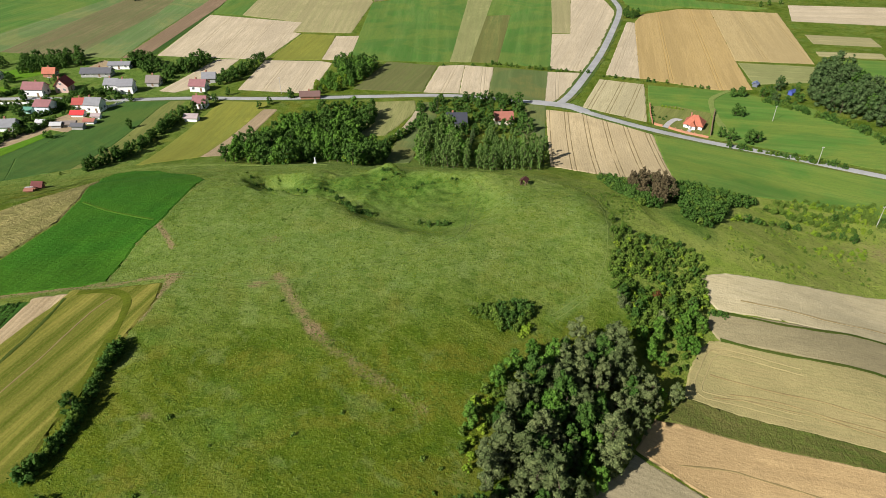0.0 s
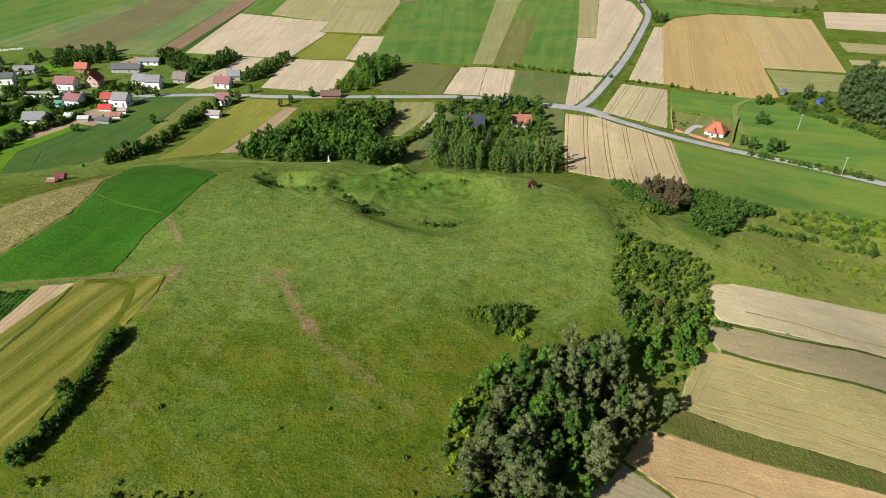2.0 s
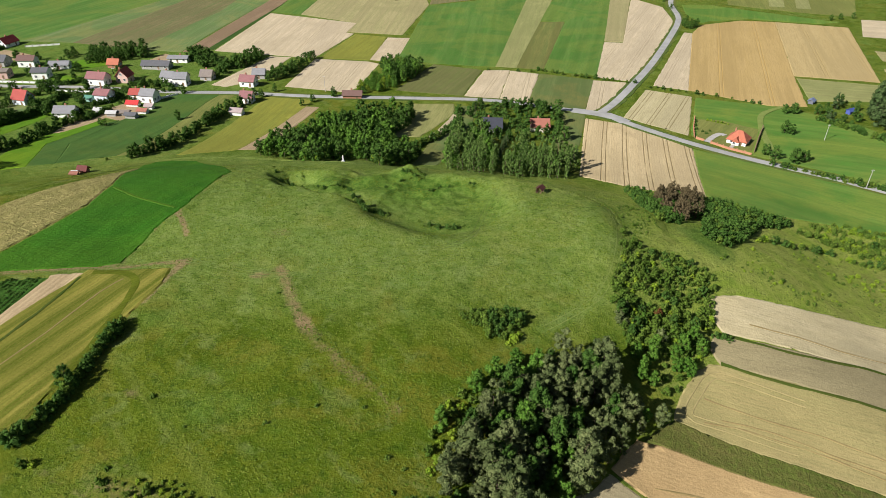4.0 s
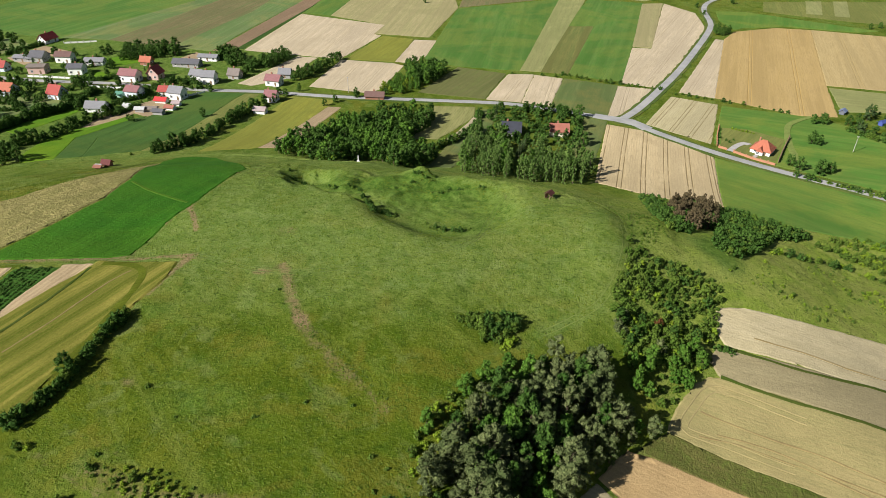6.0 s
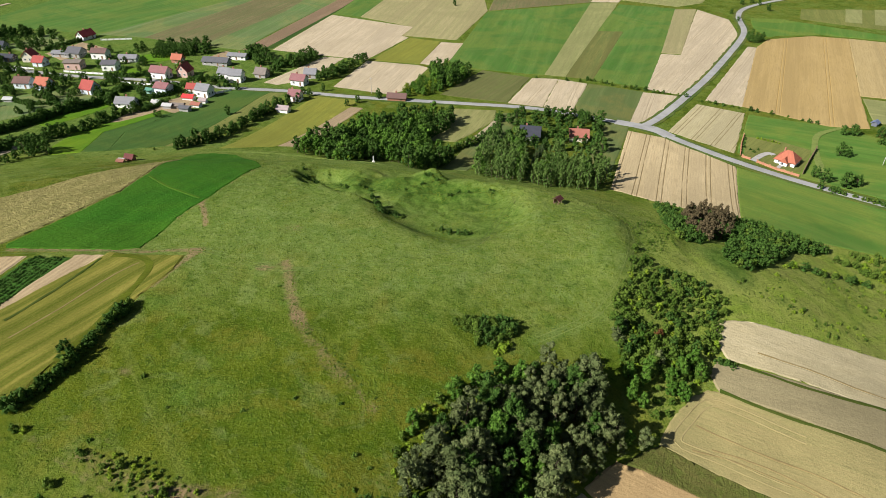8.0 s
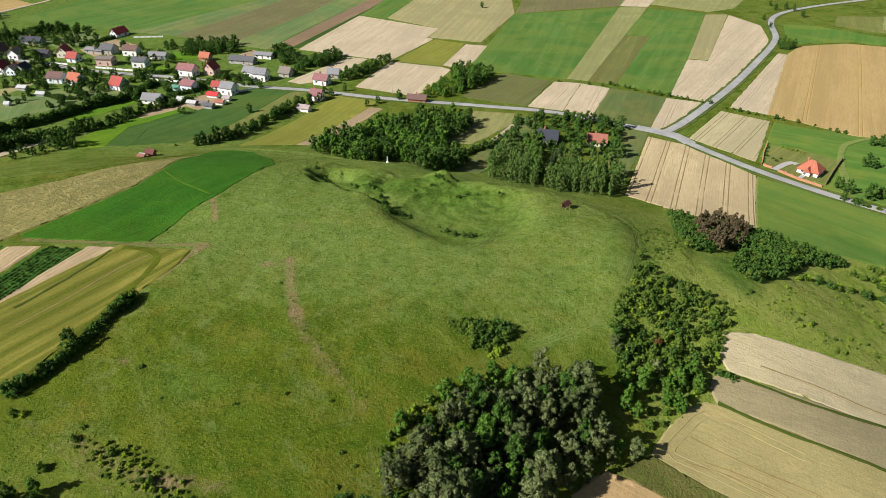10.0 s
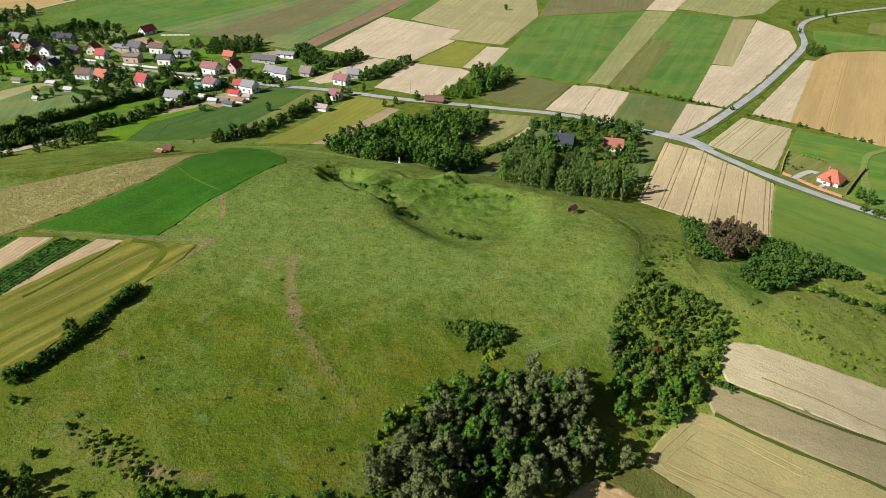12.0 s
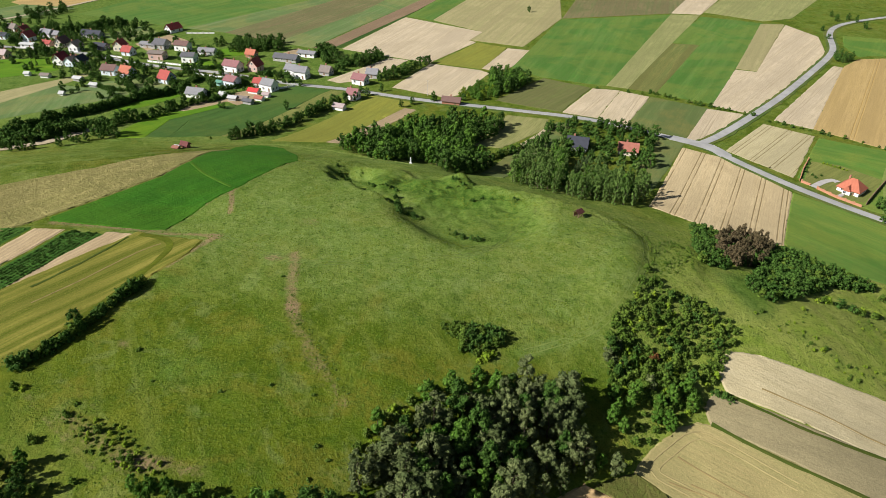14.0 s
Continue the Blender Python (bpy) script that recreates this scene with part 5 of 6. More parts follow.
# name, leaf, height, crown base, radius, lobes, sprays, spray size, shape, trunk, label, category
KINDS = {
    "grey_big": ("tree", "grey", 10.4, 1.2, 2.3, 24, 1350, 0.2, "tall", 0.22, "tall grey-green broadleaf tree in the dense wood", "tree", 5),
    "grey_round": ("tree", "grey", 9.2, 1.0, 2.6, 24, 1350, 0.2, "round", 0.22, "spreading grey-green broadleaf tree in the dense wood", "tree", 4),
    "oak_big": ("tree", "oak", 9.2, 1.0, 2.2, 22, 1300, 0.2, "tall", 0.2, "dark green broadleaf tree in the dense wood", "tree", 3),
    "robinia_big": ("tree", "robinia", 7.8, 0.6, 2.1, 20, 1200, 0.2, "tall", 0.16, "fresh green tree at the wood's edge", "tree", 3),
    "oak": ("tree", "oak", 8.8, 0.8, 2.9, 18, 460, 0.34, "round", 0.2, "leafy green broadleaf tree with a full crown", "tree", 5),
    "village": ("tree", "oak", 7.6, 0.6, 2.7, 13, 240, 0.42, "round", 0.18, "dark green garden tree of the village", "tree", 5),
    "robinia": ("tree", "robinia", 8.6, 0.8, 2.9, 17, 430, 0.36, "round", 0.16, "fresh green broadleaf tree with a full crown", "tree", 4),
    "lime_tree": ("tree", "lime", 7.0, 0.5, 2.6, 16, 400, 0.34, "round", 0.15, "yellow-green broadleaf tree", "tree", 2),
    "poplar": ("tree", "poplar", 11.5, 0.2, 1.7, 26, 620, 0.25, "poplar", 0.15, "slim upright light green tree in a dense stand", "tree", 4),
    "greyfar": ("tree", "willow", 12.0, 1.0, 3.8, 15, 520, 0.44, "round", 0.25, "large grey-green willow-like tree", "tree", 4),
    "spruce": ("spruce_tree", "spruce", 8.0, 0.3, 1.5, 26, 420, 0.22, "spruce", 0.14, "dark green conifer beside a house", "tree", 3),
    "greyspruce": ("spruce_tree", "willow", 7.5, 0.2, 1.3, 26, 420, 0.22, "spruce", 0.12, "grey-green young conifer in a row along a lane", "tree", 3),
    "shrub": ("shrub", "shrub", 2.7, 0.1, 1.5, 11, 330, 0.17, "dome", 0.05, "dense green shrub on the hillside", "shrub", 5),
    "shrub_dark": ("shrub", "oak", 3.2, 0.1, 1.7, 11, 330, 0.18, "dome", 0.06, "dark green hedge shrub", "shrub", 4),
    "shrub_grey": ("shrub", "grey", 2.8, 0.1, 1.5, 10, 330, 0.17, "dome", 0.05, "silvery grey-green shrub among greener ones", "shrub", 3),
    "shrub_lime": ("shrub", "lime", 2.2, 0.0, 1.4, 9, 280, 0.17, "dome", 0.04, "bright yellow-green shrub in the grass", "shrub", 3),
    "thorn": ("thorn_shrub", "thorn", 5.4, 0.2, 1.15, 20, 620, 0.16, "poplar", 0.06, "leafless dry brown thorn shrub", "shrub", 4),
    "russet": ("shrub", "russet", 1.8, 0.2, 1.0, 8, 350, 0.18, "dome", 0.04, "small shrub with russet leaves", "shrub", 1),
    "potato": ("potato_plant", "oak", 0.9, 0.0, 0.85, 5, 60, 0.2, "dome", 0.03, "leafy potato plant in a row", "plant", 3),
    "low": ("shrub", "shrub", 1.0, 0.0, 0.9, 7, 110, 0.15, "dome", 0.03, "low green weed clump in the grass", "shrub", 4),
}


def plant(kind, x, y, scale=1.0, group="", label=""):
    """Sets one plant of a kind on the land, turned and sized by chance. A group in capitals is joined into one mass."""
    spec = KINDS[kind]
    k = RNG.randrange(spec[12])
    s = scale * RNG.uniform(0.82, 1.18)
    m = pose(x, y, ground_height(x, y) - 0.1, 0, 0, RNG.uniform(0, 360)) @ Matrix.Diagonal((s * RNG.uniform(.9, 1.1), s * RNG.uniform(.9, 1.1), s, 1))
    wood, leaves = stock(kind, k)
    if group.isupper():
        MASS.setdefault(group, []).extend(((wood, m), (leaves, m)))
        return
    root = tagged(new(spec[0]), label or spec[10], spec[11], group)
    root.matrix_basis = m
    for me in (wood, leaves):
        new(me.name.split(".")[0], me).parent = root


def join_mass(group, name, label, category):
    """Joins all plants of a mass into one object."""
    verts, loops, slots, mats, base = [], [], [], [], 0
    for me, m in MASS[group]:
        co = np.empty(len(me.vertices) * 3)
        me.vertices.foreach_get("co", co)
        rot, off = np.array(m.to_3x3()), np.array(m.translation)
        verts.append(co.reshape(-1, 3) @ rot.T + off)
        me.calc_loop_triangles()
        tri = np.empty(len(me.loop_triangles) * 3, np.int32)
        me.loop_triangles.foreach_get("vertices", tri)
        loops.append(tri + base)
        base += len(me.vertices)
        if me.materials[0] not in mats:
            mats.append(me.materials[0])
        slots.append(np.full(len(tri) // 3, mats.index(me.materials[0]), np.int32))
    verts, loops, slots = np.concatenate(verts), np.concatenate(loops), np.concatenate(slots)
    out = bpy.data.meshes.new(name)
    out.vertices.add(len(verts))
    out.vertices.foreach_set("co", verts.ravel())
    out.loops.add(len(loops))
    out.loops.foreach_set("vertex_index", loops)
    out.polygons.add(len(slots))
    out.polygons.foreach_set("loop_start", np.arange(len(slots), dtype=np.int32) * 3)
    for mat in mats:
        out.materials.append(mat)
    out.polygons.foreach_set("material_index", slots)
    out.update(calc_edges=True)
    return tagged(new(name, out), label, category, kind="stuff")


def inside(x, y, poly):
    hit = False
    for (ax, ay), (bx, by) in zip(poly, poly[1:] + poly[:1]):
        if (ay > y) != (by > y) and x < (bx - ax) * (y - ay) / (by - ay) + ax:
            hit = not hit
    return hit


def scatter(poly, gap, limit=400):
    """Places within the outline, at least a gap apart."""
    xs, ys = [p[0] for p in poly], [p[1] for p in poly]
    placed, tries = [], 0
    while tries < 6000 and len(placed) < limit:
        tries += 1
        x, y = RNG.uniform(min(xs), max(xs)), RNG.uniform(min(ys), max(ys))
        if inside(x, y, poly) and all((x - a) ** 2 + (y - b) ** 2 > gap * gap for a, b in placed):
            placed.append((x, y))
    return placed


def fill(poly, kinds, gap, scale=1.0, group="", label="", limit=400):
    for x, y in scatter(poly, gap, limit):
        if any(math.hypot(x - a, y - b) < r for a, b, r in ((-46, 213, 10), (6.1, 270, 8), (27.5, 273, 8))):
            continue
        plant(RNG.choice(kinds), x, y, scale, group, label)


def along(line, kinds, gap, scale=1.0, jitter=0.6, group="", label="", skip=0.0):
    """Plants along a line."""
    pts = smooth_line(line, 0.5)
    left = 0.0
    for a, b in zip(pts, pts[1:]):
        left -= (b - a).length
        if left <= 0:
            left = gap * RNG.uniform(0.7, 1.3)
            if RNG.random() >= skip:
                plant(RNG.choice(kinds), b.x + RNG.uniform(-jitter, jitter), b.y + RNG.uniform(-jitter, jitter), scale * RNG.uniform(0.8, 1.2), group, label)



# the wood on the hill's south-east flank
for x, y in scatter(wood_near, 2.6, 185):
    plant(RNG.choice(["grey_big", "grey_round", "grey_round", "grey_big", "oak_big", "robinia_big"]), x, y, RNG.uniform(0.66, 1.14) - 0.2 * sig((x - 0.55 * y + 12) / 4), "trees of the hillside wood")
fill(wood_edge, ["robinia_big", "shrub", "shrub", "shrub_lime"], 2.0, 0.75, "SCRUB")
# scrub belt on the east slope
for x, y in scatter(meadow_scrub, 1.3, 420):
    if noise.noise(Vector((x * 0.07, y * 0.1, 8))) > 0.16:
        plant(RNG.choice(["low", "shrub_lime", "shrub"]), x, y, RNG.uniform(0.16, 0.42), "SCRUB")
for x, y in scatter(belt_east, 1.25, 480):
    open_ground = noise.noise(Vector((x * 0.16, y * 0.16, 4)))
    if open_ground > -0.34:
        plant(RNG.choice(["shrub"] * 10 + ["shrub_dark", "shrub_lime"]), x, y, RNG.choice([0.36, 0.45, 0.55, 0.7]) + 0.2 * (y < 122), "shrubs of the east slope" if y < 113 else "SCRUB")
for x, y in ((44, 114), (46, 116), (41, 116.5), (53, 117), (56, 114), (58, 118)):
    plant(RNG.choice(["robinia_big", "oak_big"]), x, y, 0.55, "trees on the east slope")
fill(belt_low, ["robinia_big", "shrub", "robinia_big"], 2.5, 0.62, "shrubs of the east slope")
plant("russet", 49.9, 119.8, 1.0)
for x, y, k in ((57.2, 114.5, 0.62), (58.6, 112.0, 0.62), (54.6, 112.3, 0.7), (52.4, 105.9, 0.55), (55.3, 105.4, 0.6)):
    plant("robinia_big", x, y, k, "trees on the east slope")
for x, y, k in ((40.6, 115.5, 1.1), (42.0, 114.5, 0.9), (41.7, 118.6, 1.0), (49.8, 114.0, 0.9), (50.6, 112.6, 0.8)):
    plant("shrub_grey", x, y, k, "silvery shrubs of the east slope")
for x, y, k in ((63.1, 117.7, 0.6), (65.0, 117.8, 0.6), (66.3, 117.5, 0.45)):
    plant("shrub_dark", x, y, k, "bushes at the field corner")
for x, y in scrub:
    plant("shrub", x, y, 0.8, "shrubs of the east slope")
fill(thorn, ["thorn", "thorn", "thorn", "thorn", "shrub_dark", "shrub_dark"], 1.6, 1.05, "thorn shrubs below the hill")
for x, y in scatter([(46, 142), (52, 150), (55, 165), (52, 178), (46.5, 170), (45.5, 155)], 1.1, 120):
    plant(RNG.choice(["low", "low", "shrub"]), x, y, RNG.uniform(0.18, 0.34), "SCRUB")
along([(54.2, 175.4), (55.2, 160.1), (56.1, 155.2)], ["low"], 0.7, 0.4, 0.4, "SCRUB")
along([(42.5, 172), (44.6, 163), (46.4, 156)], ["low"], 0.6, 0.36, 0.5, "SCRUB")
fill([(74, 178), (80, 190), (81, 202), (92, 199), (92, 185), (82, 167)], ["shrub_dark", "shrub_dark", "shrub"], 1.8, 1.05, "SCRUB")
fill(thorn_green, ["shrub_dark", "shrub", "shrub_dark"], 1.7, 0.85, "SCRUB")
fill(thorn_west, ["shrub_dark", "shrub", "shrub_dark"], 1.7, 0.85, "SCRUB")
for line in (meadow_row1, meadow_row2):
    along(line, ["shrub", "shrub", "shrub_dark", "shrub_lime"], 1.3, 0.75, 1.4, "SCRUB", skip=0.12)
for x, y in scatter(strip_right2, 1.3, 420):
    if noise.noise(Vector((x * 0.06, y * 0.18, 3))) > -0.12:
        plant(RNG.choice(["shrub", "shrub", "low", "shrub_lime"]), x, y, RNG.uniform(0.4, 0.75), "SCRUB")
fill(thicket_low, ["shrub", "shrub", "low"], 1.2, 0.5, "shrubs of the hilltop thicket")
fill(thicket, ["shrub_dark", "shrub_dark", "shrub"], 1.4, 0.8, "shrubs of the hilltop thicket")
for x, y, k in ((17.5, 103.4, 0.75), (18.4, 104.9, 0.6), (16.3, 102.2, 0.6)):
    plant("shrub_lime", x, y, k, "shrubs of the hilltop thicket")
# hedge and lone shrubs by the striped field
along(hedge_sw, ["shrub_dark", "shrub_dark", "shrub_dark", "shrub"], 0.7, 0.8, 0.4, "shrubs of the field hedge")
plant("oak", -64.0, 77.4, 0.52, "shrubs of the field hedge", "small dense tree standing in the field hedge")
for x, y in single:
    plant(RNG.choice(["shrub", "low", "shrub_lime"]), x, y, 0.6, "lone shrubs on the slope")
fill(scrub_sw, ["low", "low", "low", "low", "shrub_lime"], 1.3, 0.42, "SCRUB", limit=70)
along(sw_dry, ["low", "shrub", "low"], 0.9, 0.45, 1.5, "SCRUB")
for poly, gap, s in ((trees_sw, 2.0, 0.55), (trees_s, 2.2, 0.5), (trees_off, 3.0, 0.95)):
    fill(poly, ["robinia_big", "oak_big", "shrub"], gap, s, "trees at the foot of the slope")
along([(-30, 104), (-26, 99.5), (-20, 94), (-14, 90), (-4, 83)], ["low"], 0.4, 0.26, 1.3, "SCRUB")
along([(-41.5, 144), (-40.4, 150), (-38.5, 156)], ["low"], 0.5, 0.3, 0.6, "SCRUB")
for k in range(7):
    along([(-98.6 + 1.2 * k, 66), (-97.9 + 1.2 * k, 90), (-97.3 + 1.2 * k - 0.1 * k, 107 + 0.25 * k)], ["potato"], 0.5, 0.52, 0.08, "SCRUB")
for k in range(4):
    along([(-114.6 + 1.4 * k, 78), (-114.2 + 1.4 * k, 92), (-114.0 + 1.4 * k, 102.2 + 0.4 * k)], ["potato"], 0.7, 0.55, 0.08, "SCRUB")
fill(lime_patch, ["shrub_lime", "low"], 2.0, 0.6, "SCRUB", limit=24)
for x, y in weeds:
    plant("low", x, y, 0.6, "weed clumps in the meadow")
# dense low shrubs darken the hollow, bank and mound in place of shade
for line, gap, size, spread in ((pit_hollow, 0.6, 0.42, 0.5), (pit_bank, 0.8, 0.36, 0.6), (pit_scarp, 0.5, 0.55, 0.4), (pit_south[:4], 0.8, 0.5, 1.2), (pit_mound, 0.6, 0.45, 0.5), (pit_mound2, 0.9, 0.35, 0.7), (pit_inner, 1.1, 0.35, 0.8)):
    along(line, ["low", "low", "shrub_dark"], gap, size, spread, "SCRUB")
for x, y in pit:
    plant("low", x, y, 0.5, "weed clumps in the old pit")
# woods on the plain
for x, y in scatter(forest, 3.3, 230):
    if math.hypot(x + 46, y - 213) > 10:
        plant(RNG.choice(["oak", "robinia", "oak", "robinia", "oak"]), x, y, RNG.uniform(0.62, 1.08), "WOODLAND")
for x, y in ((-60, 216), (-57, 214.5), (-63, 219), (-66, 226), (-59, 222), (-33, 214), (-36, 218)):
    plant("lime_tree", x, y, 0.62, "WOODLAND")
fill(forest_n, ["oak", "robinia", "oak"], 3.4, 0.85, "WOODLAND")
fill(forest_n_low, ["robinia", "lime_tree", "shrub", "robinia"], 3.0, 0.55, "WOODLAND")
for poly in (stand_west, stand_east):
    for x, y in scatter(poly, 2.7, 80):
        plant(RNG.choice(["poplar", "poplar", "poplar", "poplar", "robinia"]), x, y, RNG.uniform(0.60, 1.06), "WOODLAND")
along(lane_conifers, ["greyspruce"], 1.3, 0.62, 0.3, "conifers along the farm lane")
for x, y in farm_trees:
    plant(RNG.choice(["oak", "oak", "village"]), x, y, RNG.uniform(0.6, 0.9), "garden trees round the farmhouses")
fill(wood_house, ["oak", "oak", "village", "spruce"], 4.9, 0.74, "garden trees round the farmhouses", limit=28)
along(windbreak, ["village", "village", "oak"], 1.25, 0.66, 0.8, "WOODLAND")
along(windbreak, ["shrub_dark"], 1.0, 1.1, 1.3, "SCRUB")
fill(young_stand, ["shrub_dark", "shrub_dark", "village"], 1.9, 0.85, "SCRUB", limit=190)
along(lower_row, ["village", "shrub_dark", "oak"], 1.2, 0.62, 1.6, "WOODLAND")
for x, y in willows:
    plant("oak", x, y, 0.85, "WOODLAND")
for x, y in lane_trees:
    plant("oak", x, y, 0.5, "WOODLAND")
along(olive_row, ["oak", "village", "oak", "shrub_dark"], 1.2, 0.6, 1.5, "WOODLAND")
along(village_band, ["village", "oak"], 1.6, 0.8, 3.0, "WOODLAND")
along(village_band2, ["village", "shrub_dark"], 2.0, 0.7, 1.6, "WOODLAND")
for x, y in plot_trees:
    for k in range(2):
        plant(RNG.choice(["village", "oak", "village", "shrub_dark"]), x + RNG.uniform(-2.2, 2.2), y + RNG.uniform(-2.5, 2.5), RNG.uniform(0.5, 0.78), "WOODLAND")
for line in hedge_rows:
    along(line, ["shrub_dark"], 0.9, 0.85, 0.4, "SCRUB")
for line in (far_row1, far_row2, far_row3, far_row4, far_row5):
    along(line, ["village", "village", "shrub_dark", "oak"], 2.2, 0.62, 3.0, "WOODLAND", skip=0.1)
for x, y in garden_trees:
    for k in range(2):
        plant(RNG.choice(["village", "village", "oak", "spruce"]), x + RNG.uniform(-2.5, 2.5), y + RNG.uniform(-3, 3), RNG.uniform(0.45, 0.72), "WOODLAND")
fill(woods_right, ["greyfar", "greyfar", "oak"], 4.8, 0.86, "WOODLAND", limit=95)
fill(right_bush, ["oak", "greyfar", "shrub_dark"], 5.0, 0.6, "WOODLAND", limit=16)
for poly, gap, n in ((village_n, 3.6, 34), (village_e, 3.6, 16), (grove1, 3.6, 20), (grove2, 3.6, 34), (grove_far, 7.0, 24)):
    fill(poly, ["village", "village", "oak"], gap, 0.85, "WOODLAND", limit=n)
for poly, n in ((village_a, 60), (village_b, 40), (village_c, 22), (village_far, 30)):
    fill(poly, ["village", "village", "oak", "shrub_dark"], 4.2, 0.62, "WOODLAND", limit=n)
for line, gap, s, k in ((hedge_j1, 2.6, 0.7, .15), (hedge_j2, 3.4, 0.6, .3), (hedge_j0, 6.0, 0.55, .5), (road_hedge, 1.2, 0.8, .08), (meadow_hedge, 1.5, 1.0, .1), (lane_hedge, 3.4, 1.1, .15), (garden_hedge, 3.0, 0.8, .1), (dark_edge, 6.0, 0.5, .5), (village_road, 6.0, 1.2, .3)):
    along(line, ["shrub_dark", "shrub"], gap, s, 0.9, "SCRUB", skip=k)
for x, y in villa_trees:
    plant("oak", x, y, 0.7, "trees by the villa")
for x, y in roadside + roadside0:
    plant("oak", x, y, 0.6, "roadside trees")

join_mass("WOODLAND", "woodland", "woods, groves and garden trees of the plain", "woodland")
join_mass("SCRUB", "scrub", "hedges and low scrub of the fields, some standing in for shade in the pit", "scrub")

# ---- buildings ----


def box(bm, x0, x1, y0, y1, z0, z1):
    v = [bm.verts.new(p) for p in ((x0, y0, z0), (x1, y0, z0), (x1, y1, z0), (x0, y1, z0), (x0, y0, z1), (x1, y0, z1), (x1, y1, z1), (x0, y1, z1))]
    for f in ((3, 2, 1, 0), (4, 5, 6, 7), (0, 1, 5, 4), (1, 2, 6, 5), (2, 3, 7, 6), (3, 0, 4, 7)):
        bm.faces.new([v[k] for k in f])
    return v


def window_mesh(w, h, kind):
    bm = bmesh.new()
    if kind == "frame":
        for x0, x1, z0, z1 in ((-w / 2, w / 2, 0, .12), (-w / 2, w / 2, h - .1, h), (-w / 2, -w / 2 + .1, .12, h - .1), (w / 2 - .1, w / 2, .12, h - .1), (-.04, .04, .12, h - .1)):
            box(bm, x0, x1, -.08, .06, z0, z1)
    else:
        box(bm, -w / 2 + .06, w / 2 - .06, -.03, .03, .08, h - .06)
    me = bpy.data.meshes.new(kind)
    bm.to_mesh(me)
    bm.free()
    me.materials.append(FRAME if kind == "frame" else GLASS)
    return me


WIN = {k: window_mesh(1.3, 1.4, k) for k in ("frame", "pane")}


def add_window(parent, x, y, z, turn):
    w = new("window", WIN["frame"])
    w.parent = parent
    w.matrix_basis = pose(x, y, z, 0, 0, turn)
    p = new("pane", WIN["pane"])
    p.parent = w


ROOF_WORD = {"red": "red tiled", "darkred": "dark red", "orange": "orange tiled", "brown": "brown", "grey": "grey", "darkgrey": "dark grey", "greybrown": "grey-brown", "mauve": "faded red-brown", "slate": "slate-blue", "brightred": "bright red", "pinkgrey": "pale pinkish", "green": "green", "greylight": "light grey", "bluegrey": "blue-grey", "blue": "blue", "barnred": "dark barn-red", "rust": "rusty", "brick": "brick-red"}
WALL_WORD = {"white": "white", "cream": "cream", "bluewhite": "pale bluish", "pink": "pink", "grey": "grey", "brick": "brick", "slatewall": "dark grey", "teal": "pale green", "blue": "blue"}


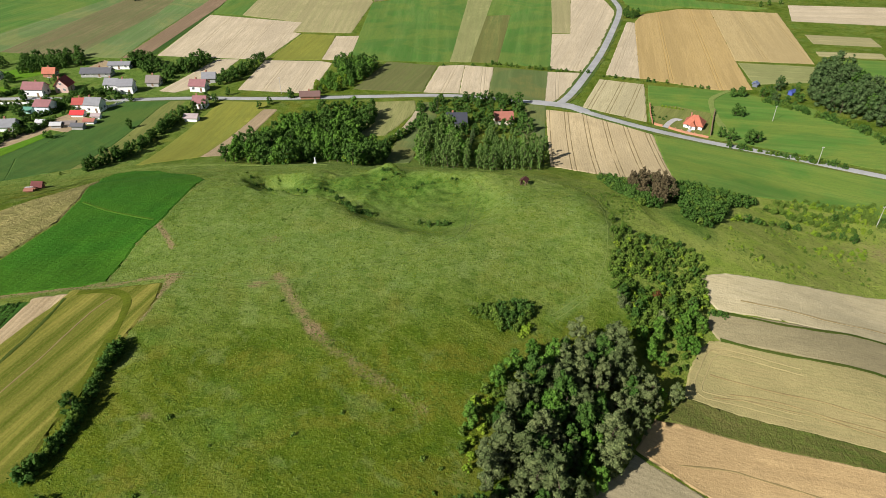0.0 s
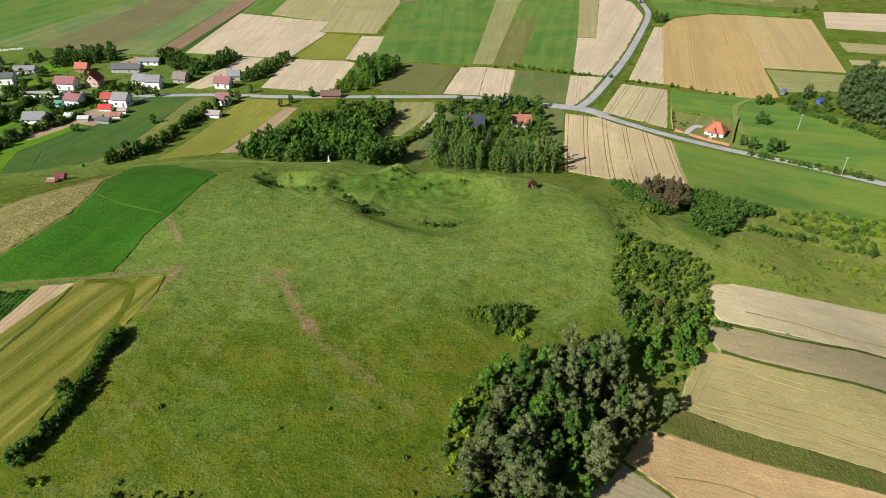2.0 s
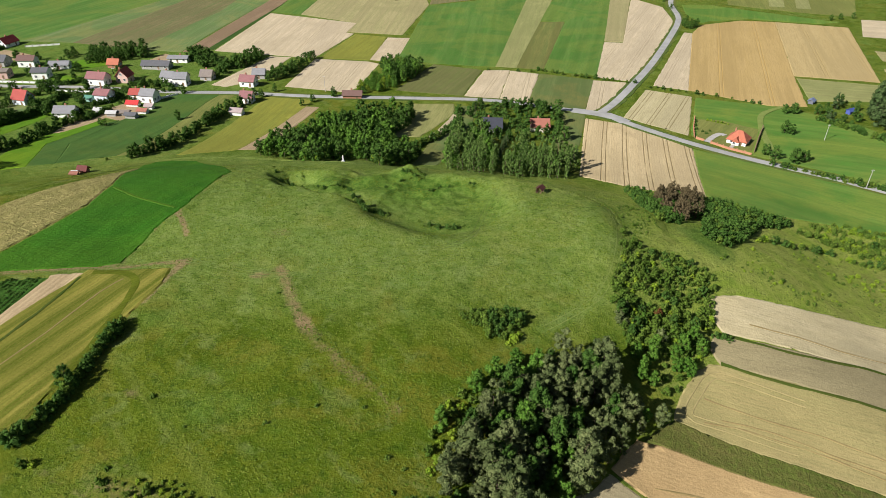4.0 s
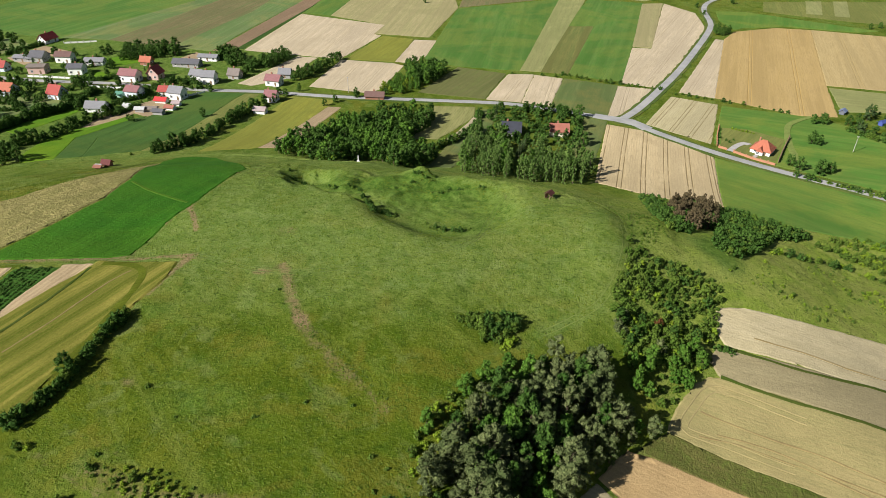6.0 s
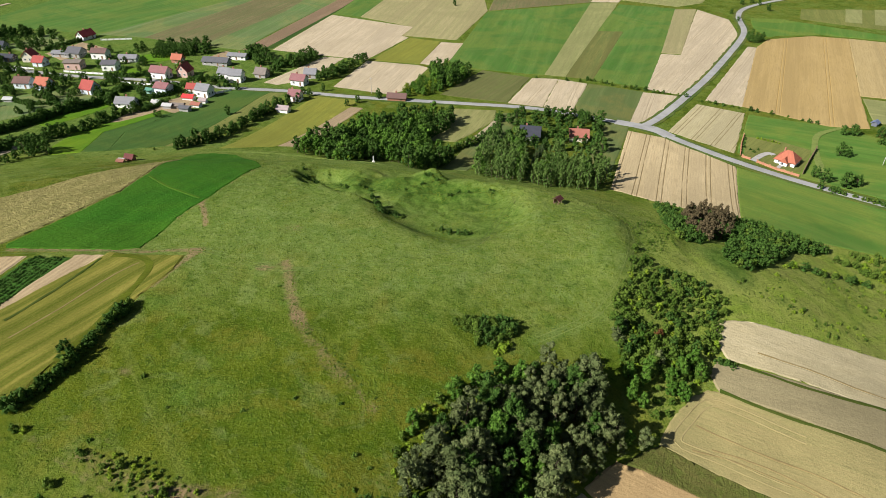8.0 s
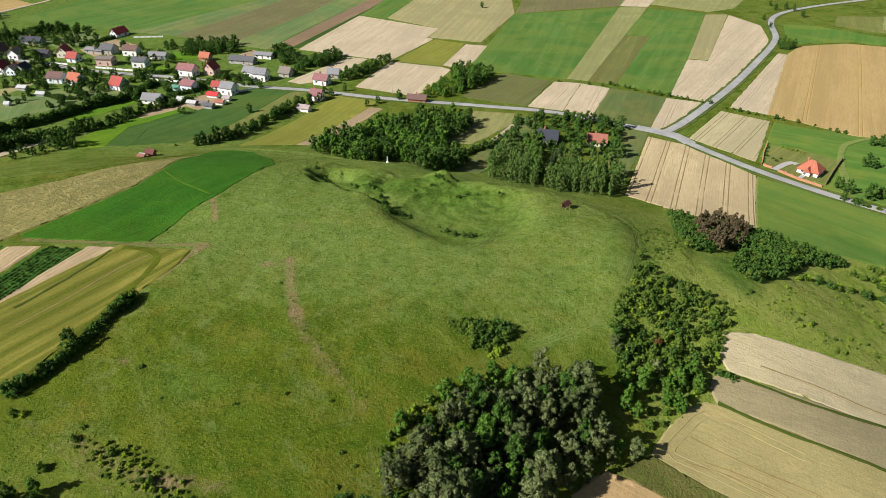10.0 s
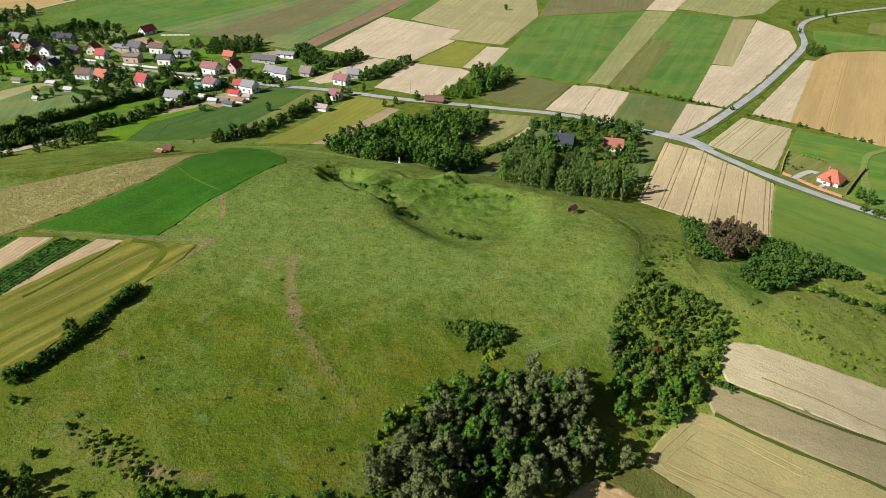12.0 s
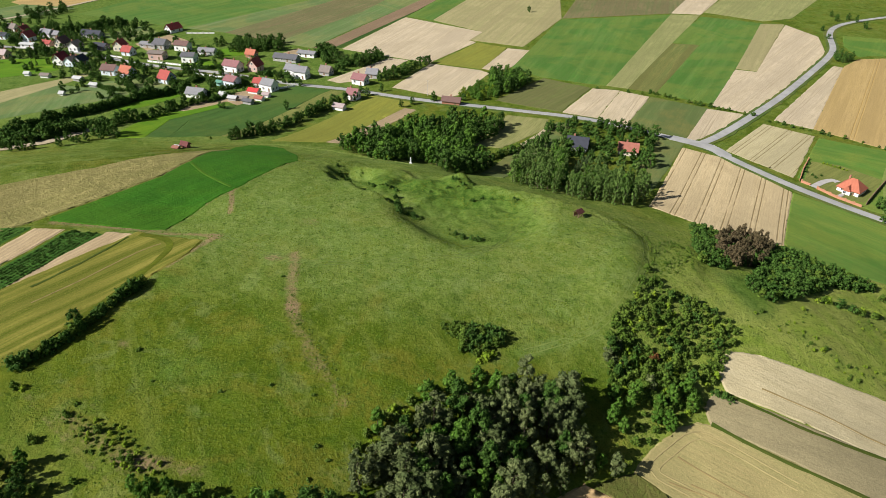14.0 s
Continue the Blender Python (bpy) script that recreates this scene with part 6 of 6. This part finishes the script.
def house(x, y, turn, length, depth, wall_h, roof_h, wall, roof, hip=0.0):
    """A house with a pitched roof: the ridge runs along its length."""
    small = length < 9 and wall_h < 3
    root = tagged(new("shed" if small else "house"), "%s %s with a %s roof" % (WALL_WORD[wall], "wooden shed" if small else "rendered house", ROOF_WORD[roof]), "shed" if small else "house", "village buildings")
    root.matrix_basis = pose(x, y, ground_height(x, y) + 0.1, 0, 0, turn)
    length, depth, wall_h, roof_h = 0.72 * length, 0.74 * depth, 0.80 * wall_h, 0.78 * roof_h
    a, b = length / 2, depth / 2
    bm = bmesh.new()
    low = [bm.verts.new(p) for p in ((-a, -b, -.8), (a, -b, -.8), (a, b, -.8), (-a, b, -.8))]
    top = [bm.verts.new(p) for p in ((-a, -b, wall_h), (a, -b, wall_h), (a, b, wall_h), (-a, b, wall_h))]
    for k in range(4):
        bm.faces.new((low[k], low[(k + 1) % 4], top[(k + 1) % 4], top[k]))
    if not hip:
        e, w = bm.verts.new((a, 0, wall_h + roof_h - .12)), bm.verts.new((-a, 0, wall_h + roof_h - .12))
        bm.faces.new((top[1], top[2], e))
        bm.faces.new((top[3], top[0], w))
    part("wall", bm, WALLS[wall], root)
    # roof slabs with eaves
    o, t = 0.55, 0.18
    slope = roof_h / b
    bm = bmesh.new()
    for s in (-1, 1):
        ridge = a + o - hip
        up = [(-ridge, 0, wall_h + roof_h), (ridge, 0, wall_h + roof_h), (a + o, s * (b + o), wall_h - o * slope), (-a - o, s * (b + o), wall_h - o * slope)]
        hi = [bm.verts.new((p[0], p[1], p[2] + t)) for p in up]
        lo = [bm.verts.new(p) for p in up]
        for f in (hi, lo[::-1], *[(lo[k], lo[(k + 1) % 4], hi[(k + 1) % 4], hi[k]) for k in range(4)]):
            bm.faces.new(f)
    if hip:
        for s in (-1, 1):
            up = [(s * (a + o - hip), 0, wall_h + roof_h), (s * (a + o), -(b + o), wall_h - o * slope), (s * (a + o), b + o, wall_h - o * slope)]
            hi = [bm.verts.new((p[0], p[1], p[2] + t)) for p in up]
            lo = [bm.verts.new(p) for p in up]
            for f in (hi, lo[::-1], *[(lo[k], lo[(k + 1) % 3], hi[(k + 1) % 3], hi[k]) for k in range(3)]):
                bm.faces.new(f)
    bmesh.ops.recalc_face_normals(bm, faces=bm.faces[:])
    roof_ob = part("roof", bm, ROOFS[roof], root, ROOF_WORD[roof] + " roof")
    if not small:
        bm = bmesh.new()
        cx = RNG.uniform(-.3, .3) * length
        box(bm, cx - .35, cx + .35, .3, 1.0, wall_h + roof_h - 1.0, wall_h + roof_h + 0.9)
        part("chimney", bm, WALLS["brick"], roof_ob)
    # windows on all sides, a door at the front
    for floor in range(max(1, int(wall_h / 2.4))):
        z = 0.9 + 2.5 * floor
        if z + 1.3 > wall_h:
            break
        n = max(1, int(length / 3.4))
        for k in range(n):
            wx = -a + length * (k + 0.5) / n
            if floor or k != n // 2 or small:
                add_window(root, wx, -b - .04, z, 0)
            add_window(root, wx, b + .04, z, 180)
        for s in (-1, 1):
            for wy in (-b * 0.45, b * 0.45):
                add_window(root, s * (a + .04), wy, z, 90 * s)
    if roof_h > 2.8 and not hip:
        for s in (-1, 1):
            add_window(root, s * (a + .04), 0, wall_h + 0.3, 90 * s)
    if not small:
        bm = bmesh.new()
        n = max(1, int(length / 3.4))
        dx = -a + length * (n // 2 + 0.5) / n
        box(bm, dx - .5, dx + .5, -b - .06, -b + .02, 0, 2.05)
        part("door", bm, WOOD, root)
        bm = bmesh.new()
        box(bm, dx - .9, dx + .9, -b - 1.0, -b - .07, -.8, 0.02)
        part("doorstep", bm, CONCRETE, root)
    return root


for x, y, length, depth, wall_h, roof_h, wall, roof, turn in (
(-305.3, 380.2, 14, 9, 3.2, 4, 'white', 'darkred', 72),
(-302.1, 326.9, 9, 9, 4.5, 4, 'cream', 'red', 90),
(-289.4, 320.4, 9, 8, 3.5, 3.5, 'bluewhite', 'red', 0),
(-289.9, 339.5, 17, 7, 3, 1.5, 'grey', 'grey', 0),
(-281.4, 341.5, 12, 10, 4, 3.5, 'grey', 'darkgrey', 0),
(-265.8, 320.2, 13, 9, 5, 1.2, 'pink', 'greybrown', 0),
(-265, 342.2, 13, 8, 5, 2.5, 'white', 'brown', 0),
(-243.4, 322.6, 11, 9, 5, 2, 'white', 'darkgrey', 0),
(-244.3, 340.4, 15, 7, 3, 2, 'white', 'grey', 0),
(-226.6, 283.3, 10, 9, 4, 4.5, 'bluewhite', 'red', -6),
(-254.7, 283.5, 10, 9, 4, 4, 'bluewhite', 'orange', -6),
(-268, 284.2, 12, 9, 4, 3, 'bluewhite', 'brown', 0),
(-206.2, 315.8, 14, 9, 5, 3.2, 'white', 'mauve', 0),
(-194.8, 321.8, 9, 9, 4.5, 4.5, 'pink', 'red', 90),
(-214.4, 345.6, 9, 6, 3, 3, 'brick', 'orange', 0),
(-189.1, 346.4, 22, 8, 3, 2.5, 'grey', 'darkgrey', 0),
(-182.5, 360.2, 16, 7, 3, 1.5, 'white', 'grey', 0),
(-169.8, 322.3, 9, 8, 5, 3, 'white', 'grey', 0),
(-161.7, 319.7, 10, 8, 5.5, 3, 'white', 'grey', 0),
(-188.4, 291.3, 10, 9, 5, 2.5, 'bluewhite', 'mauve', 0),
(-196.3, 290.3, 5, 4, 2.2, 1.2, 'teal', 'green', 0),
(-174.7, 297.1, 8, 7, 3.5, 2.5, 'white', 'red', 0),
(-165.8, 293.2, 10, 8, 5, 3, 'white', 'grey', 0),
(-170.7, 285.7, 8, 4.5, 2, 1.4, 'white', 'brightred', 0),
(-168.6, 272.8, 8, 4, 2, 1, 'grey', 'greybrown', 0),
(-160.7, 276.3, 6, 4, 2, 1, 'white', 'brick', 0),
(-194.6, 268.8, 13, 8, 3, 3, 'white', 'grey', 0),
(-152.1, 330.8, 9, 7, 3, 3.5, 'grey', 'greybrown', 0),
(-125.9, 323, 11, 8, 4, 3, 'white', 'mauve', 0),
(-124.6, 336.1, 9, 6, 3.5, 3, 'grey', 'grey', 0),
(-117.1, 298, 8, 7, 4, 3, 'white', 'mauve', 0),
(-115.6, 280, 8, 5, 2.5, 1.5, 'white', 'pinkgrey', 0),
(-66.4, 310.2, 13, 5, 2.5, 2.2, 'brick', 'brown', 0),
(6.1, 274.4, 12, 8.5, 3, 4.2, 'grey', 'slate', 0),
(27.5, 277.7, 11, 8, 3.2, 3.2, 'cream', 'brick', 6),
(-393.8, 332.6, 9, 8, 4, 4, 'pink', 'red', 90),
(-377.8, 322.2, 9, 9, 4, 4, 'bluewhite', 'red', 90),
(-375, 335.2, 12, 8, 3.5, 3, 'white', 'grey', 0),
(-368.7, 336.1, 10, 7, 3, 2.5, 'grey', 'grey', 0),
(-355.1, 317.2, 10, 6, 2.5, 2, 'pink', 'red', 0),
(-344.7, 320, 11, 9, 3.5, 4.5, 'cream', 'brown', 90),
(-327.5, 314.9, 9, 9, 4.5, 3.5, 'white', 'greybrown', 90),
(-345.4, 345.8, 21, 8, 3, 3, 'grey', 'slate', 0),
(-316, 324.2, 13, 7, 3, 2, 'slatewall', 'slate', 0),
(-311.8, 289.1, 10, 9, 4, 4.5, 'white', 'darkred', 90),
(-302.6, 289, 9, 8, 4, 3, 'bluewhite', 'greybrown', 90),
(-300.1, 292.6, 9, 8, 3.5, 3.5, 'grey', 'slate', 90),
(-400.1, 319.7, 14, 7, 3, 2, 'bluewhite', 'slate', 0),
(-362.7, 309.4, 13, 6, 3, 1, 'white', 'greylight', 0),
(-356, 285.8, 10, 7, 3.5, 3, 'pink', 'pinkgrey', 0),
(-297.3, 265, 7, 4, 2, 1, 'white', 'greybrown', 0),
(-309.7, 263.6, 4, 3, 2, 1, 'white', 'greylight', 0),
(-274.8, 267, 7, 4, 2.2, 1, 'grey', 'greylight', 0),
(-257.3, 261.4, 6, 4, 2, 1, 'grey', 'greylight', 0),
(-260.6, 243.2, 3, 2.5, 1.8, 1, 'white', 'greylight', 0),
(-423.6, 323.7, 11, 8, 4, 3.5, 'white', 'red', 0),
(-416.1, 301.4, 11, 8, 4, 3.5, 'cream', 'brown', 0),
(-411, 337.9, 10, 7, 3.5, 3, 'white', 'greybrown', 0),
# a dark-blue solar panel and a blue garden object, both built as sheds
(164.1, 328.9, 4.2, 3.2, 2.0, 1.0, 'slatewall', 'bluegrey', 60),
(177.2, 315.9, 4, 3, 2.2, 1, 'blue', 'blue', 30),
(-137.5, 194.2, 4.2, 2.8, 1.9, 1.3, 'brick', 'barnred', 0),
(-137.0, 188.6, 3, 2, 1.2, 0.4, 'brick', 'rust', 0),
(-138.6, 190.9, 2.0, 1.6, 1.1, 0.4, 'white', 'greylight', 0),
(-181.9, 274.4, 5, 3.5, 2.2, 1, 'white', 'greylight', 0),
(-173.2, 270.8, 6, 3.5, 2.2, 1, 'grey', 'greylight', 0),
(-162.6, 269.2, 7, 4, 2.4, 1, 'grey', 'darkgrey', 0),
(-160.7, 282.5, 5, 3.5, 2.2, 1, 'white', 'pinkgrey', 0),
(15.5, 649.4, 8, 5, 3, 2, 'grey', 'grey', 0),
):
    house(x, y, turn + RNG.uniform(-6, 6) + (6 if x < -240 else 0), length, depth, wall_h, roof_h, wall, roof)

# villa with the orange hipped roof, garden wall and gate posts
villa_house = house(113.6, 273.3, -30, 13.5, 12.0, 3.2, 5.0, "white", "orange", 4.2)
villa_house.matrix_basis = villa_house.matrix_basis @ Matrix.Scale(0.82, 4)
tagged(villa_house, "white villa with an orange hipped tile roof", "house", "villa buildings")

bm = bmesh.new()
for z0, y0, y1 in ((0, -1.7, 1.7),):
    v = [bm.verts.new(p) for p in ((-1.9, -6.2, 1.9), (1.9, -6.2, 1.9), (0, -6.2, 4.4), (-1.9, -2.2, 1.9), (1.9, -2.2, 1.9), (0, -2.2, 4.4))]
    for f in ((0, 1, 2), (0, 2, 5, 3), (1, 4, 5, 2)):
        bm.faces.new([v[k] for k in f])
part("front_gable", bm, ROOFS["orange"], villa_house, "orange tiled front gable")
bm = bmesh.new()
box(bm, -1.7, 1.7, -6.0, -4.6, -.5, 1.95)
part("porch", bm, WALLS["white"], villa_house)
add_window(villa_house, -.7, -6.05, 0.5, 0)


def garden_wall(pts, height, material, pillar_material, label, gap=3.0):
    """A low wall of panels between pillars, along a line of points."""
    root = tagged(new("garden_wall"), label, "wall", "garden walls")
    x0, y0 = pts[0]
    z0 = ground_height(x0, y0)
    root.matrix_basis = pose(x0, y0, z0)
    for (ax, ay), (bx, by) in zip(pts, pts[1:]):
        n = max(1, round(math.hypot(bx - ax, by - ay) / gap))
        turn = math.degrees(math.atan2(by - ay, bx - ax))
        step = math.hypot(bx - ax, by - ay) / n
        for k in range(n):
            px, py = ax + (bx - ax) * k / n, ay + (by - ay) * k / n
            m = pose(px - x0, py - y0, ground_height(px, py) - z0, 0, 0, turn)
            bm = bmesh.new()
            box(bm, .2, step - .2, -.1, .1, -.4, height)
            bm.transform(m)
            part("panel", bm, material, root)
            bm = bmesh.new()
            box(bm, -.2, .2, -.2, .2, -.4, height + .25)
            box(bm, -.26, .26, -.26, .26, height + .25, height + .35)
            bm.transform(m)
            part("pillar", bm, pillar_material, root)


BRICK_WALL = plain_material("orange_brick_wall", (0.46, 0.22, 0.13), 0.85, 3.0, 0.3)
garden_wall([(96.2, 274.6), (99.3, 272.4)], 1.0, BRICK_WALL, BRICK_WALL, "low orange brick garden wall with brick pillars")
garden_wall([(101.4, 270.2), (107.5, 264.3), (115.5, 259.4)], 1.0, BRICK_WALL, BRICK_WALL, "low orange brick garden wall with brick pillars")
garden_wall([(101.0, 300.5), (97.9, 288.2), (95.6, 275.9)], 1.0, BRICK_WALL, BRICK_WALL, "low orange brick garden wall with brick pillars")
garden_wall([(129.1, 290.4), (122.8, 276.0), (117.1, 262.0)], 1.5, WOOD, WOOD, "dark wooden garden fence beside the villa")
for pts in ([(-222, 301.5), (-200, 302)], [(-188, 316.5), (-172.8, 316)], [(-165.2, 293.4), (-156.5, 304)], [(-267, 312), (-233, 313)], [(-292.7, 378.3), (-274.3, 385.9)], [(-312, 312), (-287, 312)]):
    garden_wall(pts, 1.0, WALLS["white"], CONCRETE, "pale rendered garden wall along a village plot", 4.0)
tagged(link_mesh("driveway", ribbon([(99.8, 271.0), (104.3, 277.9), (108.2, 281.5), (110.0, 280)], 2.6, 0.30, 0, 1.5), CONCRETE), "pale paved driveway to the villa", "driveway", kind="structure")
tagged(link_mesh("garden_path", ribbon([(107.7, 264.8), (110.3, 268.6)], 1.6, 0.31, 0, 1.5), CONCRETE), "pale paved path to the villa's porch", "path", kind="structure")
for k in range(7):
    plant("shrub_lime", 106.5 + 1.4 * k, 298.2 - 0.68 * k, 0.45, "clipped garden shrubs")
for x, y in ((101.9, 281.2), (104.3, 284.3), (100.9, 283.6), (112.6, 296.1), (98.8, 286), (99.6, 291), (100.8, 296)):
    plant("shrub_dark", x, y, 0.42, "clipped garden shrubs")

# small shelter on the hill
hx, hy = 23.8, 168.5
hut_ob = tagged(new("shelter"), "small wooden shelter with a dark red roof", "shelter")
hut_ob.matrix_basis = pose(hx, hy, ground_height(hx, hy), 0, 0, 62) @ Matrix.Scale(0.72, 4)
for sx in (-1.3, 1.3):
    for sy in (-1.1, 1.1):
        bm = bmesh.new()
        box(bm, sx - .09, sx + .09, sy - .09, sy + .09, -.5, 2.1)
        part("post", bm, WOOD, hut_ob)
bm = bmesh.new()
for s in (-1, 1):
    up = [(-1.8, 0, 3.1), (1.8, 0, 3.1), (1.8, s * 1.7, 1.95), (-1.8, s * 1.7, 1.95)]
    hi = [bm.verts.new((p[0], p[1], p[2] + .1)) for p in up]
    lo = [bm.verts.new(p) for p in up]
    for f in (hi, lo[::-1], *[(lo[k], lo[(k + 1) % 4], hi[(k + 1) % 4], hi[k]) for k in range(4)]):
        bm.faces.new(f)
bmesh.ops.recalc_face_normals(bm, faces=bm.faces[:])
part("roof", bm, ROOFS["hutred"], hut_ob, "dark red boarded roof")
for z0, y0 in ((0.42, -.7), (0.42, .5)):
    bm = bmesh.new()
    box(bm, -1.2, 1.2, y0, y0 + .3, z0, z0 + .06)
    for sx in (-1.0, 0.9):
        box(bm, sx, sx + .1, y0 + .05, y0 + .25, -.3, z0)
    part("bench", bm, WOOD, hut_ob)
bm = bmesh.new()
box(bm, -1.25, 1.25, 1.02, 1.10, .1, 1.9)
part("back_wall", bm, WALLS["brick"], hut_ob)

# white stone monument
mx, my = -46.1, 210.4
stone = tagged(new("monument"), "white stone pillar monument on a stepped base", "monument")
stone.matrix_basis = pose(mx, my, ground_height(mx, my), 0, 0, 20) @ Matrix.Scale(0.62, 4)
for name, half, z0, z1 in (("step", .9, -.4, .3), ("base", .6, .3, .9)):
    bm = bmesh.new()
    box(bm, -half, half, -half, half, z0, z1)
    part(name, bm, WHITE, stone)
bm = bmesh.new()
v = box(bm, -.4, .4, -.4, .4, .9, 3.9)
for q in v[4:]:
    q.co.x *= .7
    q.co.y *= .7
part("pillar", bm, WHITE, stone)


def utility_pole(x, y, height):
    root = tagged(new("utility_pole"), "pale concrete utility pole with a crossarm", "utility pole", "utility poles")
    root.matrix_basis = pose(x, y, ground_height(x, y))
    bm = bmesh.new()
    bmesh.ops.create_cone(bm, cap_ends=True, segments=8, radius1=.15, radius2=.09, depth=height + 1, matrix=Matrix.Translation((0, 0, height / 2 - .5)))
    part("pole", bm, CONCRETE, root)
    bm = bmesh.new()
    box(bm, -.5, .5, -.06, .06, height - .5, height - .38)
    part("crossarm", bm, CONCRETE, root)
    for sx in (-.42, 0, .42):
        bm = bmesh.new()
        bmesh.ops.create_cone(bm, cap_ends=True, segments=6, radius1=.07, radius2=.04, depth=.25, matrix=Matrix.Translation((sx, 0, height - .225)))
        part("insulator", bm, WHITE, root)


for x, y, h in ((152.2, 280, 7.5), (146, 184.8, 8.0), (149.8, 233.1, 8.0), (-82.6, 317.3, 8.5)):
    utility_pole(x, y, h)


# ---- tufts, weeds and ant hills in the hilltop grass ----


def build_tufts(count):
    """Small uneven tufts of longer grass, thickest on the lower slope."""
    g = np.random.default_rng(11)
    x, y = g.uniform(-95, 62, count * 3), g.uniform(48, 200, count * 3)
    clump = np.array([noise.noise(Vector((a * 0.11, b * 0.11, 2))) for a, b in zip(x, y)])
    keep = g.random(len(x)) < 0.38 + 0.9 * clump
    for outline in (wood_near, belt_east, clearing_free):
        keep &= np.array([not inside(a, b, outline) for a, b in zip(x, y)])
    x, y = x[keep][:count], y[keep][:count]
    z = land(x, y) + np.array([wobble(a, b) for a, b in zip(x, y)])
    n = len(x)
    r, h = g.uniform(0.18, 0.5, n), g.uniform(0.04, 0.14, n)
    h = np.where(g.random(n) < 0.03, h * 1.8, h)
    verts, sides = [], 5
    turn = g.uniform(0, 6.28, n)
    for k in range(sides):
        a = turn + k * 2 * math.pi / sides
        rr = r * g.uniform(0.6, 1.3, n)
        verts.append(np.stack([x + rr * np.cos(a), y + rr * np.sin(a), z - 0.08], 1))
    verts.append(np.stack([x + 0.2 * r * g.normal(size=n), y + 0.2 * r * g.normal(size=n), z + h], 1))
    v = np.stack(verts, 1).reshape(-1, 3)
    i = np.arange(n)[:, None] * (sides + 1)
    faces = np.concatenate([np.concatenate([i + k, i + (k + 1) % sides, i + sides], 1) for k in range(sides)])
    me = bpy.data.meshes.new("grass_tufts")
    me.from_pydata(v.tolist(), [], faces.tolist())
    me.materials.append(leaf_material("tuft_grass", (0.155, 0.190, 0.026), (0.085, 0.135, 0.012), None, 0.15))
    return tagged(new("grass_tufts", me), "tufts of longer grass and weeds on the hill", "grass", kind="stuff")


clearing_free = dark_outline
build_tufts(17000)
